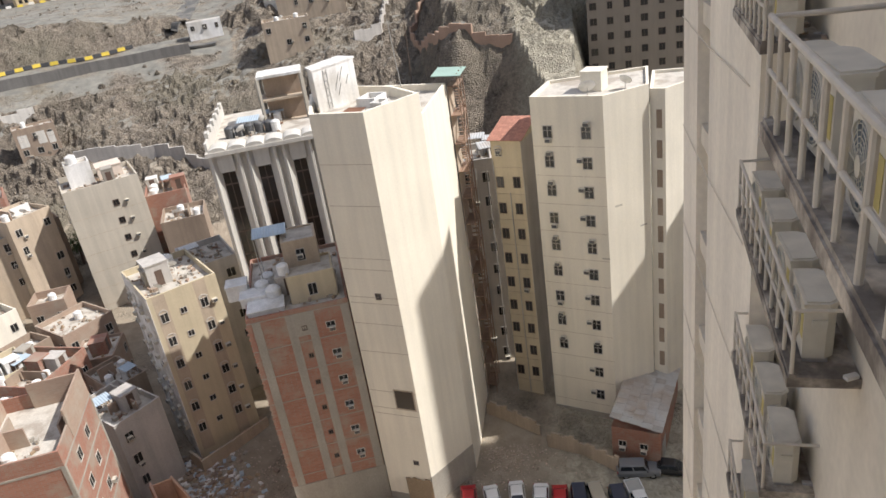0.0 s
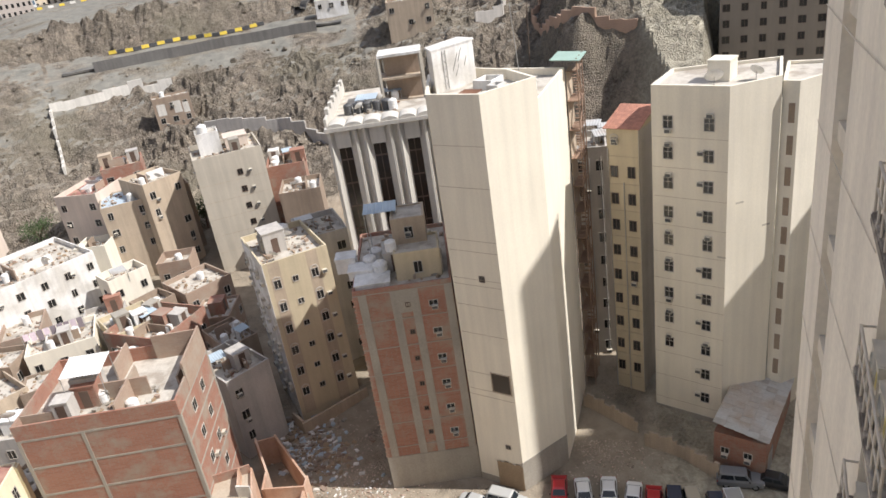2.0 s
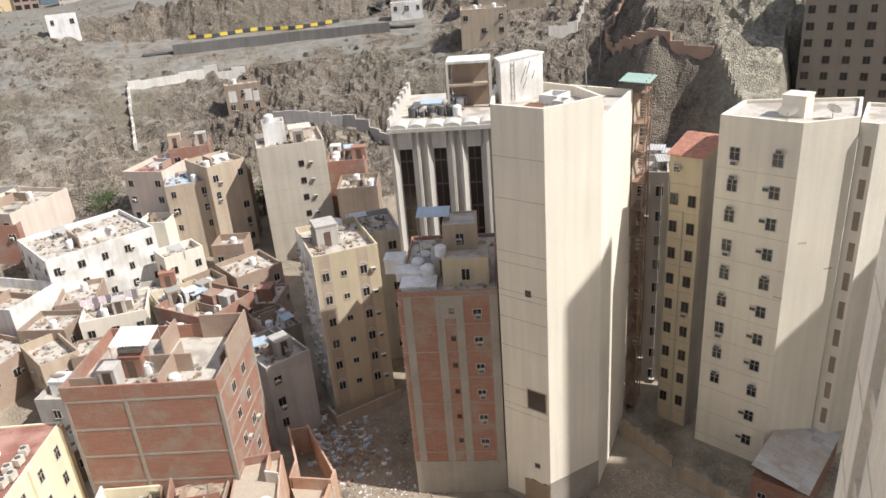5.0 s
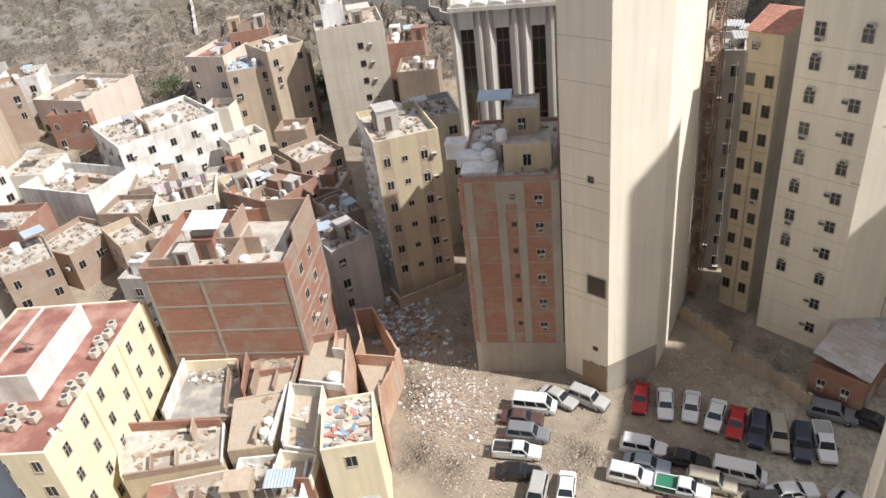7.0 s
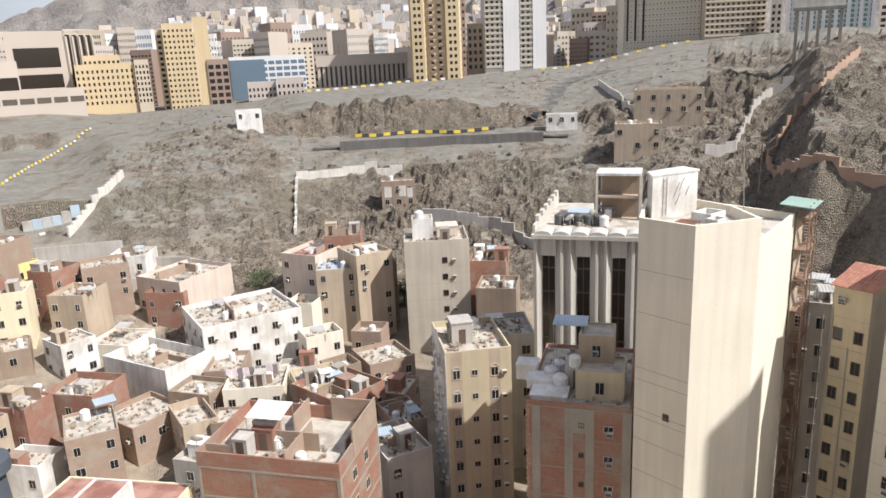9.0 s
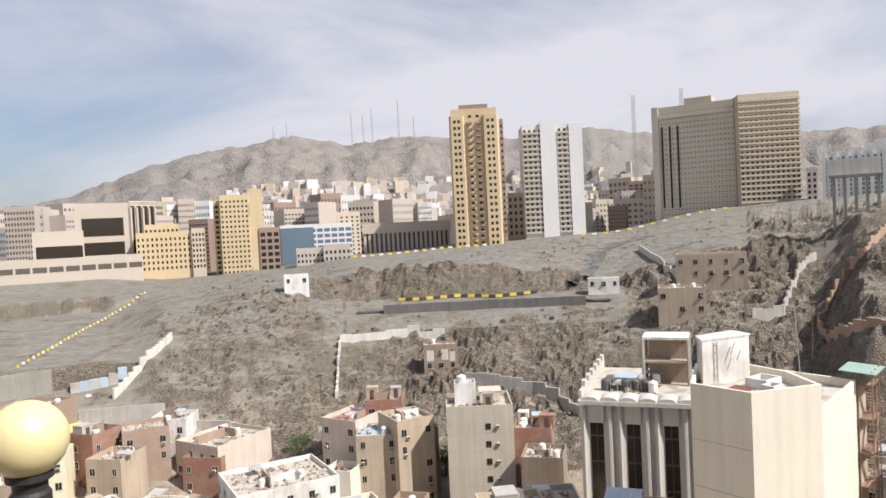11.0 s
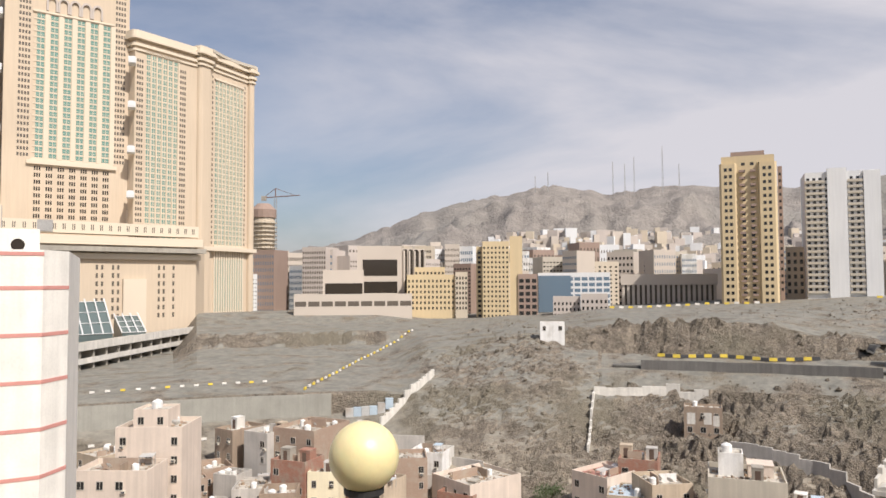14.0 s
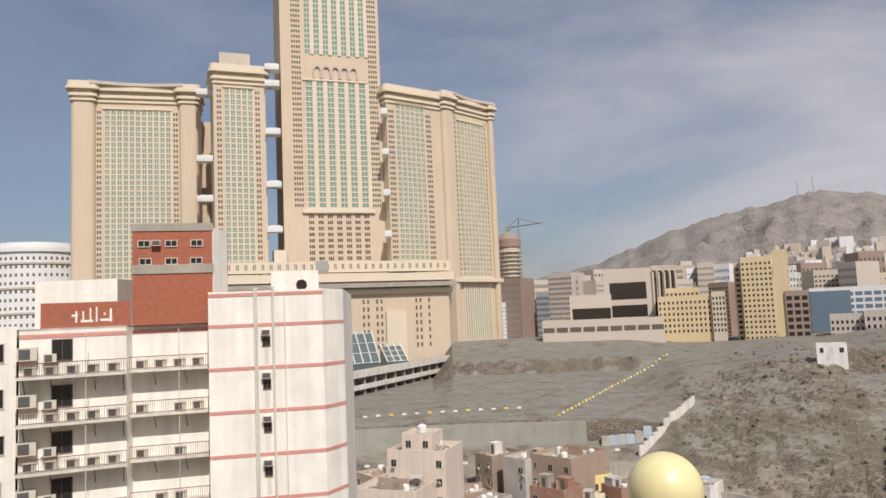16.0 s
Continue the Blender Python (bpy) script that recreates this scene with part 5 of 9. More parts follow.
town("long brown brick house with junk on its roof", -45.7, 110.0, 53, 18.0, 9, 8.6, BRICK_PALE, clutter=9, faces=(0,), gap=3.2, ac=0.6, parapet=0.7)
town("bright yellow five-storey house", -54.5, 143.8, 49.6, 10.8, 8, 24.2, material("strong_yellow_paint", (0.78, 0.65, 0.27), big=0.06, grain=0.05, streak=0.08, bump=0.15), clutter=3, faces=(0,), gap=2.6, missing=0.05)
town("narrow brown brick house with a sheet canopy", -45.2, 150.0, 36, 6.4, 10, 18.5, BROWN, clutter=3, faces=(0, 1))
town("cream house with a laundry roof", -11.8, 108.5, -8, 9.5, 8, 10.6, CREAM, clutter=5)
town("yellow house beside brick ruins", 0.0, 104.5, 10, 7.2, 8, 10.8, YELLOW, clutter=5)
town("half-built brick house with broken walls", 5.2, 97.0, 36, 9.5, 11, 10.6, BRICK, clutter=9, parapet=1.6)
town("white house with a cluttered roof", -2.0, 94.0, 20, 6.5, 7, 9.8, WHITE, clutter=6)
town("brown house with a curved sheet shelter", 32.4, 118.6, -24, 7.2, 8, 19.0, BROWN, clutter=4, faces=())
town("red brick house with white tanks", 33.8, 128.0, -22, 7.0, 8, 21.4, BRICK, clutter=5, faces=())
pb = town("pale pink five-storey house with arched windows", -77.6, 112.8, 10, 11.4, 10, 34.6, PINK, clutter=2, name="pink_house", gap=3.0)
house("roof_room", "pink roof room with a white tank", rect(-76.0, 115.5, 10, 6, 6), 37.6, PINK, faces=(0,), z0=34.6, floors=1, parapet=0.5, category="roof room")
tank(-73.0, 118.0, 38.0, 0.9, 1.2)
town("orange and cream house with a broken terrace", -79.0, 104.0, 8, 12.0, 8, 29.5, PINK, clutter=4)
town("brown house at the end of a lane", -77.6, 148.0, -26, 6.0, 9, 27.6, BROWN, clutter=2)
town("pale grey house with a plain side wall", -69.0, 144.2, -20, 6.5, 9, 28.0, GREY, clutter=3)
town("brick house with white roof rooms", -62.5, 144.0, -16, 10.5, 13, 29.0, BRICK_PALE, clutter=5)
town("brown and yellow house with a white sheet roof", -59.5, 136.0, -12, 8.0, 7, 24.4, BRICK, SHEET, clutter=3)
town("yellow house wall beside a brown one", -51.3, 134.5, 6, 6.0, 7, 22.6, YELLOW_BRIGHT, clutter=2)
town("brown house with plastered gable", -43.0, 138.0, -20, 7.0, 8, 20.5, TAN, clutter=3)
town("white rendered house with a sheet roof", -36.5, 157.0, -10, 8.0, 8, 22.0, WHITE, SHEET, clutter=3)
long_wall = thing("yard_wall", "long grey rendered yard wall at the hill's foot", "wall")
for h0, h1, r0, r1 in ((17.5, 11.8, 172, 168), (11.8, 7.2, 168, 160), (15.5, 7.6, 160, 154)):
    p, q = bearing(h0, r0), bearing(h1, r1)
    z = min(ground_height(*p), ground_height(*q))
    l = math.hypot(q[0] - p[0], q[1] - p[1])
    part("wall", Shape().box(0, 0, z - 1.5, l, 0.3, z + 3.8), long_wall, m=wall_pose(p, q, 0, 0), mat=GREY)

# more low houses fill the gaps between them
fill = random.Random(11)
KINDS = (("whitewashed low house with a cluttered roof", WHITE), ("brown brick low house with a cement roof", BRICK_PALE), ("tan rendered low house with a walled roof", TAN), ("cream low house with a flat roof", CREAM_PALE), ("red brick low house with roof tanks", BRICK), ("grey rendered low house with small windows", GREY), ("brown rendered low house with junk on its roof", BROWN), ("half-finished brick low house", BRICK_PALE))
made = 0
for _ in range(5000):
    h, r = fill.uniform(-14, 36), fill.uniform(72, 165)
    x, y = bearing(h, r)
    w, d = fill.uniform(5, 9), fill.uniform(5, 9)
    rad = math.hypot(w, d) / 2
    if x > 14 and y < 104 or x > 9 and y < 78 or x > 17 and y < 140:
        continue
    if h > 22 and r < 100 or h > 30 and r < 112 or h < 12 and r > 138:
        continue
    if 11 < h < 24 and 90 < r < 105:
        continue
    if abs(x + 5) < 16 and abs(y - 72) < 13 or abs(x + 24) < 12 and abs(y - 66) < 14:
        continue
    if any(math.hypot(x - a, y - b) < (rad + c) * 0.74 for a, b, c in TOWN):
        continue
    label, mat = fill.choice(KINDS)
    z = ground_height(x, y) + fill.choice((3.3, 5.0, 6.4, 6.6, 8.0)) * (1.0 if r > 90 else 0.9)
    if r < 90:
        z = ground_height(x, y) + fill.choice((3.3, 4.0))
    a = fill.choice((-25, 15, 20, 40, 60, -10))
    c, s = math.cos(radians(a)), math.sin(radians(a))
    town(label, x - (w * c - d * s) / 2, y - (w * s + d * c) / 2, a, w, d, z, mat, clutter=fill.choice((1, 2, 3)), parapet=fill.choice((0.5, 0.9, 1.3)), seed=made, gap=3.0, faces=(0, 3) if a > 0 else (0,), ac=0.25)
    made += 1
    if made >= 100:
        break

# junk on the yellow roof
junk = thing("roof_junk", "strewn coloured junk and boards on a roof", "junk")
COLORS = [material("junk_paint", c, each=0.2) for c in ((0.45, 0.20, 0.16), (0.22, 0.33, 0.45), (0.7, 0.68, 0.62), (0.5, 0.38, 0.26), (0.62, 0.6, 0.5), (0.3, 0.25, 0.2), (0.55, 0.5, 0.45))]
for i in range(70):
    u, v = fill.uniform(0.06, 0.94), fill.uniform(0.06, 0.94)
    p = Vector(trash[0]) + (Vector(trash[1]) - Vector(trash[0])) * u + (Vector(trash[3]) - Vector(trash[0])) * v
    k = fill.uniform(0.15, 0.55)
    part("scrap", Shape().box(-k, -k * 0.4, 0, k, k * 0.4, k * 0.35), junk, m=pose(p.x, p.y, 11.46 + 0.002 * i, 0, 0, fill.uniform(0, 180)), mat=fill.choice(COLORS))

# laundry
line = thing("laundry_line", "bright cloths drying on a roof line", "laundry")
for i in range(9):
    part("cloth", Shape().box(-0.4, -0.015, -1.1 - 0.3 * (i % 3), 0.4, 0.015, 0), line, m=wall_pose((-11.5, 112.5), (-3.0, 112.0), 0.6 + i * 0.92, 13.2), mat=LINEN)
part("cord", Shape().rod((-11.5, 112.5, 13.2), (-3.0, 112.0, 13.2), 0.02).rod((-11.5, 112.5, 10.6), (-11.5, 112.5, 13.3), 0.04).rod((-3.0, 112.0, 10.6), (-3.0, 112.0, 13.3), 0.04), line, mat=STEEL)


def tree(x, y, r, h, label="bushy green tree between houses"):
    """Tapered trunk, limbs and a ragged crown of small leaves."""
    g = ground_height(x, y)
    ob = thing("tree", label, "tree", (x, y, g), group="trees")
    tr = Shape().rod((0, 0, -0.3), (0.1, 0, h * 0.45), 0.28, 8, 0.18)
    leaves = Shape()
    tips = []
    q = random.Random(int(x * 3 + y))
    for i in range(9):
        a = i * 2.4
        tip = Vector((math.cos(a) * r * q.uniform(0.3, 0.7), math.sin(a) * r * q.uniform(0.3, 0.7), h * q.uniform(0.55, 0.95)))
        tr.rod((0.1, 0, h * 0.4), tip, 0.11, 6, 0.04)
        tips.append(tip)
    for i in range(1500):
        c = q.choice(tips)
        p = c + Vector((q.gauss(0, 1), q.gauss(0, 1), q.gauss(0, 0.7))) * r * 0.3
        m = Matrix.Translation(p) @ Euler((q.uniform(0, 6), q.uniform(0, 6), q.uniform(0, 6))).to_matrix().to_4x4()
        k = q.uniform(0.09, 0.2)
        leaves.add([m @ Vector(v) for v in ((-k, 0, 0), (0, -k * 0.5, 0.02), (k, 0, 0), (0, k * 0.5, 0.02))], [(0, 1, 2, 3)])
    part("trunk", tr, ob, mat=BARK)
    part("crown", leaves, ob, mat=LEAF, kind="stuff")


tx, ty = bearing(-9.3, 143)
tree(tx, ty, 2.4, 5.5)
tx, ty = bearing(2.2, 150)
tree(tx, ty, 3.0, 4.5, "low green tree beside a brick house")
tx, ty = bearing(-11.0, 150)
tree(tx, ty, 2.0, 4.5)


# ---- the car yard ----
TYRE = material("tyre_rubber", (0.02, 0.02, 0.02), rough=0.9, bump=0.0)
RIM = material("wheel_alloy", (0.45, 0.45, 0.45), rough=0.35, metal=0.8, bump=0.0)
CAR_GLASS = glass_material("car_glass", (0.02, 0.025, 0.03), 0.06)
LAMP_CLEAR = glass_material("headlamp", (0.7, 0.7, 0.68), 0.1)
LAMP_RED = glass_material("tail_lamp", (0.35, 0.02, 0.02), 0.2)
PLASTIC = material("black_trim", (0.03, 0.03, 0.03), rough=0.6, bump=0.0)


def paint(name, c):
    m = material(name, c, rough=0.32, metal=0.0, big=0.06, grain=0.02, bump=0.0)
    m.node_tree.nodes["Principled BSDF"].inputs["Coat Weight"].default_value = 0.4
    return m


PAINTS = {"white": paint("white_car_paint", (0.74, 0.74, 0.72)), "red": paint("red_car_paint", (0.42, 0.025, 0.03)), "silver": paint("silver_car_paint", (0.42, 0.42, 0.40)), "black": paint("black_car_paint", (0.02, 0.02, 0.022)), "navy": paint("navy_car_paint", (0.03, 0.04, 0.075)), "grey": paint("grey_car_paint", (0.20, 0.21, 0.22)), "beige": paint("beige_car_paint", (0.42, 0.38, 0.30)), "blue": paint("silver_blue_car_paint", (0.28, 0.33, 0.38)), "brown": paint("brown_car_paint", (0.10, 0.06, 0.055)), "green": paint("green_car_paint", (0.03, 0.17, 0.10))}
# kind: length, width, bonnet height, roof height, cabin foot (rear, front), cabin top (rear, front), wheel radius
CAR_KINDS = {"sedan": (4.7, 1.8, 0.92, 1.45, -1.75, 1.05, -1.05, 0.30, 0.32), "suv": (4.8, 1.88, 1.08, 1.80, -2.25, 1.15, -2.0, 0.55, 0.37), "van": (5.0, 1.85, 1.15, 2.05, -2.4, 2.0, -2.3, 1.25, 0.34), "pickup": (5.2, 1.8, 1.05, 1.72, -0.5, 1.35, -0.35, 0.65, 0.36)}
CAR_CACHE = {}


def car_meshes(kind):
    if kind in CAR_CACHE:
        return CAR_CACHE[kind]
    L, W, hb, hr, cr, cf, tr, tf, wr = CAR_KINDS[kind]
    body = Shape()
    secs = []
    for u, hw, zt in ((-0.5, 0.80, 0.78), (-0.48, 0.92, 0.9), (-0.40, 0.99, 0.98), (-0.15, 1.0, 1.0), (0.18, 1.0, 1.0), (0.30, 0.99, 0.96), (0.44, 0.93, 0.86), (0.49, 0.82, 0.76), (0.5, 0.72, 0.66)):
        x, w, zz = u * L, hw * W / 2, 0.30 + (hb - 0.30) * zt
        if kind == "van" and u < 0.3:
            zz = hb
        secs.append([(x, -w * 0.92, 0.26), (x, -w, 0.42), (x, -w, zz - 0.18), (x, -w * 0.9, zz), (x, w * 0.9, zz), (x, w, zz - 0.18), (x, w, 0.42), (x, w * 0.92, 0.26)])
    n = 8
    vs = [p for sec in secs for p in sec]
    fs = [(i * n + j, i * n + (j + 1) % n, (i + 1) * n + (j + 1) % n, (i + 1) * n + j)[::-1] for i in range(len(secs) - 1) for j in range(n)]
    fs += [tuple(range(n)), tuple(range(len(vs) - 1, len(vs) - n - 1, -1))]
    body.add(vs, fs)
    b, t = 0.46 * W, 0.38 * W
    if kind == "van":
        t = 0.43 * W
    base = [(cr, -b, hb - 0.05), (cf, -b, hb - 0.05), (cf, b, hb - 0.05), (cr, b, hb - 0.05)]
    mid = [(tr - 0.08, -t, hr - 0.1), (tf + 0.1, -t, hr - 0.1), (tf + 0.1, t, hr - 0.1), (tr - 0.08, t, hr - 0.1)]
    top = [(tr + 0.08, -t * 0.88, hr), (tf - 0.1, -t * 0.88, hr), (tf - 0.1, t * 0.88, hr), (tr + 0.08, t * 0.88, hr)]
    body.add(base + mid + top, [(k * 4 + j, k * 4 + (j + 1) % 4, k * 4 + 4 + (j + 1) % 4, k * 4 + 4 + j) for k in range(2) for j in range(4)] + [(8, 9, 10, 11)])
    if kind == "pickup":
        for y0, y1 in ((-W / 2 + 0.02, -W / 2 + 0.12), (W / 2 - 0.12, W / 2 - 0.02)):
            body.box(-L / 2 + 0.05, y0, hb - 0.06, -0.5, y1, hb + 0.22)
        body.box(-L / 2 + 0.03, -W / 2 + 0.05, hb - 0.06, -L / 2 + 0.12, W / 2 - 0.05, hb + 0.22)

    def pane(i, j, u0, u1, v0, v1):
        """A pane on a cabin side between foot and top, set a finger proud."""
        p0, p1, q0, q1 = Vector(base[i]), Vector(base[j]), Vector(mid[i]), Vector(mid[j])
        at = lambda u, v: (p0 + (p1 - p0) * u) * (1 - v) + (q0 + (q1 - q0) * u) * v
        nrm = (p1 - p0).cross(q0 - p0).normalized() * 0.012
        c = [at(u, v) + nrm for u, v in ((u0, v0), (u1, v0), (u1, v1), (u0, v1))]
        return Shape().add(c + [p - nrm * 2 for p in c], [(0, 1, 2, 3), (0, 4, 5, 1), (1, 5, 6, 2), (2, 6, 7, 3), (3, 7, 4, 0)])

    side = ((0.06, 0.48), (0.52, 0.93)) if kind != "van" else ((0.05, 0.35), (0.38, 0.66), (0.70, 0.95))
    panes = [("windscreen", pane(1, 2, 0.06, 0.94, 0.12, 0.95))]
    panes.append(("rear_window", pane(3, 0, 0.08, 0.92, 0.25, 0.92)))
    for u0, u1 in side:
        panes += [("side_window", pane(0, 1, u0, u1, 0.2, 0.92)), ("side_window", pane(2, 3, 1 - u1, 1 - u0, 0.2, 0.92))]
    panes = [(nm, sh.mesh(nm, CAR_GLASS)) for nm, sh in panes]
    ty = Shape()
    k = 16
    prof = ((wr * 0.62, 0.0), (wr, 0.02), (wr, 0.19), (wr * 0.62, 0.21))
    vs = [(r * math.cos(2 * math.pi * i / k), yy, r * math.sin(2 * math.pi * i / k)) for r, yy in prof for i in range(k)]
    ty.add(vs, [(a * k + i, a * k + (i + 1) % k, (a + 1) * k + (i + 1) % k, (a + 1) * k + i) for a in range(3) for i in range(k)])
    rm = Shape()
    vs = [(r * math.cos(2 * math.pi * i / k), yy, r * math.sin(2 * math.pi * i / k)) for r, yy in ((wr * 0.62, 0.03), (wr * 0.2, 0.0), (wr * 0.62, 0.18)) for i in range(k)]
    rm.add(vs, [(i, (i + 1) % k, k + (i + 1) % k, k + i) for i in range(k)] + [tuple(range(k, 2 * k)), tuple(range(2 * k, 3 * k))])
    lamp = Shape().box(-0.06, -0.2, -0.07, 0.05, 0.2, 0.07)
    CAR_CACHE[kind] = (body, panes, ty.mesh("tyre", TYRE), rm.mesh("rim", RIM), lamp.mesh("headlight", LAMP_CLEAR), lamp.mesh("tail_light", LAMP_RED), {})
    return CAR_CACHE[kind]


def car(kind, colour, x, y, heading, label, bed=None):
    L, W, hb, hr, cr, cf, tr, tf, wr = CAR_KINDS[kind]
    body, panes, ty, rm, hl, tl, bodies = car_meshes(kind)
    if colour not in bodies:
        bodies[colour] = body.mesh("body", PAINTS[colour])
    ob = thing("pickup_truck" if kind == "pickup" else "minivan" if kind == "van" else "car", label, "pickup" if kind == "pickup" else "van" if kind == "van" else "car", (x, y, ground_height(x, y)), heading, group="cars parked in the yard")
    part("body", bodies[colour], ob)
    for nm, me in panes:
        part(nm, me, ob)
    for sx in (-0.30 * L, 0.31 * L):
        for sy in (-1, 1):
            w = part("wheel", ty, ob, m=pose(sx, sy * W / 2 + (0.01 if sy < 0 else -0.01), wr) @ pose(0, 0, 0, 0, 0, 0 if sy < 0 else 180))
            part("rim", rm, w)
    for sy in (-1, 1):
        part("headlight", hl, ob, m=pose(L / 2 - 0.08, sy * W * 0.33, hb * 0.70))
        part("tail_light", tl, ob, m=pose(-L / 2 + 0.07, sy * W * 0.37, hb * 0.8))
        part("mirror", Shape().box(-0.06, -0.1, -0.07, 0.06, 0.1, 0.07), ob, m=pose(cf - 0.25, sy * (W / 2 + 0.06), hb + 0.06), mat=PLASTIC)
    part("bumper", Shape().box(L / 2 - 0.12, -W * 0.38, 0.3, L / 2 + 0.03, W * 0.38, 0.5), ob, mat=PLASTIC)
    if kind == "pickup":
        part("cargo_bed", Shape().box(-L / 2 + 0.12, -W / 2 + 0.12, hb - 0.05, -0.52, W / 2 - 0.12, hb + 0.02), ob, "dark load bed", mat=PAINTS[bed] if bed else PLASTIC)
        if bed == "green":
            part("side_board", Shape().box(-L / 2, -W / 2 - 0.012, hb - 0.4, -0.55, -W / 2 + 0.0, hb + 0.24), ob, "green painted side board", mat=PAINTS["green"])
        elif bed is None:
            part("rack", Shape().rod((-2.5, -0.8, hb), (-2.5, -0.8, hb + 0.95), 0.03).rod((-2.5, 0.8, hb), (-2.5, 0.8, hb + 0.95), 0.03).rod((-2.5, -0.8, hb + 0.95), (-2.5, 0.8, hb + 0.95), 0.03).rod((-0.6, -0.8, hb), (-0.6, -0.8, hb + 0.95), 0.03).rod((-0.6, 0.8, hb), (-0.6, 0.8, hb + 0.95), 0.03).rod((-2.5, 0.8, hb + 0.95), (-0.6, 0.8, hb + 0.95), 0.03).rod((-2.5, -0.8, hb + 0.95), (-0.6, -0.8, hb + 0.95), 0.03), ob, "steel load rack", mat=RUST)
    return ob


ROW = -127
car("sedan", "red", 36.0, 49.6, ROW - 3, "bright red sedan with a sunroof in the yard's shade")
car("sedan", "white", 37.8, 47.6, ROW + 2, "white sedan with a dark sunroof")
car("sedan", "white", 40.0, 46.0, ROW - 5, "white sedan parked in a row")
car("sedan", "white", 41.4, 43.8, ROW - 12, "white sedan parked slightly askew")
car("sedan", "red", 42.6, 42.0, ROW - 10, "dark red hatchback parked in a row")
car("suv", "navy", 43.8, 40.2, ROW - 8, "navy blue off-roader parked in shade")
car("suv", "beige", 45.2, 38.8, ROW, "beige off-roader with a roof rack")
car("suv", "navy", 46.4, 36.9, ROW - 4, "navy blue estate car parked in shade")
car("pickup", "white", 48.3, 35.9, ROW + 2, "white pickup parked at the row's end", "silver")
car("suv", "grey", 52.0, 38.6, -48, "dark grey off-roader beside the yard wall")
car("sedan", "black", 54.6, 36.0, -60, "dark sedan beside a brick shed")
car("van", "white", 25.0, 54.0, -36, "white passenger minibus in the sun")
car("sedan", "brown", 22.9, 52.9, -34, "dark brown sedan beside a minibus")
car("suv", "grey", 22.4, 50.6, -36, "grey pickup with a closed load cover")
car("pickup", "white", 20.3, 48.9, -33, "white pickup with a steel load rack")
car("sedan", "black", 19.2, 46.4, -31, "black sedan parked in full sun")
car("sedan", "silver", 28.0, 53.9, -62, "silver beige sedan by the tower's foot")
car("suv", "silver", 30.8, 52.2, -58, "silver estate car by the reed screen")
car("suv", "white", 32.2, 43.5, -42, "white off-roader at the shadow's edge")
car("sedan", "blue", 31.2, 41.5, -42, "silver blue sedan between white cars")
car("sedan", "black", 35.0, 40.3, -44, "black sedan with a papered windscreen")
car("suv", "white", 29.0, 40.9, -43, "white family van in the sun")
car("van", "white", 38.4, 36.5, -44, "white windowless delivery van")
car("suv", "beige", 35.4, 36.9, -44, "pale silver off-roader beside a delivery van")
car("pickup", "white", 32.5, 37.5, -42, "white pickup with a green load bed", "green")
car("sedan", "white", 41.3, 32.7, -20, "white sedan with a black sunroof")
car("suv", "black", 38.6, 32.6, -22, "black off-roader parked across")
car("sedan", "brown", 30.9, 35.6, -42, "dark brown sedan with rusty roof")
car("suv", "silver", 19.6, 43.1, -128, "silver off-roader facing the wall")
car("sedan", "white", 22.4, 42.2, -124, "white sedan with a sunroof facing out")
car("sedan", "white", 41.0, 29.6, -25, "white hatchback parked near the lane")
car("sedan", "silver", 45.0, 29.0, -70, "silver sedan parked near the lane")

yard_wall = thing("yard_wall", "broken rendered block wall behind the parked cars", "wall")
for (x0, y0), (x1, y1), h in (((47.7, 58.7), (49.5, 51.2), 2.3), ((48.8, 49.4), (50.4, 45.2), 2.2), ((50.4, 45.2), (50.7, 39.8), 2.0)):
    l = math.hypot(x1 - x0, y1 - y0)
    n = int(l / 0.5)
    for i in range(n):
        hh = h + 0.18 * math.sin(i * 1.7) + 0.12 * math.sin(i * 4.1) - (0.4 if i in (0, n - 1) else 0)
        part("wall_block", Shape().box(0, 0, -0.5, l / n - 0.012, 0.25, hh), yard_wall, m=wall_pose((x0, y0), (x1, y1), i * l / n, ground_height(x0 + (x1 - x0) * i / n, y0 + (y1 - y0) * i / n)), mat=TAN)

shed = thing("brick_shed", "low red brick shed with a patched sheet roof", "shed")
shed_poly = rect(54.2, 37.2, 24, 13.0, 5.4)
part("wall", Shape().prism(shed_poly, -0.3, 4.9), shed, mat=BRICK)
for i in range(14):
    for j in range(5):
        k = fill.uniform(-0.05, 0.05)
        part("roof_sheet", Shape().box(-0.52, -0.62, 0, 0.52, 0.62, 0.04), shed, m=pose(*shed_poly[0], 5.25 + 0.02 * ((i + j) % 3) + 0.12 * j, 5, 0, 24) @ pose(0.4 + i * 0.95, 0.35 + j * 1.15, 0, 0, 0, fill.uniform(-4, 4)), mat=SHEET if (i * 3 + j) % 4 else GREY)
for s in (1.2, 3.6):
    add_window(shed, shed_poly[3], shed_poly[0], s, 2.4, 0.8, 0.7, "plain", (0, -0.5))
part("gate", Shape().box(0.1, -0.05, -0.2, 2.2, 0.0, 2.6), shed, m=wall_pose(shed_poly[0], shed_poly[1], 1.0, 0), mat=STEEL)
rear_sheds = thing("lean_to", "dark lean-to of scrap sheets beside a tower", "shed")
part("wall", Shape().prism(rect(57.6, 43.2, 24, 6, 2.4), -0.3, 3.0), rear_sheds, mat=CONCRETE)
part("roof", Shape().prism(rect(57.4, 43.0, 24, 6.4, 2.2), 3.0, 3.15), rear_sheds, mat=SHEET)

# rubble, broken brick and litter on the open ground
chunk_meshes = []
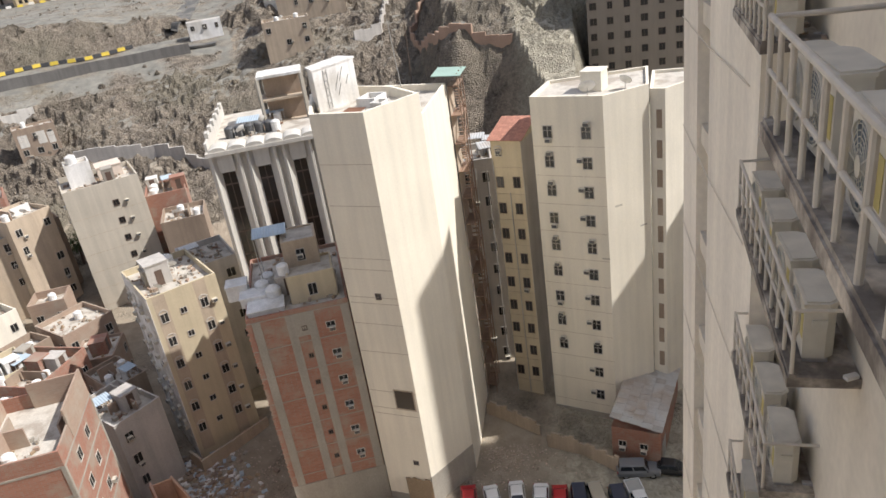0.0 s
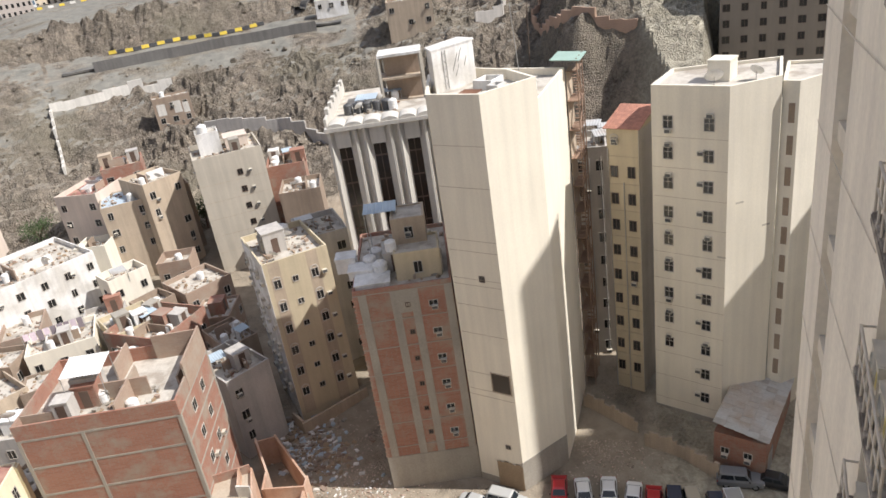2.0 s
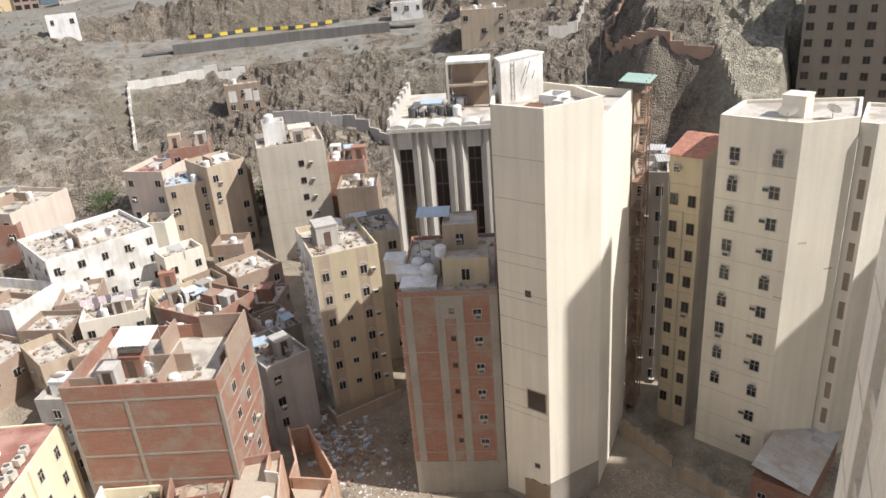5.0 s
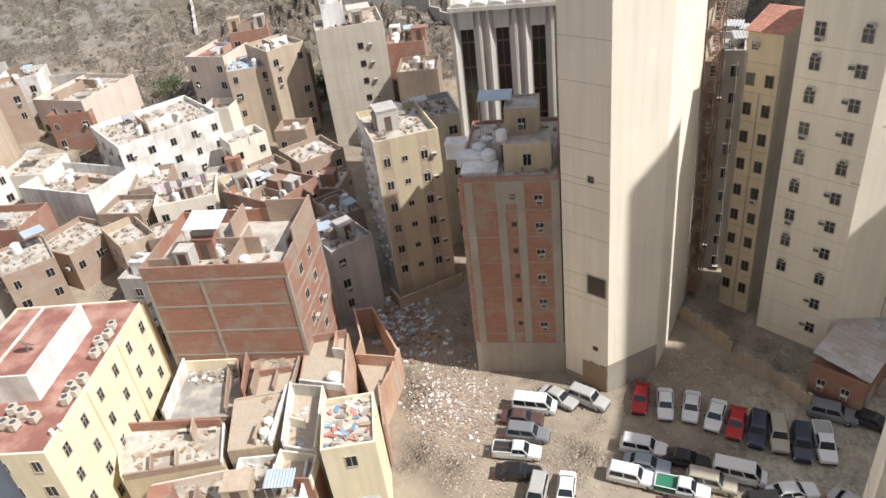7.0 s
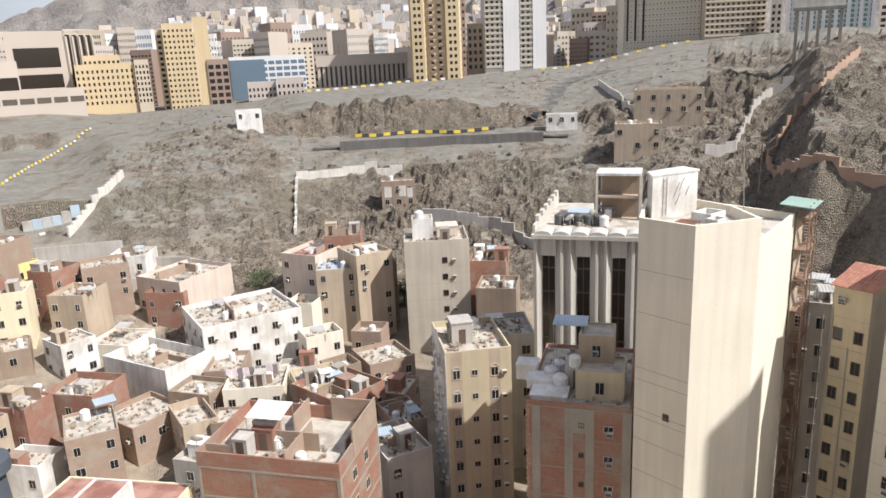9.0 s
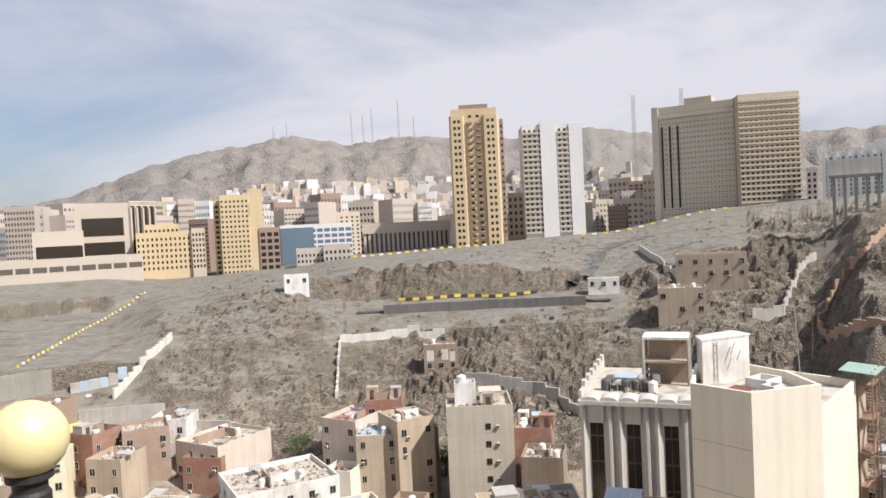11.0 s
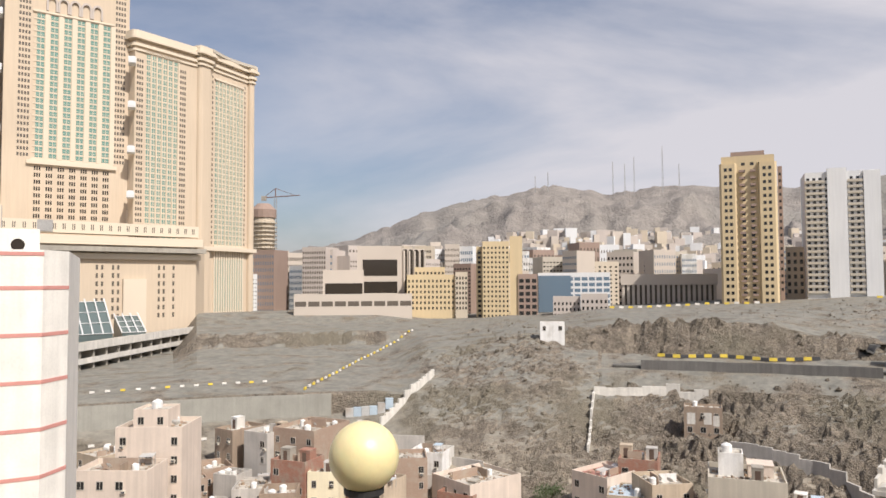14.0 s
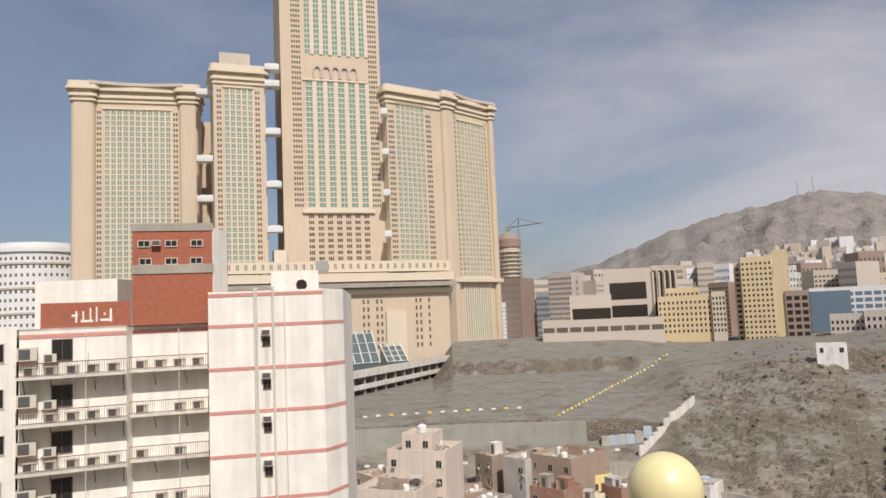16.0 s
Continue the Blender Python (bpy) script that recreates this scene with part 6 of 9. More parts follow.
for i in range(6):
    bm = bmesh.new()
    bmesh.ops.create_icosphere(bm, subdivisions=1, radius=0.5)
    for v in bm.verts:
        v.co *= fill.uniform(0.55, 1.15)
        v.co.z *= 0.6
    me = bpy.data.meshes.new("rubble_lump")
    bm.to_mesh(me)
    bm.free()
    me.materials.append(RUBBLE)
    chunk_meshes.append(me)
heap = thing("rubble_heap", "spread of broken brick and stone on the earth", "rubble")
for i in range(290):
    a, r = fill.uniform(0, 6.28), abs(fill.gauss(0, 1))
    cx, cy, k = fill.choice(((16.5, 57.0, 3.4), (16.5, 57.0, 3.4), (14.5, 52.5, 3.0), (19.5, 73.0, 3.5), (44.5, 53.0, 3.5), (13.5, 46.0, 3.5), (46.5, 47.5, 2.5)))
    x, y = cx + r * k * math.cos(a), cy + r * k * 1.1 * math.sin(a)
    if x < 12.2 or (x > 30 and x < 42 and y > 52):
        continue
    s = fill.uniform(0.10, 0.30)
    part("rubble_lump", fill.choice(chunk_meshes), heap, m=pose(x, y, ground_height(x, y) + s * 0.12, 0, 0, fill.uniform(0, 360)) @ Matrix.Scale(s, 4))
gravel = Shape()
for i in range(5200):
    cx, cy, kx, ky = fill.choice(((16.8, 57, 3.0, 3.0), (16, 52, 3, 7), (17, 48, 5, 9), (20, 72, 3, 4), (44.5, 52.5, 3.4, 3.0), (26, 45, 9, 8)))
    x, y = cx + fill.gauss(0, 1) * kx, cy + fill.gauss(0, 1) * ky
    if x < 11.5 or (30.5 < x and y > 52 and x < 42):
        continue
    s = fill.uniform(0.03, 0.11)
    a = fill.uniform(0, 3)
    gravel.box(-s, -s * 0.7, -0.02, s, s * 0.7, s * 0.9, pose(x, y, ground_height(x, y), 0, 0, math.degrees(a)))
tagged(new("gravel", gravel.mesh("gravel", material("loose_stone", (0.46, 0.37, 0.29), big=0.3, grain=0.3, size=1.5))), "loose stones and brick crumbs on the yard", "gravel", kind="stuff")

# loose rubbish and broken brick heaped between the houses and across the yard
trash_kind = random.Random(77)
for label, centre, spread, n, mats, big in (
        ("dark rubbish and broken blocks heaped in a lane", (17.0, 76.0), (4.0, 7.0), 800, (CONCRETE, BROWN, RUBBLE, SHEET_BLUE, WOOD, CHALK_SLAB), 0.42),
        ("broken brick rubble strewn over the yard", (17.0, 60.0), (5.0, 6.0), 1500, (RUBBLE, BRICK_PALE, CONCRETE, CHALK_SLAB), 0.2)):
    pile = Shape()
    for i in range(n):
        x, y = trash_kind.gauss(centre[0], spread[0] * 0.5), trash_kind.gauss(centre[1], spread[1] * 0.5)
        k = big * trash_kind.uniform(0.25, 1.0)
        pile.slot = trash_kind.randrange(len(mats))
        pile.box(-k, -k * 0.6, -0.05, k, k * 0.6, k * trash_kind.uniform(0.3, 0.9), pose(x, y, ground_height(x, y), trash_kind.uniform(-20, 20), trash_kind.uniform(-20, 20), trash_kind.uniform(0, 180)))
    tagged(new("rubble", pile.mesh("rubble", *mats)), label, "rubble", kind="stuff")


# ---- on the hillside: retaining walls, road, barriers, ruins ----
CHALK = material("chalky_wall_paint", (0.62, 0.59, 0.53), big=0.14, grain=0.1, streak=0.15, bump=0.3)
BLOCK_RED = material("red_block_wall", (0.42, 0.29, 0.21), big=0.14, grain=0.12, bump=0.3)


def slope_wall(name, label, points, height, mat, thick=0.5, seg=3.0, category="wall", drop=1.6):
    """A wall that steps along the hillside through the given plan points, panel by panel."""
    ob = thing(name, label, category)
    for (x0, y0), (x1, y1) in zip(points, points[1:]):
        l = math.hypot(x1 - x0, y1 - y0)
        n = max(1, round(l / seg))
        for i in range(n):
            zs = [ground_height(x0 + (x1 - x0) * u, y0 + (y1 - y0) * u) for u in (i / n, (i + 0.5) / n, (i + 1) / n)]
            part("wall_panel", Shape().box(0.0, -thick / 2, min(zs) - drop, l / n - 0.01, thick / 2, sum(zs) / 3 + height), ob, m=wall_pose((x0, y0), (x1, y1), i * l / n, 0), mat=mat)
    return ob


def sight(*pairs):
    return [tuple(sightline_hit(h, d)[:2]) for h, d in pairs]


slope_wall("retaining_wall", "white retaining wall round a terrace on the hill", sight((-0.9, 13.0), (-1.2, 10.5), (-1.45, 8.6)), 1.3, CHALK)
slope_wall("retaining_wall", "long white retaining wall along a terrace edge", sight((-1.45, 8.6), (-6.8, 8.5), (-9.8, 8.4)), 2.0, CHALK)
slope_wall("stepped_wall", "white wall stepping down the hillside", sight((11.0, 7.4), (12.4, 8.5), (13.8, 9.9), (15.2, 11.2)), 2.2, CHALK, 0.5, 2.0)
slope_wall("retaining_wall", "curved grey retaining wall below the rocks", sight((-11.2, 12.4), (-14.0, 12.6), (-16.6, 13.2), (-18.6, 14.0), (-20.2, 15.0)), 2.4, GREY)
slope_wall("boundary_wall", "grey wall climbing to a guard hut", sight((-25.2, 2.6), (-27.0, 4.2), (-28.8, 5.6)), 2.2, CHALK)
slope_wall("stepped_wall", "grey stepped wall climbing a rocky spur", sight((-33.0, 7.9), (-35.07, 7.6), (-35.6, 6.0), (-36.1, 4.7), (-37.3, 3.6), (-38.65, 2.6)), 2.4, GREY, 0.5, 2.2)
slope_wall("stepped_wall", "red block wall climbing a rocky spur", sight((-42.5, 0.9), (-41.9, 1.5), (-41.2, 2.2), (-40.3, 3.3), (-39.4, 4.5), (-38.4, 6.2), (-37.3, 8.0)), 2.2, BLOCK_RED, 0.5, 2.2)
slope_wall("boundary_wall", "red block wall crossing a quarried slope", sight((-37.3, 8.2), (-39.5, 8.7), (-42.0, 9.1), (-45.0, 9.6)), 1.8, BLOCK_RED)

# the hill road with its wall of dark panels and painted barrier blocks
ROAD = material("worn_asphalt", (0.10, 0.098, 0.092), big=0.2, grain=0.15, size=0.3, bump=0.3, tint=(0.16, 0.15, 0.13))
road_pts = [bearing(h, 213.5 + 2.0 * math.sin(h * 0.3)) for h in np.arange(-3, -23.1, -1.0)]
curve_pts = [tuple(sightline_hit(h, d, 200)[:2]) for h, d in ((-19.6, 4.9), (-20.4, 4.4), (-21.2, 3.8), (-21.8, 3.2), (-22.0, 2.7), (-22.6, 2.3), (-24.0, 1.9), (-26.0, 1.5))]
def finer(pts, n=8):
    return [(x0 + (x1 - x0) * k / n, y0 + (y1 - y0) * k / n) for (x0, y0), (x1, y1) in zip(pts, pts[1:]) for k in range(n)] + [pts[-1]]


road_pts, curve_pts = finer(road_pts, 2), finer(curve_pts, 6)
rs = Shape()
for (x0, y0), (x1, y1) in list(zip(road_pts, road_pts[1:])) + list(zip(curve_pts, curve_pts[1:])):
    z0, z1 = ground_height(x0, y0) + 0.12, ground_height(x1, y1) + 0.12
    e = Vector((x1 - x0, y1 - y0, 0)).normalized()
    f = Vector((-e.y, e.x, 0)) * 3.6
    a, b = Vector((x0, y0, max(z0, 0))), Vector((x1, y1, z1))
    rs.add([a - f, b - f, b + f, a + f, a - f - Vector((0, 0, 0.5)), b - f - Vector((0, 0, 0.5)), b + f - Vector((0, 0, 0.5)), a + f - Vector((0, 0, 0.5))], [(0, 1, 2, 3), (4, 5, 1, 0), (7, 6, 5, 4), (3, 2, 6, 7)])
tagged(new("hill_road", rs.mesh("hill_road", ROAD)), "worn grey asphalt road along the hill", "road", kind="structure")
slope_wall("road_fence", "dark grey panel fence along the hill road", [bearing(h, 207.0) for h in np.arange(-5, -21.4, -1.0)], 2.6, material("grey_fence_sheet", (0.15, 0.142, 0.13), rough=0.6, big=0.12, streak=0.2), 0.15, 3.6, "fence")
Y_PAINT, K_PAINT = material("yellow_kerb_paint", (0.62, 0.46, 0.06), big=0.15), material("black_kerb_paint", (0.05, 0.05, 0.05), big=0.15)
block = Shape().add([(-1.0, -0.3, 0), (1.0, -0.3, 0), (1.0, 0.3, 0), (-1.0, 0.3, 0), (-0.95, -0.12, 0.9), (0.95, -0.12, 0.9), (0.95, 0.12, 0.9), (-0.95, 0.12, 0.9)], [(3, 2, 1, 0), (4, 5, 6, 7), (0, 1, 5, 4), (1, 2, 6, 5), (2, 3, 7, 6), (3, 0, 4, 7)])
BARRIERS = (block.mesh("barrier_block", Y_PAINT), block.mesh("barrier_block", K_PAINT), block.mesh("barrier_block", CHALK))


def barrier_row(points, gap, mats=(0, 1), label="yellow painted concrete road barrier block", size=1.0):
    i, carry = 0, 0.0
    for (x0, y0), (x1, y1) in zip(points, points[1:]):
        l = math.hypot(x1 - x0, y1 - y0)
        a = math.degrees(math.atan2(y1 - y0, x1 - x0))
        s = carry
        while s < l:
            x, y = x0 + (x1 - x0) * s / l, y0 + (y1 - y0) * s / l
            ob = tagged(new("barrier_block", BARRIERS[mats[i % len(mats)]]), label if mats[i % len(mats)] == 0 else "black painted concrete road barrier block" if mats[i % len(mats)] == 1 else "pale concrete road barrier block", "barrier", group="road barrier blocks")
            ob.matrix_basis = pose(x, y, ground_height(x, y) + 0.15, 0, 0, a) @ Matrix.Scale(size, 4)
            i += 1
            s += gap
        carry = s - l


barrier_row([bearing(h, 220.0 + 1.0 * math.sin(h)) for h in np.arange(-6.5, -18, -1.5)], 2.15)
barrier_row([bearing(h, r) for h, r in ((21, 196), (18.4, 222), (16.6, 245), (14.7, 268), (12.5, 290))], 3.2, (0, 2), size=0.75)
barrier_row([bearing(h, r) for h, r in ((36, 181), (30, 180), (24, 181), (19, 183), (16, 186))], 3.4, (2, 2, 0), size=0.65)
barrier_row([bearing(h, r) for h, r in ((36, 205), (30, 206), (24, 208))], 3.6, (2, 2, 0), size=0.6)
barrier_row([bearing(h, r) for h, r in ((-3, 330), (-10, 333), (-14, 335))], 4.0, (0, 2))
barrier_row([bearing(h, r) for h, r in ((-21, 345), (-26, 352), (-32, 360))], 5.5, (0, 2))
slope_wall("retaining_wall", "long pale concrete retaining wall below the levelled site", [bearing(h, 189.5) for h in np.arange(37, 18.9, -1.0)], 5.6, material("shuttered_concrete", (0.31, 0.30, 0.26), big=0.14, grain=0.1, streak=0.08, bump=0.3), 0.6, 4.0, drop=1.0)
tents = thing("container_row", "row of blue and white site containers", "containers")
for i in range(6):
    x, y = bearing(17.6 - i * 0.62, 189 + 0.3 * i)
    part("container", Shape().box(-1.0, -0.9, -0.8, 1.0, 0.9, 1.9), tents, m=pose(x, y, ground_height(x, y), 0, 0, 17), mat=SHEET_BLUE if i % 2 else SHEET)


# foot, width and roof line follow sight lines from the camera
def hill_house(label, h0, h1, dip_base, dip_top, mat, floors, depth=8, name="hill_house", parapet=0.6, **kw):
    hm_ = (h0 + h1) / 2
    p = sightline_hit(hm_, dip_base)
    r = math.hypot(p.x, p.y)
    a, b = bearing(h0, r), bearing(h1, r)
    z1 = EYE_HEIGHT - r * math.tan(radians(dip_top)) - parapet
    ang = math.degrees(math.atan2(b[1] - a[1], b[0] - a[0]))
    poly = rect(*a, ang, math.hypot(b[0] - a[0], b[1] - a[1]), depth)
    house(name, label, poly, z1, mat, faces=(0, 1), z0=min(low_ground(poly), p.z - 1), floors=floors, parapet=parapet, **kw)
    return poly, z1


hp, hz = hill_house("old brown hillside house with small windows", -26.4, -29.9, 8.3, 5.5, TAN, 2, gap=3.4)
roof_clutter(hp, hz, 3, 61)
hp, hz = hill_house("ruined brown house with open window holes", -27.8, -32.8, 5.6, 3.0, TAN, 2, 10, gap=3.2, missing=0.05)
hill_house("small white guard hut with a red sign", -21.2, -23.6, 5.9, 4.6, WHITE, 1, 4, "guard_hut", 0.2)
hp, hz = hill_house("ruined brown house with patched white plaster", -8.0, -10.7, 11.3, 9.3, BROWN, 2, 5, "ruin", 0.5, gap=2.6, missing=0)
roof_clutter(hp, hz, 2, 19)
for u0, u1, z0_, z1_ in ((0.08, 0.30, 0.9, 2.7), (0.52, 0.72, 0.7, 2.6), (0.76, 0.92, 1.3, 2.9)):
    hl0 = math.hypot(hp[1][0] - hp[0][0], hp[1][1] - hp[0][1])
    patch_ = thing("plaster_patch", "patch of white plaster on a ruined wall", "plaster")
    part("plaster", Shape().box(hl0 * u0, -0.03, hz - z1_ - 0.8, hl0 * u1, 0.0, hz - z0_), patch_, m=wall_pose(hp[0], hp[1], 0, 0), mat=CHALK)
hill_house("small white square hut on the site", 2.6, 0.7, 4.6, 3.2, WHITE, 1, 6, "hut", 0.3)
gb_r = 164.0
gb_a, gb_b = bearing(-50.7, gb_r), bearing(-59.0, gb_r)
house("apartment_block", "grey-brown rendered apartment block on the slope", rect(*gb_a, math.degrees(math.atan2(gb_b[1] - gb_a[1], gb_b[0] - gb_a[0])), math.hypot(gb_b[0] - gb_a[0], gb_b[1] - gb_a[1]), 16), 48.6, material("grey_brown_render", (0.25, 0.215, 0.175), big=0.08, grain=0.06, streak=0.08), faces=(0,), z0=14.0, floors=10, gap=3.2, h=1.4, w=1.2, style="dark", parapet=0.8, missing=0, ac=0.0, category="apartment building")

pole = thing("utility_pole", "tall thin wooden pole on the slope", "pole")
p = sightline_hit(-36.8, 11.5)
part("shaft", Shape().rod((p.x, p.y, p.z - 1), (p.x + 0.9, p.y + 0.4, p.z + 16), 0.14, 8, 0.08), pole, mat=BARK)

stand = thing("billboard_stand", "large pale board on tall concrete legs", "billboard")
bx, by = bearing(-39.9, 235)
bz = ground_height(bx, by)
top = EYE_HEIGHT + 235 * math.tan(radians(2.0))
for i in range(5):
    for yy in (-1.5, 1.5):
        part("leg", Shape().box(-0.4, yy - 0.4, bz - 6, 0.4, yy + 0.4, top), stand, m=pose(bx, by, 0, 0, 0, -40) @ pose(-5.5 + i * 2.75, 0, 0), mat=CONCRETE)
part("beam", Shape().box(-6.6, -2.2, top, 6.6, 2.2, top + 0.8), stand, m=pose(bx, by, 0, 0, 0, -40), mat=CONCRETE)
for i in range(6):
    part("board_panel", Shape().box(-6.3 + i * 2.1, -0.2, top + 0.8, -4.22 + i * 2.1, 0.2, top + 5.4), stand, m=pose(bx, by, 0, 0, 0, -40), mat=CHALK)

# boulders and broken stone
boulder_meshes = []
for i in range(5):
    bm = bmesh.new()
    bmesh.ops.create_icosphere(bm, subdivisions=1, radius=1)
    for v in bm.verts:
        v.co *= 1 + 0.5 * noise.noise(v.co * 1.3 + Vector((i * 7, 0, 0))) + 0.22 * noise.noise(v.co * 3.1)
    me = bpy.data.meshes.new("boulder")
    bm.to_mesh(me)
    bm.free()
    boulder_meshes.append(me)
stones = Shape()
for i in range(2200):
    h, r = fill.uniform(-34, 12), fill.uniform(146, 232)
    if i % 4 == 0:
        h, r = fill.gauss(-20, 5), fill.gauss(285, 22)
    if i % 4 == 1 and i % 8 == 1:
        h, r = fill.gauss(4, 2.5), fill.gauss(275, 18)
    x, y = bearing(h, r)
    z = ground_height(x, y)
    if 205 < r < 221 and h < 0:
        continue
    me = boulder_meshes[i % 5]
    s = min(1.0, 0.15 + fill.expovariate(5.0)) * (0.6 if r > 240 else 1.0)
    m = pose(x, y, z, fill.uniform(0, 360), fill.uniform(0, 360), 0) @ Matrix.Scale(s, 4)
    stones.add([m @ v.co for v in me.vertices], [tuple(q.vertices) for q in me.polygons])
tagged(new("boulders", stones.mesh("boulders", GROUND)), "dark broken boulders on the rocky slope", "rocks", kind="stuff")


# ---- the city beyond ----
C_GOLD = material("golden_cladding", (0.58, 0.46, 0.28), big=0.06, grain=0.04, streak=0.05, bump=0.0, size=0.05)
C_WHITE = material("white_cladding", (0.68, 0.68, 0.67), big=0.05, grain=0.03, streak=0.05, bump=0.0, size=0.05)
C_STONE = material("grey_stone_cladding", (0.49, 0.44, 0.36), big=0.07, grain=0.04, streak=0.06, bump=0.0, size=0.05)
C_SAND = material("sand_stone_cladding", (0.54, 0.465, 0.36), big=0.07, grain=0.04, streak=0.05, bump=0.0, size=0.05)
C_ROSE = material("rose_stone_cladding", (0.50, 0.44, 0.39), big=0.07, grain=0.04, streak=0.05, bump=0.0, size=0.05)
C_BROWN = material("brown_cladding", (0.31, 0.225, 0.18), big=0.08, grain=0.05, streak=0.05, bump=0.0, size=0.05)
C_MARBLE = material("pale_marble_cladding", (0.52, 0.455, 0.385), big=0.06, grain=0.03, bump=0.0, size=0.05)

# glass of far windows, lightened because haze mutes their contrast
GLASS_PALE = glass_material("hazed_bronze_glass", (0.13, 0.11, 0.09), 0.15)


def city_block(name, label, h0, h1, reach, e_top, mat, rows=0, cols=0, depth=24, skew=0.0, glass=None, win=(0.5, 0.55), e_base=None, group="", balconies=False, side_cols=0, cap=True, single=False):
    """A city building between two headings at a distance, its front turned by skew; rows and cols of windows with frames."""
    a, b = bearing(h0, reach), bearing(h1, reach * (1 + skew))
    w = math.hypot(b[0] - a[0], b[1] - a[1])
    ang = math.degrees(math.atan2(b[1] - a[1], b[0] - a[0]))
    poly = rect(*a, ang, w, depth)
    base = 30.0
    z0 = min(ground_height(*p) for p in poly[:2]) if e_base is None else EYE_HEIGHT + reach * math.tan(radians(e_base))
    z1 = EYE_HEIGHT + reach * math.tan(radians(e_top))
    ob = thing(name, label, "building", group=group)
    part("wall", Shape().prism(poly, min(base, z0 - 6), z1), ob, mat=mat)
    if cap:
        roof_with_parapet(ob, poly, z1, mat, ROOF_DUST, 1.2, 0.5)
    glass = glass or GLASS_DARK

    def grid(p, q, length, n):
        cw, rh = length / n, (z1 - z0 - 1.5) / rows
        pane = Shape().box(-cw * win[0] / 2, -0.04, 0, cw * win[0] / 2, 0.0, rh * win[1])
        if single and n * rows <= 300:
            pm = pane.mesh("window", glass)
            for i in range(n):
                for j in range(rows):
                    m = wall_pose(p, q, cw * (i + 0.5), z0 + 0.8 + rh * (j + 0.25))
                    part("window", pm, ob, m=m)
        else:
            s = Shape()
            for i in range(n):
                for j in range(rows):
                    m = wall_pose(p, q, cw * (i + 0.5), z0 + 0.8 + rh * (j + 0.25))
                    s.box(-cw * win[0] / 2, -0.05, 0, cw * win[0] / 2, 0.0, rh * win[1], m)
            part("window_grid" if n * rows > 1 else "glass_front", s, ob, mat=glass, kind="stuff" if n * rows > 1 else "")

    if rows and cols:
        grid(poly[0], poly[1], w, cols)
    if rows and side_cols:
        grid(poly[1], poly[2], depth, side_cols)
        grid(poly[3], poly[0], depth, side_cols)
    return ob, poly, z0, z1


def fins(ob, poly, z0, z1, n, mat, out=0.8, wide=0.5, name="fin"):
    l = math.hypot(poly[1][0] - poly[0][0], poly[1][1] - poly[0][1])
    me = Shape().box(-wide / 2, -out, z0, wide / 2, 0.0, z1).mesh(name, mat)
    for i in range(n):
        part(name, me, ob, m=wall_pose(poly[0], poly[1], wide / 2 + (l - wide) * i / (n - 1), 0))


def bands(ob, poly, z0, z1, n, mat, out=0.5, tall=0.9, name="band"):
    l = math.hypot(poly[1][0] - poly[0][0], poly[1][1] - poly[0][1])
    me = Shape().box(-0.1, -out, 0, l + 0.1, 0.0, tall).mesh(name, mat)
    for i in range(n):
        part(name, me, ob, m=wall_pose(poly[0], poly[1], 0, z0 + (z1 - z0) * i / n))


# golden tower
gt, gp, gz0, gz1 = city_block("tower", "tall golden apartment tower with chamfered window bays", -11.1, -14.7, 340, 8.9, C_GOLD, 20, 6, 24, 0.0, None, (0.42, 0.4), -1.8, side_cols=4)
gl = math.hypot(gp[1][0] - gp[0][0], gp[1][1] - gp[0][1])
for u0, u1 in ((-0.9, gl * 0.30), (gl * 0.68, gl + 0.9)):
    part("bay", Shape().prism([(u0, 0.2), (u0 + 0.9, -1.6), (u1 - 0.9, -1.6), (u1, 0.2)], gz0 - 6, gz1 - 2), gt, m=wall_pose(gp[0], gp[1], 0, 0), mat=C_GOLD)
    pm = Shape().box(-0.6, -0.05, 0, 0.6, 0.0, 1.4).mesh("window", GLASS_DARK)
    for j in range(20):
        for k in (0.32, 0.68):
            part("window", pm, gt, m=wall_pose(gp[0], gp[1], 0, 0) @ pose(u0 + 0.9 + (u1 - u0 - 1.8) * k, -1.6, gz0 + 1.5 + j * (gz1 - gz0 - 4) / 20))
for j in range(20):
    zb = gz0 + 1.2 + j * (gz1 - gz0 - 4) / 20
    part("balcony", Shape().box(gl * 0.34, -1.3, zb - 0.3, gl * 0.44, 0, zb + 0.7), gt, m=wall_pose(gp[0], gp[1], 0, 0), mat=C_BROWN)
    part("balcony", Shape().box(gl * 0.55, -1.3, zb - 0.3, gl * 0.65, 0, zb + 0.7), gt, m=wall_pose(gp[0], gp[1], 0, 0), mat=C_BROWN)
part("crown", Shape().box(gl * 0.18, 2, gz1, gl * 0.82, 16, gz1 + 3.4), gt, m=wall_pose(gp[0], gp[1], 0, 0), mat=C_BROWN)
city_block("tower", "slim brown rear tower with balconies", -14.9, -15.2, 356, 8.0, C_BROWN, 18, 1, 14, 0, None, (0.5, 0.4), -1.0)
city_block("small_block", "small tan block between towers", -15.3, -16.5, 372, 2.2, C_SAND, 6, 3, 14, e_base=-1.2)

# white twin tower with balcony strips
wt, wp, wz0, wz1 = city_block("tower", "white tower with stacked balcony strips", -16.65, -21.25, 360, 7.4, C_WHITE, 20, 12, 22, 0.01, GLASS_DARK, (0.5, 0.5), -1.0)
wl_ = math.hypot(wp[1][0] - wp[0][0], wp[1][1] - wp[0][1])
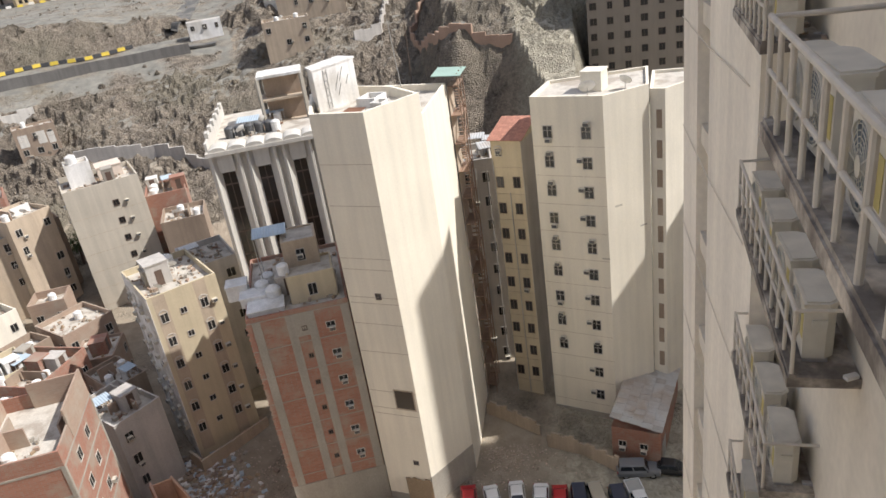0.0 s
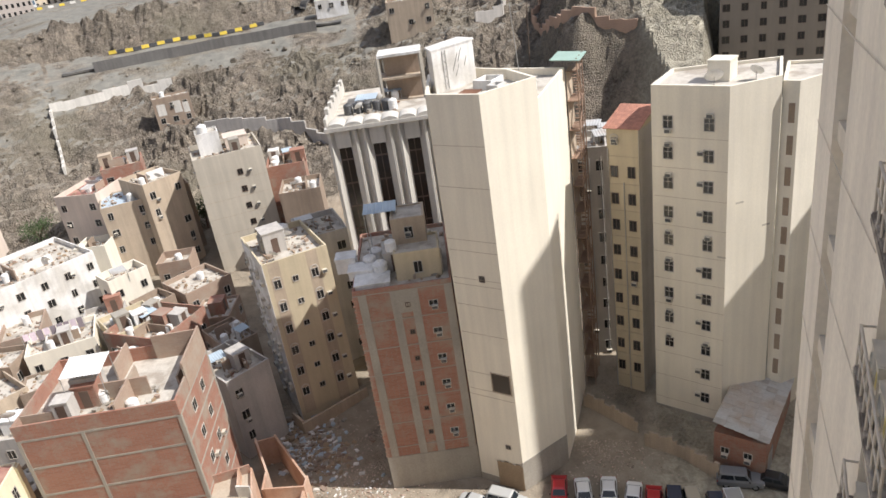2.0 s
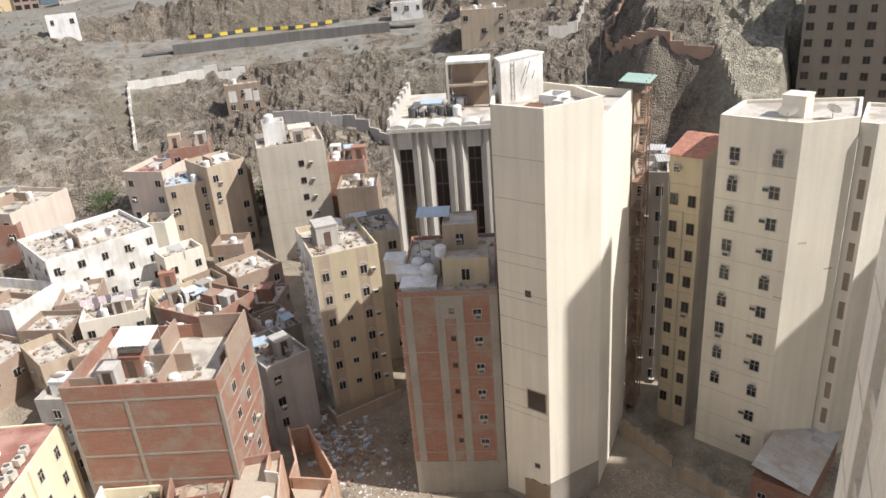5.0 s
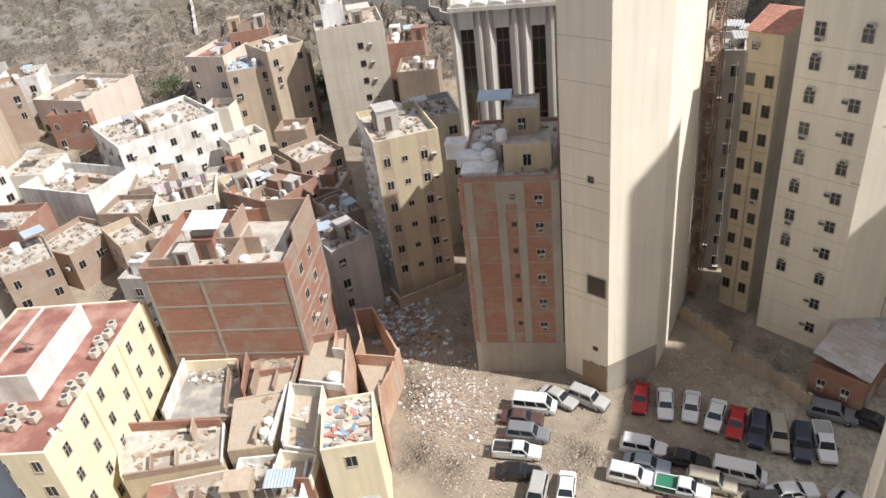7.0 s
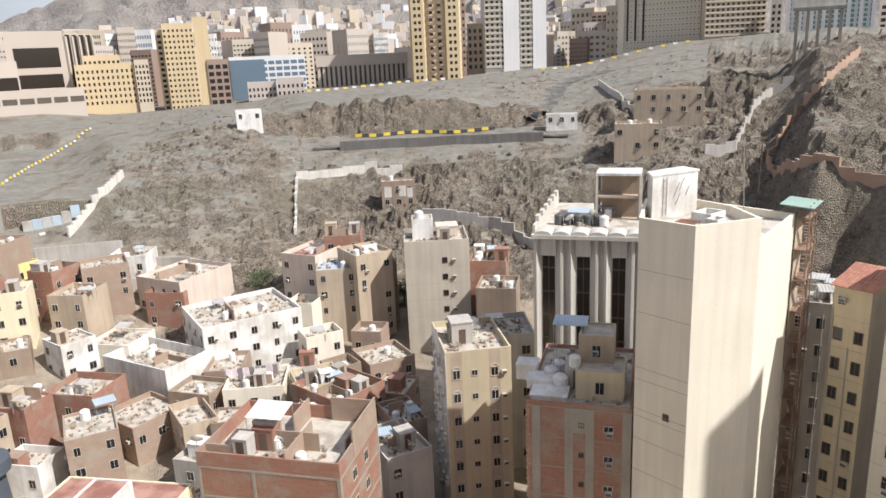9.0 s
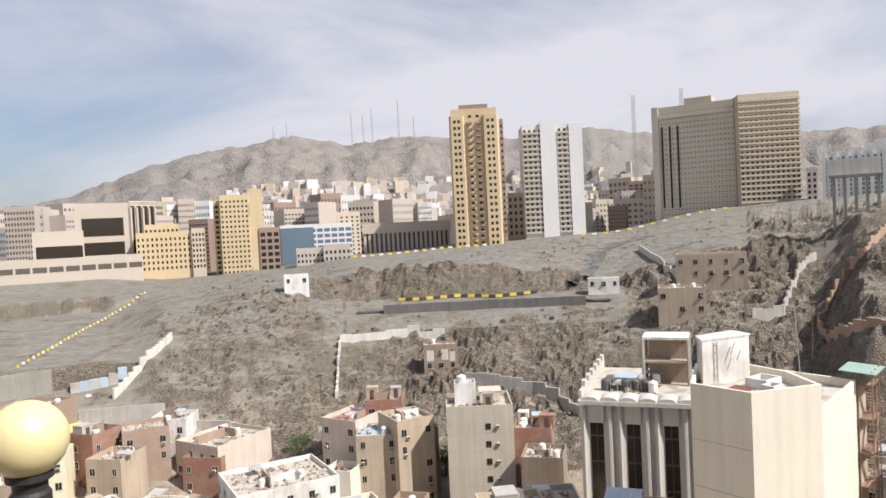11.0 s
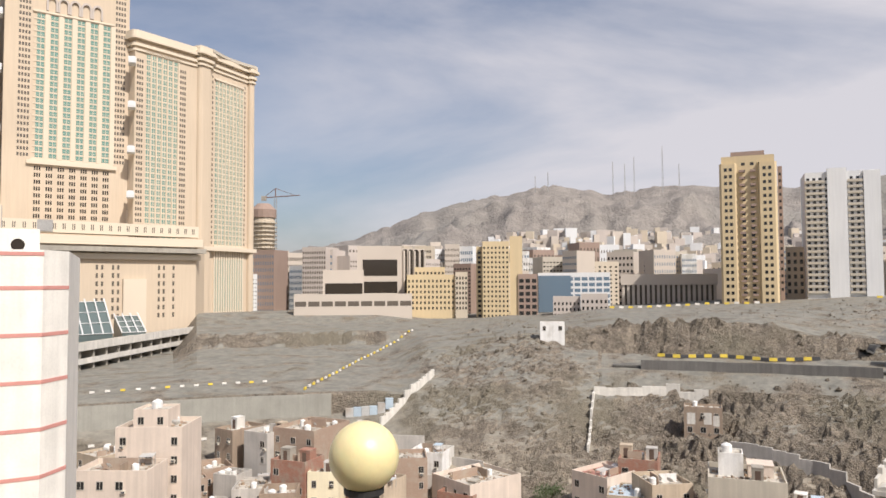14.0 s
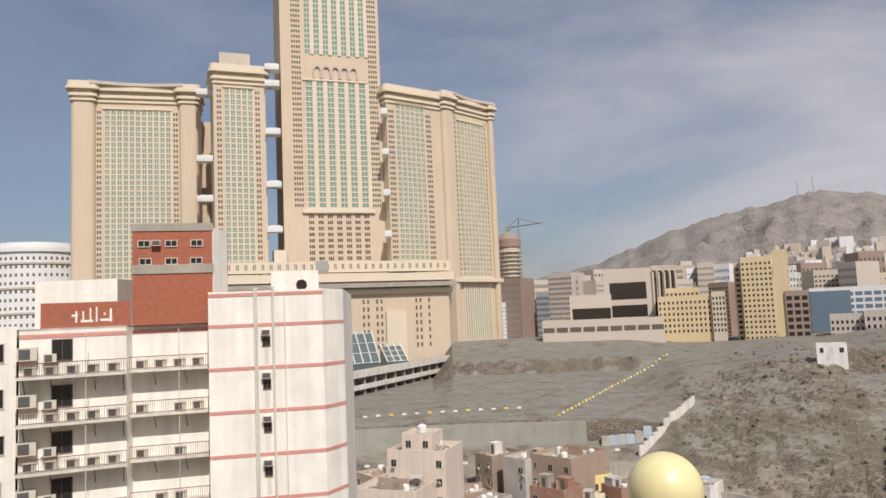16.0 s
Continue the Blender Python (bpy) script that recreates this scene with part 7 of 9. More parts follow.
for u0, u1, up in ((0.30, 0.56, 2.6), (0.78, 1.0, 0.8)):
    part("blank_pier", Shape().box(wl_ * u0, -1.2, wz0 - 5, wl_ * u1, 1.0, wz1 + up), wt, m=wall_pose(wp[0], wp[1], 0, 0), mat=C_WHITE)
for j in range(20):
    for u0, u1 in ((0.0, 0.27), (0.57, 0.77)):
        part("balcony", Shape().box(wl_ * u0, -1.0, 0, wl_ * u1, 0.0, 1.1), wt, m=wall_pose(wp[0], wp[1], 0, wz0 + 0.4 + j * (wz1 - wz0 - 1.5) / 20), mat=C_STONE)

# broad grey stone hotel
H_GREY = material("warm_grey_stone", (0.60, 0.535, 0.43), big=0.06, grain=0.04, streak=0.05, bump=0.0, size=0.05)
gh, ghp, ghz0, ghz1 = city_block("hotel", "broad grey stone hotel with ruled storeys", -26.6, -32.3, 400, 7.9, H_GREY, 22, 22, 26, -0.02, GLASS_PALE, (0.34, 0.22), -0.6)
bands(gh, ghp, ghz0, ghz1, 22, C_STONE, 0.2, 0.35)
ghl = math.hypot(ghp[1][0] - ghp[0][0], ghp[1][1] - ghp[0][1])
for u in (0.10, 0.20, 0.30):
    part("window_slot", Shape().box(ghl * u, -0.35, ghz0 + 8, ghl * (u + 0.025), -0.26, ghz1 - 9), gh, "tall dark window slot", m=wall_pose(ghp[0], ghp[1], 0, 0), mat=GLASS_BROWN)
part("corner_pier", Shape().box(-0.5, -0.9, ghz0, ghl * 0.07, 0, ghz1 + 1.5), gh, m=wall_pose(ghp[0], ghp[1], 0, 0), mat=H_GREY)
part("frieze", Shape().box(-0.6, -1.0, ghz1 - 5, ghl + 0.5, 0, ghz1 - 3.6), gh, m=wall_pose(ghp[0], ghp[1], 0, 0), mat=H_GREY)
part("top_room", Shape().box(ghl * 0.38, 4, ghz1, ghl * 0.72, 16, ghz1 + 5), gh, m=wall_pose(ghp[0], ghp[1], 0, 0), mat=C_SAND)
t2, t2p, t2z0, t2z1 = city_block("tower", "sand-coloured apartment tower with rounded balconies", -32.6, -36.6, 385, 8.3, C_SAND, 20, 12, 22, 0.02, GLASS_DARK, (0.5, 0.45), 0.6)
bands(t2, t2p, t2z0, t2z1, 20, C_SAND, 0.9, 0.9, "balcony")
city_block("orange_block", "narrow orange rendered block", -36.9, -37.6, 380, 2.7, PINK, 5, 2, 10, e_base=0.4)
w2, w2p, w2z0, w2z1 = city_block("hotel", "white stepped hotel with pale green glass fins", -37.9, -43.2, 400, 3.6, C_WHITE, 9, 14, 20, 0.0, GLASS_GREEN, (0.5, 0.7), 0.6)
fins(w2, w2p, w2z0, w2z1 + 2, 8, C_WHITE, 1.4, 1.6)
for i in range(4):
    part("step", Shape().box(6 * i + 6, 3, w2z1, 6 * i + 11, 10, w2z1 + 2.0 + 1.4 * i), w2, m=wall_pose(w2p[0], w2p[1], 0, 0), mat=C_WHITE)
city_block("low_block", "long low pale block on the ridge", -43.4, -49.0, 420, 2.2, C_MARBLE, 4, 10, 16, e_base=0.4)

# yellow office tower
city_block("tower", "yellow office tower with square windows", 7.0, 4.9, 352, 3.0, C_GOLD, 15, 7, 18, 0, None, (0.45, 0.45), -3.0, side_cols=3)
yt, ytp, yz0, yz1 = city_block("tower_wing", "yellow side wing of an office tower", 7.5, 7.0, 356, 2.6, C_GOLD, 14, 1, 16, e_base=-3.0)
city_block("tower_wing", "taller yellow stair wing of a tower", 4.85, 3.85, 353, 3.4, C_GOLD, 0, 0, 16, e_base=-3.0)
# dark glass and marble building
db_, dp, dz0, dz1 = city_block("office", "pale marble office with dark glass fields", 16.9, 13.4, 380, 2.7, C_MARBLE, 0, 0, 30, 0.0, e_base=-2.2)
dl = math.hypot(dp[1][0] - dp[0][0], dp[1][1] - dp[0][1])
part("glass_field", Shape().box(dl * 0.12, -0.1, dz0 + 18, dl * 0.9, 0.0, dz1 - 6), db_, "large dark glass field", m=wall_pose(dp[0], dp[1], 0, 0), mat=GLASS_BROWN)
part("glass_field", Shape().box(dl * 0.12, -0.1, dz0 + 8, dl * 0.9, 0.0, dz0 + 15), db_, m=wall_pose(dp[0], dp[1], 0, 0), mat=GLASS_BROWN)
d2, d2p, d2z0, d2z1 = city_block("office", "marble wing with tall dark glass bays", 13.35, 11.6, 380, 2.5, C_MARBLE, 1, 4, 30, 0.03, GLASS_BROWN, (0.7, 0.8), -2.2)
fins(d2, d2p, d2z0, d2z1, 5, C_MARBLE, 1.0, 1.0)
d3, d3p, d3z0, d3z1 = city_block("office", "low marble hall with one dark glass front", 19.6, 16.4, 365, 0.8, C_MARBLE, 0, 0, 24, e_base=-2.0)
d3l = math.hypot(d3p[1][0] - d3p[0][0], d3p[1][1] - d3p[0][1])
part("glass_field", Shape().box(d3l * 0.06, -0.1, d3z0 + 2.5, d3l * 0.97, 0.0, d3z1 - 5.5), d3, m=wall_pose(d3p[0], d3p[1], 0, 0), mat=GLASS_BROWN)
d4, d4p, d4z0, d4z1 = city_block("podium", "long low stone podium with a dark slot", 21.8, 12.6, 350, -1.1, C_MARBLE, 1, 9, 20, 0.0, GLASS_PALE, (0.85, 0.45), -2.2)
city_block("hotel", "yellow stepped hotel with arcaded front", 13.0, 9.2, 362, 0.4, C_GOLD, 6, 12, 22, 0.0, None, (0.4, 0.5), -2.4)
city_block("hotel_wing", "yellow top storey of a stepped hotel", 12.4, 10.0, 368, 1.0, C_GOLD, 1, 8, 12, 0.0, None, (0.5, 0.5), 0.4)
city_block("hotel_wing", "shaded yellow side wing of a hotel", 9.15, 8.2, 360, 0.6, C_SAND, 7, 4, 22, e_base=-2.4)
bl, blp, blz0, blz1 = city_block("office", "office block with blue glass and pale bands", 2.65, -2.9, 372, 0.5, C_WHITE, 6, 10, 20, 0.0, GLASS_BLUE, (0.8, 0.6), -2.4)
bll = math.hypot(blp[1][0] - blp[0][0], blp[1][1] - blp[0][1])
part("glass_field", Shape().box(0.2, -0.3, blz0, bll * 0.46, 0.0, blz1 - 0.3), bl, "plain blue glass front", m=wall_pose(blp[0], blp[1], 0, 0), mat=GLASS_BLUE)
city_block("tower", "dark brown half-finished block", 4.2, 2.7, 352, 0.4, C_BROWN, 7, 3, 16, 0, None, (0.7, 0.6), -3.4)
city_block("low_block", "pink stone block with white trims", 1.5, -0.6, 340, -1.4, C_ROSE, 3, 7, 14, 0, None, (0.45, 0.5), -3.0)
city_block("low_block", "pink stone wing with arched bays", -0.65, -2.7, 336, -1.2, C_ROSE, 3, 6, 14, 0, None, (0.45, 0.5), -3.0)
co, cop, cz0, cz1 = city_block("courthouse", "long stone building with close upright fins", -3.8, -10.6, 385, -0.3, C_ROSE, 1, 1, 30, 0.0, GLASS_PALE, (0.98, 0.9), -2.7)
fins(co, cop, cz0, cz1, 19, C_MARBLE, 1.6, 1.35)
part("attic", Shape().box(-0.6, -2.2, cz1, math.hypot(cop[1][0] - cop[0][0], cop[1][1] - cop[0][1]) + 0.6, 8, cz1 + 5.5), co, m=wall_pose(cop[0], cop[1], 0, 0), mat=C_MARBLE)

# rounded tower under construction, with its crane
rx, ry = bearing(24.1, 470)
rt_ = thing("tower", "round concrete tower under construction", "building", (rx, ry, 34))
zt = EYE_HEIGHT + 470 * math.tan(radians(5.0)) - 34
part("core", Shape().turned([(7.2, 0), (7.2, zt)], n=20), rt_, mat=C_SAND)
for i in range(24):
    part("floor_ring", Shape().turned([(8.6, 0), (8.6, 0.5)], n=20), rt_, m=pose(0, 0, 3 + i * (zt - 4) / 24), mat=C_STONE)
part("top_works", Shape().turned([(8.0, zt), (8.0, zt + 5), (4, zt + 9)], n=16), rt_, mat=C_BROWN)


def crane(h, r, e_mast, jib, turn, label="thin tower crane over the city", back=8):
    x, y = bearing(h, r)
    g = ground_height(x, y)
    zt_ = EYE_HEIGHT + r * math.tan(radians(e_mast))
    ob = thing("tower_crane", label, "crane", (x, y, 0), turn, group="cranes")
    s = Shape()
    for dx in (-0.7, 0.7):
        for dy in (-0.7, 0.7):
            s.rod((dx, dy, g - 2), (dx, dy, zt_), 0.12, 4)
    z = g
    k = 0
    while z < zt_ - 3:
        s.rod((-0.7, -0.7, z), (0.7, -0.7, z + 3), 0.07, 4)
        z += 3
    part("mast", s, ob, mat=STEEL)
    if jib:
        part("jib", Shape().rod((-back, 0, zt_ - 1), (jib, 0, zt_ + 0.5), 0.3, 4).rod((-back, 0, zt_ - 1), (0, 0, zt_ + 5), 0.14, 4).rod((jib * 0.8, 0, zt_ + 0.4), (0, 0, zt_ + 5), 0.14, 4).rod((0, 0, zt_), (0, 0, zt_ + 5), 0.3, 4), ob, mat=RUST)
        part("counterweight", Shape().box(-back - 1, -1, zt_ - 3, -back + 2, 1, zt_), ob, mat=CONCRETE)


crane(23.2, 480, 6.7, 16, 10)
crane(-25.2, 460, 9.2, 0, 0, "slender raised crane mast over the city")
crane(-28.7, 470, 9.4, 0, 0, "thin mast behind a stone hotel")
city_block("tower", "dark scaffolded block under construction", -24.6, -26.2, 440, 2.6, C_BROWN, 10, 4, 16, 0, None, (0.7, 0.6), 0.0)

# ordinary blocks crowd the middle distance
crowd = random.Random(23)
PALETTE = ((C_WHITE, "white"), (C_SAND, "sand-coloured"), (C_STONE, "grey stone"), (C_ROSE, "rose-coloured"), (C_MARBLE, "pale marble"), (C_BROWN, "brown"), (WHITE, "whitewashed"), (C_GOLD, "golden"))
FORMS = ("apartment block among many", "hotel block in the middle distance", "office block with rows of windows", "plain city block with small windows")
for i in range(150):
    h = 27 - 62 * (i + crowd.random()) / 150
    reach = crowd.choice((430, 460, 500, 540, 580))
    if h < -33:
        continue
    mat, colour = crowd.choice(PALETTE[:7])
    top = crowd.uniform(0.3, 2.9) if h > -2 else crowd.uniform(-0.3, 2.6)
    if h < -21:
        top += 1.0
    width = crowd.uniform(1.0, 2.2)
    rows = crowd.randint(8, 14)
    city_block("city_block", colour + " " + crowd.choice(FORMS), h, h - width, reach + crowd.uniform(-14, 14), top, mat, rows, crowd.randint(5, 10), 18, crowd.uniform(-0.02, 0.03), crowd.choice((GLASS_DARK, GLASS_PALE, GLASS_PALE, GLASS_BLUE)), (crowd.uniform(0.3, 0.6), crowd.uniform(0.3, 0.5)), -3.0, "city blocks", single=False, cap=True)

# farther houses thin out up the mountain's foot
MOUNTAIN = bpy.data.objects["mountain"]
mv = MOUNTAIN.data.vertices
M_HEADS = 386


def foot_height(h, r):
    s = min(1.0, max(0.0, (r - 900) / 1300))
    i = int(round(s * 33))
    j = int(round((h + 75) / 0.35))
    return mv[min(len(mv) - 1, i * M_HEADS + j)].co.z if r > 900 else 38 + max(0, (r - 600)) * 0.013


far = [Shape(), Shape(), Shape(), Shape()]
far_win = Shape()
for i in range(3000):
    h = crowd.uniform(-36, 26) if i % 3 else crowd.gauss(1.0, 5.5)
    r = 600 + 900 * crowd.random() ** 1.3
    if h > 12 and r > 950:
        r = crowd.uniform(600, 950)
    x, y = bearing(h, r)
    w, d, t = crowd.uniform(8, 22), crowd.uniform(8, 14), crowd.choice((7, 9, 12, 14, 16, 20, 26)) * (1.0 if r < 1000 else 0.75)
    z = foot_height(h, r)
    m = pose(x, y, 0, 0, 0, h + crowd.uniform(-30, 30))
    far[i % 4].box(-w / 2, -d / 2, z - 14, w / 2, d / 2, z + t, m)
    n, k = int(w / 3.2), int(t / 3.3)
    for a in range(n):
        for b in range(k):
            if r < 1100:
                far_win.box(-w / 2 + w * (a + 0.3) / n, -d / 2 - 0.1, z + 3.3 * b + 1, -w / 2 + w * (a + 0.7) / n, -d / 2, z + 3.3 * b + 2.6, m)
for s, mat, c in zip(far, (C_WHITE, C_SAND, C_MARBLE, C_ROSE), ("white", "sand-coloured", "pale stone", "rose-coloured")):
    tagged(new("far_houses", s.mesh("far_houses", mat)), c + " far houses climbing the mountain's foot", "houses", kind="stuff")
tagged(new("far_windows", far_win.mesh("far_windows", GLASS_DARK)), "small dark windows of the far houses", "windows", kind="stuff")

# masts on the ridge
for h, e in ((1.7, 8.6), (2.7, 8.3), (-3.3, 9.2), (-4.2, 9.0), (-4.9, 9.5), (-7.0, 10.2), (-8.2, 8.8)):
    r = 2150
    x, y = bearing(h, r)
    zt_ = EYE_HEIGHT + r * math.tan(radians(e))
    ob = thing("radio_mast", "slender radio mast on the mountain ridge", "mast", (x, y, 0), group="radio masts")
    s = Shape()
    for k in range(3):
        a = k * 2.094
        s.rod((4.0 * math.cos(a), 4.0 * math.sin(a), 200), (0.5 * math.cos(a), 0.5 * math.sin(a), zt_), 0.55, 4)
    part("lattice", s, ob, mat=STEEL)

# ---- the great hotel ----
H_STONE = material("hotel_stone", (0.57, 0.465, 0.345), big=0.05, grain=0.03, streak=0.05, bump=0.0, size=0.04)
H_PALE = material("hotel_pale_trim", (0.65, 0.56, 0.435), big=0.04, grain=0.03, bump=0.0, size=0.04)
hotel = thing("great_hotel", "huge sandstone hotel with green glass window fields and a cornice", "hotel")


def rounded_front(x0, x1, out, back):
    """Plan of a bay with rounded front corners: out in front of the wall, back behind it."""
    r = min(2.2, (x1 - x0) / 3, out + 1.0)
    pts = [(x0, back)] + [(x0 + r - r * math.cos(a), -out + r - r * math.sin(a)) for a in (0, 0.5, 1.05, 1.57)]
    return pts + [(x1 - r + r * math.sin(a), -out + r - r * math.cos(a)) for a in (0, 0.52, 1.07, 1.57)] + [(x1, back)]


def hotel_face(p, q, z0, z1, depth, field=(0.18, 0.82), f0=0.0, f1=0.92, pitch=2.7, glass=None, name="wing", pier=0.28, row=2.6, strips=2, ends=0.0, wide=0.29, crown=True):
    """A slab of the hotel: wall, field of green windows between piers, strips of small side windows, rounded end bays and a cornice."""
    l = math.hypot(q[0] - p[0], q[1] - p[1])
    a = math.degrees(math.atan2(q[1] - p[1], q[0] - p[0]))
    poly = rect(*p, a, l, depth)
    body = part(name, Shape().prism(poly, 34, z1), hotel, mat=H_STONE)
    m0 = wall_pose(p, q, 0, 0)
    hz = z1 - z0
    n = max(2, int(l * (field[1] - field[0]) / pitch))
    rows = int(hz * (f1 - f0) / row)
    bars, panes, piers = Shape(), Shape(), Shape()
    x0, x1 = l * field[0], l * field[1]
    zz0 = z0 + hz * f0
    zz1 = zz0 + rows * row
    cw = (x1 - x0) / n
    for i in range(n):
        cx = x0 + cw * (i + 0.5)
        for j in range(rows):
            zb = zz0 + row * j
            panes.box(cx - cw * wide, -0.06, zb + 0.55, cx + cw * wide, 0.0, zb + row - 0.25, m0)
            bars.box(cx - cw * wide, -0.12, zb + 1.2, cx + cw * wide, -0.05, zb + 1.3, m0)
        piers.box(cx + cw * 0.5 - pier, -0.5, zz0, cx + cw * 0.5 + pier, 0.0, zz1, m0)
        piers.box(cx - 0.1, -0.25, zz0, cx + 0.1, 0.0, zz1, m0)
    for j in range(rows + 1):
        piers.box(x0, -0.22, zz0 + row * j - 0.2, x1, 0.0, zz0 + row * j + 0.3, m0)
    piers.box(x0 - 0.5, -0.7, zz0 - 0.8, x1 + 0.5, 0, zz0 - 0.2, m0)
    piers.box(x0 - 0.5, -0.7, zz1 + 0.3, x1 + 0.5, 0, zz1 + 1.2, m0)
    part("window_field", panes, body, "rows of green glass windows", mat=glass or GLASS_GREEN, kind="stuff")
    part("glazing_bar_grid", bars, body, mat=H_PALE, kind="stuff")
    part("pier_grid", piers, body, mat=H_PALE, kind="stuff")
    if strips:
        t = Shape()
        for side in (-1, 1):
            for k in range(strips):
                cx = (x0 - 1.6 - 1.15 * k) if side < 0 else (x1 + 1.4 + 1.15 * k)
                if cx < 0.8 or cx > l - 0.8:
                    continue
                out = 0.0 if not ends or k < 2 else ends
                for j in range(int((z1 - 9 - zz0) / row)):
                    t.box(cx - 0.38, -0.06 - out, zz0 + row * j + 0.6, cx + 0.38, 0, zz0 + row * j + 2.0, m0)
        part("small_window_strip", t, body, "narrow strips of small paired windows", mat=GLASS_PALE, kind="stuff")
    bays = []
    if ends:
        gap = 3.6 if strips else 0.6
        for b0, b1 in ((0.0, x0 - gap), (x1 + gap, l)):
            if b1 - b0 > 3:
                part("end_bay", Shape().prism(rounded_front(b0, b1, ends, 1.0), 34, z1 - 0.5), body, m=m0, mat=H_STONE)
                bays.append((b0, b1))
    if crown:
        for o, zc, hgt in ((0.7, -7.5, 1.0), (1.2, -5.4, 1.4), (2.2, -2.2, 1.3), (1.5, -0.9, 2.6)):
            part("cornice", Shape().prism(rounded_front(-o, l + o, o, depth * 0.8), z1 + zc, z1 + zc + hgt), body, m=m0, mat=H_PALE)
            for b0, b1 in bays:
                part("bay_cornice", Shape().prism(rounded_front(b0 - o, b1 + o, ends + o, 1.0), z1 + zc + 0.05, z1 + zc + hgt + 0.05), body, m=m0, mat=H_PALE)
        if len(bays) == 2:
            # a canopy bowed inwards between the two end bays
            k0, k1, nn = bays[0][1] - 2, bays[1][0] + 2, 14
            front = [(k0 + (k1 - k0) * i / nn, -ends - 2.0 + 2.6 * math.sin(math.pi * i / nn)) for i in range(nn + 1)]
            part("bowed_canopy", Shape().prism(front + [(k1, 3), (k0, 3)], z1 + 0.4, z1 + 1.9), body, m=m0, mat=C_STONE)
    return poly


EX = -0.91


def from_end(h, r):
    x, y = bearing(h, r)
    return (x + EX, y)


hotel_face(from_end(56.6, 372), from_end(47.9, 364), 46, 174, 24, (0.25, 0.78), 0.0, 0.93, 2.7, ends=2.6, strips=2)
part("link_wall", Shape().prism([from_end(49.4, 392), from_end(45.2, 392), from_end(45.2, 396), from_end(49.4, 396)], 34, 166), hotel, "recessed link wall between two slabs", mat=H_STONE)
hotel_face(from_end(46.78, 340), from_end(42.85, 342), 46, 178, 26, (0.20, 0.76), 0.10, 0.935, 2.5, strips=2)
hotel_face(from_end(41.62, 346), from_end(33.72, 354), 66, 262, 34, (0.22, 0.86), 0.24, 0.56, 4.6, pier=0.95, strips=4, wide=0.27, name="tower_slab")
T_P, T_Q = from_end(41.62, 346), from_end(33.72, 354)
tw_l = math.hypot(T_Q[0] - T_P[0], T_Q[1] - T_P[1])
# the tower's upper field, row of arches and lower windows
upper, up_pier, low_win = Shape(), Shape(), Shape()
tm = wall_pose(T_P, T_Q, 0, 0)
fx0, fx1 = tw_l * 0.22, tw_l * 0.86
tcw = (fx1 - fx0) / 7
for i in range(7):
    cx = fx0 + tcw * (i + 0.5)
    for j in range(26):
        upper.box(cx - tcw * 0.27, -0.06, 189 + 2.6 * j + 0.5, cx + tcw * 0.27, 0, 189 + 2.6 * j + 2.35, tm)
    up_pier.box(cx - 0.1, -0.3, 189, cx + 0.1, 0, 257, tm).box(cx + tcw * 0.5 - 0.95, -0.5, 189, cx + tcw * 0.5 + 0.95, 0, 257, tm)
    for j in range(10):
        for e in (-0.9, 0.0, 0.9):
            low_win.box(cx + e - 0.3, -0.06, 82 + 2.9 * j, cx + e + 0.3, 0, 83.7 + 2.9 * j, tm)
    if 0 < i < 6:
        arch = [(cx - 2.2, 177), (cx - 2.2, 181)] + [(cx - 2.2 * math.cos(k * math.pi / 8), 181 + 2.6 * math.sin(k * math.pi / 8)) for k in range(1, 8)] + [(cx + 2.2, 181), (cx + 2.2, 177), (cx + 1.4, 177), (cx + 1.4, 181)] + [(cx + 1.4 * math.cos(k * math.pi / 8), 181 + 1.7 * math.sin(k * math.pi / 8)) for k in range(1, 8)] + [(cx - 1.4, 181), (cx - 1.4, 177)]
        k = len(arch)
        part("arch", Shape().add([(x, -0.9, z) for x, z in arch] + [(x, 0, z) for x, z in arch], [tuple(range(k))[::-1]] + [(a, (a + 1) % k, k + (a + 1) % k, k + a) for a in range(k)]), hotel, m=tm, mat=C_ROSE)
part("upper_window_field", upper, hotel, "upper columns of green glass", mat=GLASS_GREEN, kind="stuff")
part("upper_pier_grid", up_pier, hotel, mat=H_PALE, kind="stuff")
part("lower_window_field", low_win, hotel, "rows of small bronze windows", mat=GLASS_BROWN, kind="stuff")
part("sill_band", Shape().box(fx0 - 2, -1.2, 110.6, fx1 + 2, 0, 112.2), hotel, m=tm, mat=H_PALE)
for u0, u1 in ((-5.0, 0.5), (tw_l - 0.5, tw_l + 5.0)):
    part("tower_shoulder", Shape().box(u0, -0.5, 34, u1, 8, 93), hotel, m=tm, mat=H_PALE)
hotel_face(from_end(33.3, 350), from_end(28.95, 368), 46, 173, 26, (0.16, 0.68), 0.16, 0.945, 2.6, strips=3)
hotel_face(from_end(28.93, 368), from_end(24.9, 398), 40, 174, 28, (0.30, 0.82), 0.29, 0.925, 2.6, ends=2.2, strips=1)
# tall glazed hall below the last wing
lw_p, lw_q = from_end(28.93, 368), from_end(24.9, 398)
lw_l = math.hypot(lw_q[0] - lw_p[0], lw_q[1] - lw_p[1])
lm = wall_pose(lw_p, lw_q, 0, 0)
part("hall_glass", Shape().box(lw_l * 0.30, -0.06, 46, lw_l * 0.82, 0, 72), hotel, "tall pale green hall glazing", m=lm, mat=GLASS_GREEN)
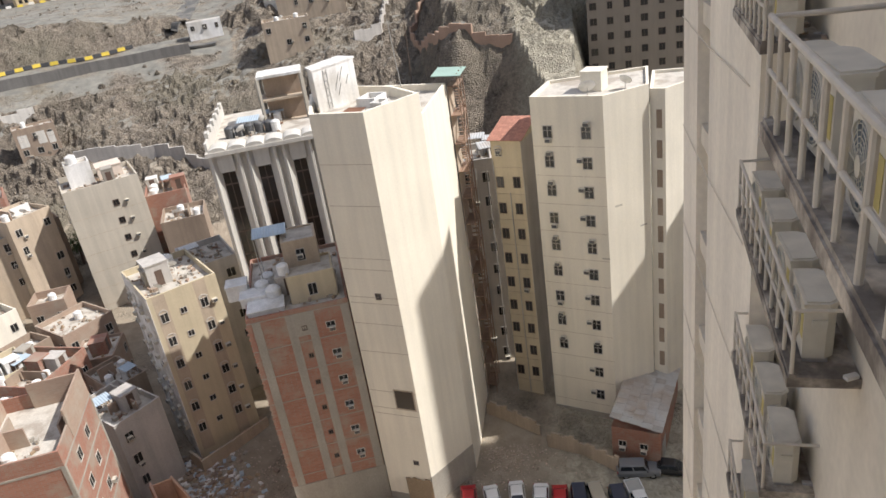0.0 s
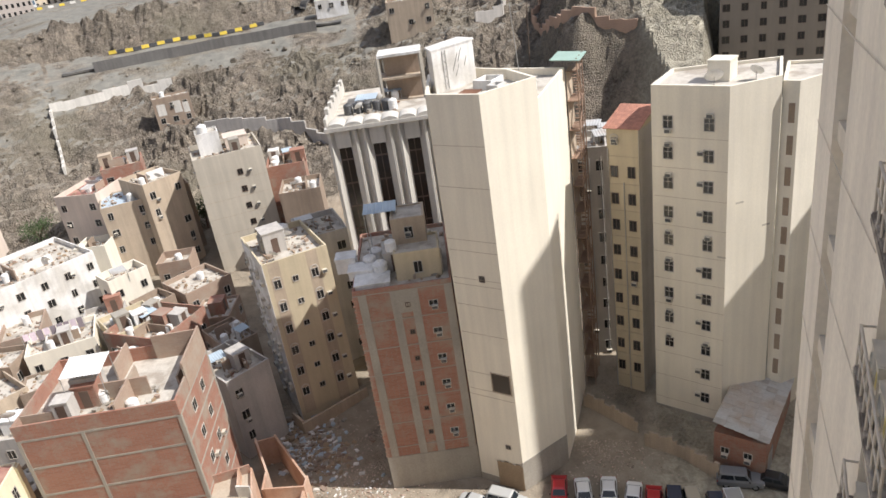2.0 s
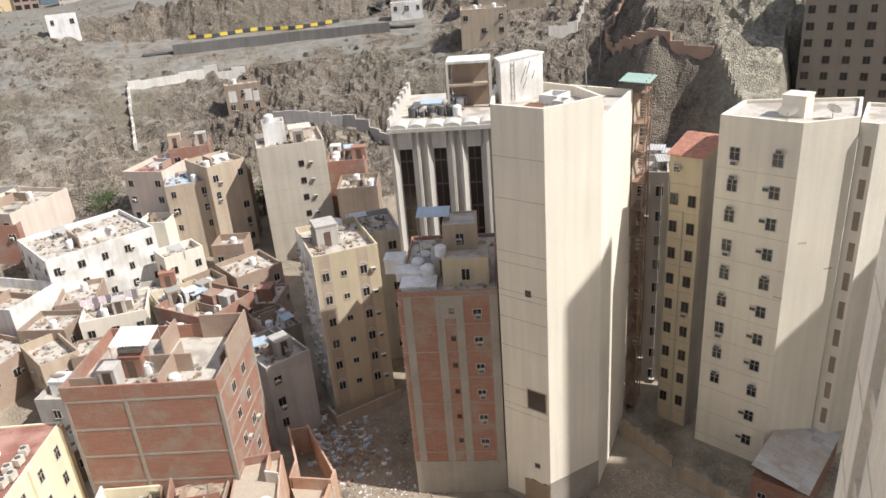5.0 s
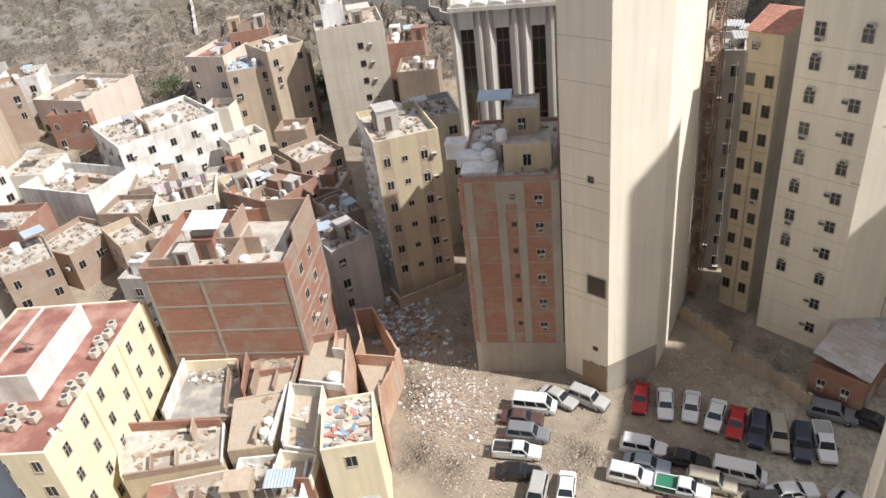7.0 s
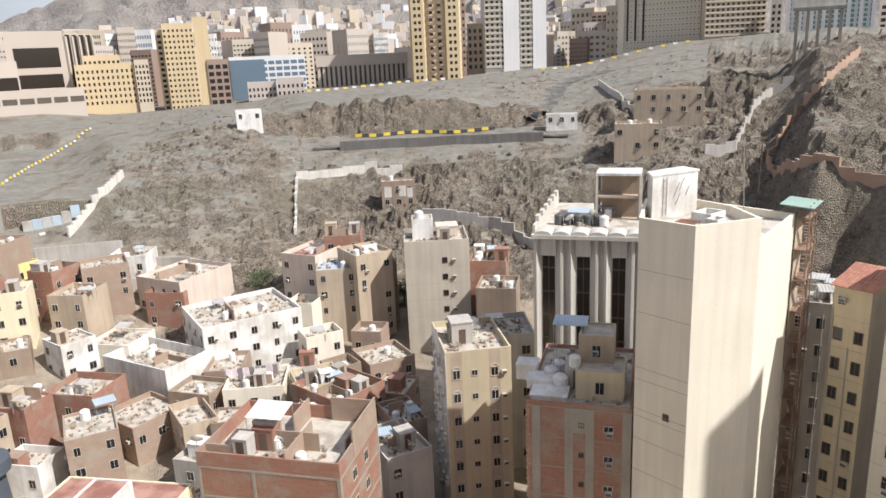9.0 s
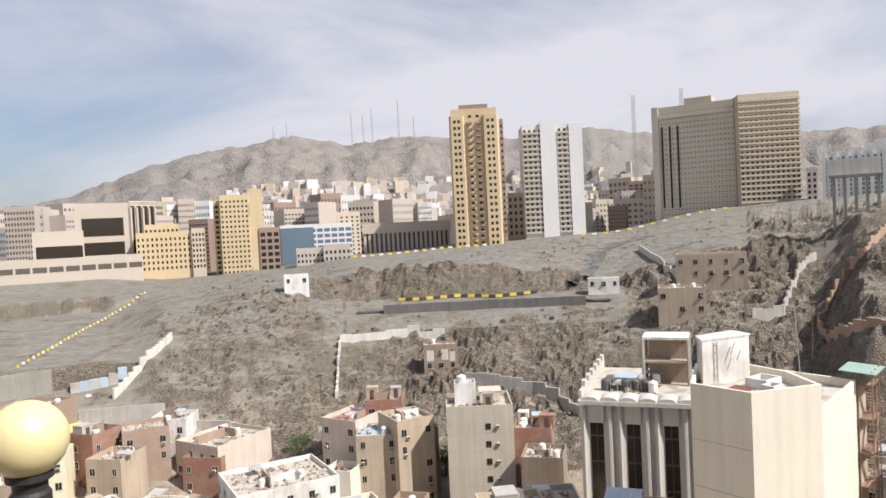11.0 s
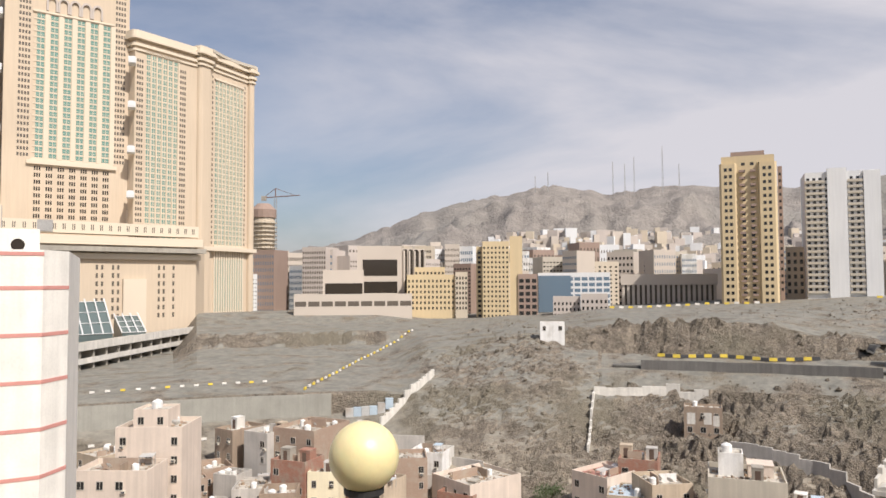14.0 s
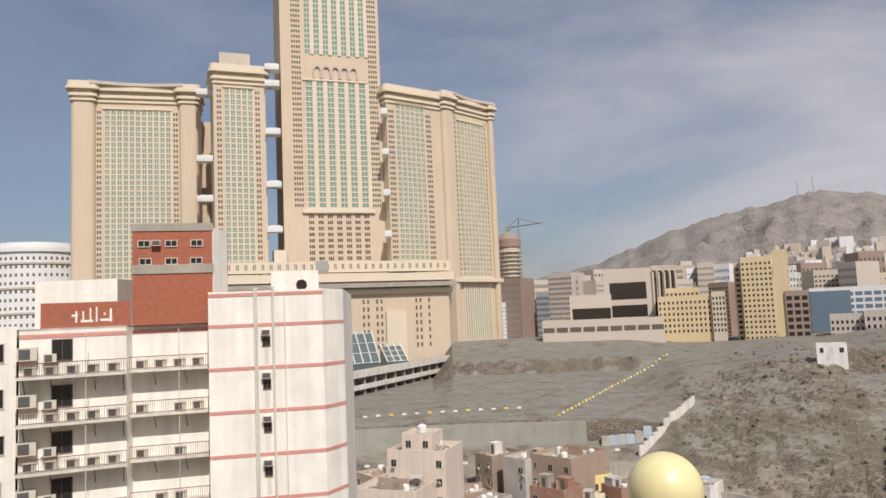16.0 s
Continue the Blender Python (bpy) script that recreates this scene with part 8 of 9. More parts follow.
for i in range(13):
    part("hall_pier", Shape().box(lw_l * (0.30 + 0.52 * i / 12) - 0.45, -0.6, 45, lw_l * (0.30 + 0.52 * i / 12) + 0.45, 0, 76), hotel, m=lm, mat=H_PALE)
part("hall_band", Shape().box(-1, -2.9, 76, lw_l + 1, 0, 78), hotel, m=lm, mat=H_PALE)
part("foot_band", Shape().box(-1, -3.4, 40, lw_l + 1, 0, 43.5), hotel, m=lm, mat=H_PALE)
pod = [from_end(46.8, 325), from_end(28.9, 352), from_end(27.5, 395), from_end(46, 380)]
part("podium", Shape().prism(pod, 34, 80.0), hotel, mat=H_STONE)
pl = math.hypot(pod[1][0] - pod[0][0], pod[1][1] - pod[0][1])
for z, o, t in ((70.5, 1.6, 2.4), (76.5, 2.4, 3.6), (81.0, 0.8, 5.0)):
    part("podium_cornice", Shape().box(-o, -o, z, pl + o, 6, z + t), hotel, m=wall_pose(pod[0], pod[1], 0, 0), mat=H_PALE)
pw = Shape()
for u in (0.34, 0.36, 0.44, 0.46, 0.60, 0.62, 0.66, 0.68, 0.84, 0.86, 0.90):
    for j in range(7):
        pw.box(pl * u, -0.08, 45 + j * 3.5, pl * u + 0.9, 0, 47.0 + j * 3.5, wall_pose(pod[0], pod[1], 0, 0))
part("podium_windows", pw, hotel, mat=GLASS_PALE, kind="stuff")
bay_ = part("louvred_bay", Shape().box(pl * 0.70, -1.6, 36, pl * 0.79, 0, 62), hotel, m=wall_pose(pod[0], pod[1], 0, 0), mat=H_PALE)
for j in range(6):
    part("louvre", Shape().box(pl * 0.71, -1.7, 45 + j * 2.7, pl * 0.78, -1.6, 46.4 + j * 2.7), bay_, m=wall_pose(pod[0], pod[1], 0, 0), mat=GLASS_PALE)
part("canopy_slab", Shape().box(-3, -4.5, 73.6, pl + 3, 0, 75.6), hotel, "long grey canopy slab", m=wall_pose(pod[0], pod[1], 0, 0), mat=CONCRETE)
ut = Shape()
for i in range(30):
    for k in (0.36, 0.56):
        ut.box(pl * (i + k) / 30, -0.88, 82.4, pl * (i + k + 0.1) / 30, -0.8, 84.8, wall_pose(pod[0], pod[1], 0, 0))
part("attic_window_row", ut, hotel, mat=GLASS_PALE, kind="stuff")
# link bridges between the slabs
for hh, rr, w_, zs in ((47.3, 352, 4.6, (79, 98, 117, 136, 168)), (42.3, 341, 3.4, (84, 101, 122, 147, 170, 178)), (33.5, 346, 1.6, (98, 118, 138, 158))):
    for z in zs:
        x, y = from_end(hh, rr)
        part("link_bridge", Shape().box(-w_, -2, z, w_, 4, z + 0.7).box(-w_, -2.1, z + 0.7, w_, -1.7, z + 2.6).box(-w_, 3.6, z + 0.7, w_, 4, z + 2.6).box(-w_ * 0.7, -1.5, z + 2.4, w_ * 0.7, 3.5, z + 3.0), hotel, m=pose(x, y, 0, 0, 0, hh), mat=C_WHITE)
part("roof_plant", Shape().box(0, 4, 178, 14, 16, 187).box(9, 2, 178, 12, 4, 184), hotel, m=wall_pose(from_end(46.6, 340), from_end(42.85, 342), 2, 0), mat=C_STONE)
# sloped glass hall and raised road before the podium
for h0_, h1_, r0_, r1_, z0_, z1_, n_, lab in ((39.8, 34.5, 296, 305, 41, 53, 9, "sloping glass hall with white ribs"), (33.9, 32.3, 306, 309, 41, 47, 4, "small sloping glass porch with white ribs")):
    hall = thing("glass_hall", lab, "hall")
    hp0, hp1 = from_end(h0_, r0_), from_end(h1_, r1_)
    hl_ = math.hypot(hp1[0] - hp0[0], hp1[1] - hp0[1])
    hm_ = wall_pose(hp0, hp1, 0, 0)
    part("glass_roof", Shape().add([hm_ @ Vector(v) for v in ((0, 0, z0_), (hl_, 0, z0_), (hl_, 10, z1_), (0, 10, z1_), (0, 10, 34), (hl_, 10, 34), (0, 0, 34), (hl_, 0, 34))], [(0, 1, 2, 3), (0, 3, 4, 6), (1, 7, 5, 2), (3, 2, 5, 4), (6, 7, 1, 0)]), hall, mat=GLASS_HALL)
    for i in range(n_):
        u = hl_ * i / (n_ - 1)
        part("rib", Shape().rod((u, -0.3, z0_), (u, 10, z1_ + 1.2), 0.28, 4), hall, m=hm_, mat=C_WHITE)
    for i in range(4):
        k = i / 3
        part("purlin", Shape().rod((0, -0.2 + 10 * k, z0_ + 0.1 + (z1_ - z0_) * k), (hl_, -0.2 + 10 * k, z0_ + 0.1 + (z1_ - z0_) * k), 0.14, 4), hall, m=hm_, mat=C_WHITE)
deck = thing("raised_road", "pale concrete raised road on short piers", "bridge")
dp0, dp1 = (-146.0, 125.0), (-162.5, 296.0)
dl_ = math.hypot(dp1[0] - dp0[0], dp1[1] - dp0[1])
dm_ = wall_pose(dp0, dp1, 0, 0)
part("deck", Shape().box(0, 0, 38.8, dl_, 11, 40.0), deck, m=dm_, mat=CONCRETE)
part("edge_wall", Shape().box(0, -0.4, 38.7, dl_, 0.1, 41.3), deck, m=dm_, mat=CHALK)
part("lower_deck", Shape().box(0, -0.2, 34.6, dl_, 11, 35.2), deck, m=dm_, mat=CONCRETE)
part("edge_wall", Shape().box(0, -0.4, 34.5, dl_, -0.2, 36.3), deck, m=dm_, mat=CHALK)
for i in range(22):
    part("pier", Shape().box(-0.5, 0.4, 24, 0.5, 8, 38.8), deck, m=wall_pose(dp0, dp1, 3 + (dl_ - 6) * i / 21, 0), mat=CONCRETE)
# round white hotel far left
cx_, cy_ = from_end(58.6, 420)
rd = thing("round_hotel", "round cream-white hotel with rows of windows", "hotel", (cx_, cy_, 0))
zt_ = EYE_HEIGHT + 420 * math.tan(radians(5.2))
part("drum", Shape().turned([(24, 34), (24, zt_), (25, zt_), (25, zt_ + 2), (20, zt_ + 2), (20, zt_ + 5)], n=40), rd, mat=C_WHITE)
rw = Shape()
for i in range(60):
    for j in range(9):
        m = pose(0, 0, 0, 0, 0, i * 6) @ pose(24.0, 0, zt_ - 4 - j * 4.0)
        rw.box(-0.05, -0.5, 0, 0.06, 0.5, 1.5, m)
part("window_ring", rw, rd, mat=GLASS_PALE, kind="stuff")
for j in range(3):
    part("band", Shape().turned([(24.6, 0), (24.6, 0.9)], n=40), rd, m=pose(0, 0, zt_ - 6 - j * 12), mat=C_STONE)


# ---- the lookout's own building and its neighbours on the left ----
S_PAINT = material("white_masonry_paint", (0.79, 0.76, 0.69), big=0.07, grain=0.05, size=0.6, streak=0.11, bump=0.2)
S_PINK = material("pink_band_paint", (0.58, 0.27, 0.23), big=0.1, grain=0.05, bump=0.1)
# one wall in two tones, the far bay's bounced light put into the brighter
OWN_BRIGHT = material("brightened_cream_wall", (0.80, 0.735, 0.62), big=0.08, grain=0.06, streak=0.12, bump=0.25)
OWN = material("plain_cream_wall", (0.66, 0.60, 0.495), big=0.08, grain=0.06, streak=0.1, bump=0.25)

# white block with pink bands
sb = [from_end(47.36, 57.0), from_end(38.83, 56.4), from_end(37.25, 58.6), from_end(36.6, 74), from_end(47.2, 75)]
striped = thing("striped_block", "white rendered block with thin pink bands", "apartment building")
part("wall", Shape().prism(sb, ground_height(*sb[0]) - 1, 61.9), striped, mat=S_PAINT)
roof_with_parapet(striped, sb, 61.9, S_PAINT, ROOF_DUST, 0.45, 0.25)
for k in range(9):
    z = 59.75 - 3.2 * k
    for i in (0, 1, 4):
        a, b = sb[i], sb[(i + 1) % 5]
        part("pink_band", Shape().box(-0.02, -0.03, -0.13, math.hypot(b[0] - a[0], b[1] - a[1]) + 0.02, 0.05, 0.13), striped, m=wall_pose(a, b, 0, z), mat=S_PINK)
    if k:
        add_window(striped, sb[0], sb[1], 4.2, z + 1.65, 0.46, 0.55, "dark", (-0.02, 0.75))
        part("stain", Shape().box(4.05, -0.006, z + 0.2, 4.4, 0.01, z + 1.5), striped, "grey run-down stain", m=wall_pose(sb[0], sb[1], 0, 0), mat=CHALK)
part("pink_band", Shape().box(0, -0.04, 61.95, 8.5, 0.05, 62.2), striped, m=wall_pose(sb[0], sb[1], 0, 0), mat=S_PINK)
for s, r in ((3.4, 0.09), (3.55, 0.05), (4.75, 0.09), (5.6, 0.03)):
    part("drain_pipe", Shape().rod((s, -0.14, 20), (s, -0.14, 62.6 if s < 5 else 61.8), r, 8), striped, m=wall_pose(sb[0], sb[1], 0, 0), mat=CHALK)
hm_ = wall_pose(sb[0], sb[1], 0, 0)
part("roof_room", Shape().box(4.6, 0.6, 62.2, 8.2, 5.5, 63.8), striped, m=hm_, mat=S_PAINT)
# a dark disc stands for the unlit arch
part("roof_arch", Shape().turned([(0.42, -0.03), (0.42, 0.03)], n=18), striped, "small dark disc standing for an arched roof opening", m=hm_ @ pose(6.9, 0.58, 62.7, 90), mat=GLASS_BROWN)
part("roof_pole", Shape().rod((5.9, 1, 63.8), (5.9, 1, 65.4), 0.03).box(8.0, 2, 63.8, 9.0, 3, 64.6), striped, m=hm_, mat=STEEL)

# gallery block with rows of condensers
gb = [from_end(59.7, 60.5), from_end(53.0, 60.0), from_end(52.6, 61.2), from_end(47.3, 60.6), from_end(47.3, 76), from_end(60, 78)]
gal = thing("gallery_block", "white block with open galleries of condensers", "apartment building")
part("wall", Shape().prism(gb, ground_height(*gb[0]) - 1, 60.0), gal, mat=S_PAINT)
part("roof", Shape().prism(gb, 60.0, 60.15), gal, mat=ROOF_DUST)
_out = Shape().box(-0.42, -0.16, 0, 0.42, 0.16, 0.62)
_out.slot = 1
_out.box(-0.34, -0.168, 0.06, 0.14, -0.16, 0.55)
OUTDOOR = _out.mesh("condenser", AC_CASE, AC_GRILLE)
for fl in range(8):
    z = 56.78 - 3.32 * fl
    for (a, b) in ((gb[0], gb[1]), (gb[2], gb[3])):
        l = math.hypot(b[0] - a[0], b[1] - a[1])
        m = wall_pose(a, b, 0, z)
        part("gallery_slab", Shape().box(0, -1.5, -0.2, l - 0.05, 0.0, 0.0), gal, m=m, mat=CHALK)
        rail = Shape().rod((0, -1.45, 0.95), (l, -1.45, 0.95), 0.03, 5).rod((0, -1.45, 0.1), (l, -1.45, 0.1), 0.02, 5)
        i = 0.0
        while i < l:
            rail.rod((i, -1.45, 0), (i, -1.45, 0.95), 0.014, 4)
            i += 0.16
        part("railing", rail, gal, m=m, mat=RUST)
        n = int(l / 1.35)
        for i in range(n):
            if crowd.random() < 0.8:
                c = part("condenser", OUTDOOR, gal, "white outdoor condenser unit", m=m @ pose(0.8 + i * 1.35, -0.95, 0.06))
        for i in range(2):
            part("brace", Shape().rod((l * (0.3 + 0.4 * i), -0.05, -1.3), (l * (0.3 + 0.4 * i), -1.4, -0.2), 0.035, 5), gal, m=m, mat=RUST)
        if b == gb[1]:
            add_window(gal, a, b, l * 0.39, z + 1.05, 1.25, 1.45, "dark")
            part("bracket", Shape().rod((0.4, -1.35, -0.25), (0.4, -0.02, -1.5), 0.04, 5).rod((l - 0.2, -1.35, -0.25), (l - 0.2, -0.02, -1.5), 0.04, 5), gal, m=m, mat=RUST)
        part("post", Shape().rod((l * 0.62, -1.4, 0), (l * 0.62, -1.4, 3.05), 0.03, 5), gal, m=m, mat=CHALK)
for a, b in ((gb[0], gb[1]), (gb[2], gb[3])):
    part("pink_band", Shape().box(0, -0.04, 59.45, math.hypot(b[0] - a[0], b[1] - a[1]), 0.03, 59.75), gal, m=wall_pose(a, b, 0, 0), mat=S_PINK)
    for fl in range(5):
        for x, big in ((0.55, 1.5), (2.0, 1.0)):
            if a == gb[0]:
                part("fan_unit", OUTDOOR, gal, "large outdoor fan unit", m=wall_pose(a, b, x, 57.0 - 3.32 * fl + (0.9 if big > 1 else 0.7)) @ pose(0, -0.4, 0) @ Matrix.Scale(big, 4))
                part("unit_bracket", Shape().box(-0.5, -0.7, -0.06, 0.5, 0, 0), gal, m=wall_pose(a, b, x, 57.0 - 3.32 * fl + (0.9 if big > 1 else 0.7)), mat=RUST)
# red brick rooms on its roof
rbx = [from_end(52.6, 60.6), from_end(47.0, 60.0), from_end(45.9, 62.5), from_end(51, 68)]
red_room = thing("brick_roof_room", "red brick roof room with concrete bands", "roof room")
part("wall", Shape().prism(rbx, 60.1, 67.6), red_room, mat=BRICK_RED)
part("side_wall", Shape().box(0, -0.05, 60.1, 2.6, 0.02, 67.6), red_room, "white rendered side wall", m=wall_pose(rbx[1], rbx[2], 0, 0), mat=S_PAINT)
part("band", Shape().box(-0.05, -0.08, 64.05, 6.0, 0.02, 64.75), red_room, m=wall_pose(rbx[0], rbx[1], 0, 0), mat=CONCRETE)
part("band", Shape().box(-0.05, -0.08, 67.4, 6.0, 0.02, 68.0), red_room, m=wall_pose(rbx[0], rbx[1], 0, 0), mat=CONCRETE)
for s, z in ((0.86, 66.2), (2.85, 66.2), (4.75, 66.2), (0.95, 64.8), (2.85, 64.8), (4.7, 64.8)):
    add_window(red_room, rbx[0], rbx[1], s, z, 0.8, 0.42, "plain")
part("air_conditioner", AC_BOX, red_room, m=wall_pose(rbx[0], rbx[1], 1.77, 66.2))
lowred = thing("brick_roof_wall", "low red brick roof wall with white painted strokes", "wall")
lr = [from_end(58.45, 60.8), from_end(52.75, 60.4)]
ll = math.hypot(lr[1][0] - lr[0][0], lr[1][1] - lr[0][1])
part("wall", Shape().box(0, 0, 60.1, ll, 0.3, 62.0), lowred, m=wall_pose(*lr, 0, 0), mat=BRICK_RED)
for s, z, w, h in ((1.9, 60.55, 0.12, 0.7), (2.2, 60.55, 0.7, 0.12), (2.3, 60.75, 0.1, 0.5), (2.7, 60.55, 0.1, 0.9), (3.05, 60.55, 0.1, 0.95), (3.3, 60.60, 0.7, 0.12), (3.85, 60.55, 0.12, 0.8), (1.7, 61.00, 0.35, 0.1), (3.5, 61.05, 0.1, 0.12)):
    part("paint_stroke", Shape().box(s * 1.2, -0.012, z - 0.05, (s + w) * 1.2, 0.0, z + h * 1.15), lowred, "white painted stroke", m=wall_pose(*lr, 0, 0), mat=S_PAINT)
white_low = house("roof_room", "low white roof room with thin cables", rect(*from_end(58.8, 64), 33, 6.2, 4), 63.5, S_PAINT, faces=(), z0=60.1, parapet=0.3, category="roof room")
house("side_block", "white rendered block corner with round vent", [from_end(70, 61.6), from_end(59.85, 60.35), from_end(60, 70), from_end(70, 70)], 60.0, S_PAINT, faces=(0,), z0=10, parapet=0.4, floors=6, gap=2.2)
house("apartment_block", "plain rendered apartment block closing the street", [from_end(95, 45), from_end(69, 50), from_end(69, 64), from_end(95, 60)], 60, OWN, faces=(), z0=-0.5)

# own wall with condenser ledges: x along the wall, -y out of it
own_m = pose(0, 0, 0, 0, 0, 35.4)
own = thing("own_building", "cream rendered wall of the lookout's own building", "apartment building")
part("wall", Shape().box(-14, -14, -0.5, 13.6, -2.5, 63.5), own, m=own_m, mat=OWN)
# the far bay turns out a little; tall slots between its storeys' slabs, cables clipped along it
bay_m = own_m @ pose(12.0, -2.1, 0, 0, 0, 4.58)
part("far_bay", Shape().prism([(1.5, -9), (11.05, -9), (11.05, 0), (8.45, 0), (8.45, -0.55), (6.6, -0.55), (6.6, 0), (1.5, 0)], -0.5, 63.5), own, "rendered far bay, brightened in its colour", m=bay_m, mat=OWN_BRIGHT)
for fl in range(20):
    z = 63.0 - 3.25 * fl
    part("slot_slab", Shape().box(6.6, -0.55, z, 8.45, -0.12, z + 0.55), own, "slab between wall slots", m=bay_m, mat=OWN)
    part("slot_shutter", Shape().box(7.7, -0.5, z + 0.75, 8.4, -0.42, z + 2.4), own, m=bay_m, mat=FRAME)
    part("cable", Shape().rod((2.2, 0.03, z - 0.15), (6.6, 0.04, z - 0.25), 0.014, 6).rod((6.6, 0.04, z - 0.25), (11.05, 0.03, z - 0.2), 0.014, 6), own, m=bay_m, mat=OWN)
# dark sheet in place of the opening's unlit inside
add_s = Shape().box(2.4, -2.5, 54.6, 3.8, -2.44, 56.4)
part("opening", add_s, own, "dark panel standing for an opening", m=own_m, mat=GLASS_BROWN)
part("opening_frame", Shape().box(2.25, -2.5, 54.45, 3.95, -2.38, 54.6).box(2.25, -2.5, 56.4, 3.95, -2.38, 56.55).box(2.25, -2.5, 54.6, 2.4, -2.38, 56.4).box(3.8, -2.5, 54.6, 3.95, -2.38, 56.4), own, m=own_m, mat=OWN)

# outdoor unit seen close: casing, fan ring, blades, grille, feet
unit_case = Shape().prism([(-0.42, -0.30), (0.42, -0.30), (0.42, -0.06), (0.34, 0.04), (-0.34, 0.04), (-0.42, -0.06)], 0.06, 0.75)
unit_case.prism([(-0.435, -0.315), (0.435, -0.315), (0.435, -0.05), (0.35, 0.055), (-0.35, 0.055), (-0.435, -0.05)], 0.75, 0.785)
unit_case.prism([(-0.40, -0.28), (0.40, -0.28), (0.40, -0.05), (0.32, 0.03), (-0.32, 0.03), (-0.40, -0.05)], 0.785, 0.80)
unit_case.box(0.42, -0.22, 0.5, 0.45, -0.06, 0.58)
ring = Shape()
n = 28
for r0, r1 in ((0.285, 0.30),):
    vs = [(-0.08 + r * math.cos(2 * math.pi * i / n), y, 0.42 + r * math.sin(2 * math.pi * i / n)) for r, y in ((r0, -0.325), (r1, -0.325), (r1, -0.298)) for i in range(n)]
    ring.add(vs, [(a * n + i, a * n + (i + 1) % n, (a + 1) * n + (i + 1) % n, (a + 1) * n + i) for a in range(2) for i in range(n)])
grille = Shape()
for k in range(1, 7):
    r = 0.28 * k / 7 + 0.02
    for i in range(n):
        a0, a1 = 2 * math.pi * i / n, 2 * math.pi * (i + 1) / n
        grille.rod((-0.08 + r * math.cos(a0), -0.322, 0.42 + r * math.sin(a0)), (-0.08 + r * math.cos(a1), -0.322, 0.42 + r * math.sin(a1)), 0.004, 3)
for k in range(12):
    a = 2 * math.pi * k / 12
    grille.rod((-0.08, -0.324, 0.42), (-0.08 + 0.29 * math.cos(a), -0.324, 0.42 + 0.29 * math.sin(a)), 0.004, 3)
hub = Shape()
hub.turned([(0.07, 0), (0.07, 0.03)], n=14)
fan_bed = Shape()
fan_bed.turned([(0.28, 0.0), (0.28, 0.004)], n=28)
sticker = Shape().box(0.25, -0.306, 0.3, 0.38, -0.301, 0.62)
UNIT = (("casing", unit_case.mesh("casing", AC_CASE)), ("fan_ring", ring.mesh("fan_ring", AC_CASE)), ("grille", grille.mesh("grille", AC_CASE)), ("label_plate", sticker.mesh("label_plate", material("printed_label", (0.50, 0.42, 0.16), bump=0.0))))
FAN_BED = fan_bed.mesh("fan_opening", material("fan_shadow_blue", (0.10, 0.13, 0.15), rough=0.5, bump=0.0))
FOOT = Shape().box(-0.4, -0.28, 0, -0.3, -0.02, 0.06).box(0.3, -0.28, 0, 0.4, -0.02, 0.06).mesh("foot", STEEL)


def outdoor_unit(s, p, z, scale=1.0, turn=0.0):
    ob = thing("outdoor_unit", "dusty cream outdoor condenser unit on a ledge", "air conditioner", group="condensers on the ledges")
    ob.matrix_basis = own_m @ pose(s, -p, z, 0, 0, 180 + turn) @ Matrix.Scale(scale, 4)
    for nm, me in UNIT:
        part(nm, me, ob)
    part("fan_opening", FAN_BED, ob, m=pose(-0.08, -0.302, 0.42, 90))
    part("hub", hub.mesh("hub", AC_CASE), ob, m=pose(-0.08, -0.30, 0.42, 90))
    part("foot", FOOT, ob)
    return ob


GRIME = material("grimy_ledge_concrete", (0.19, 0.16, 0.13), big=0.4, grain=0.25, size=2.0, fine=14, bump=0.4, tint=(0.42, 0.37, 0.30))
RAIL = material("cream_rail_paint", (0.56, 0.50, 0.41), rough=0.55, big=0.12, grain=0.1, bump=0.15)


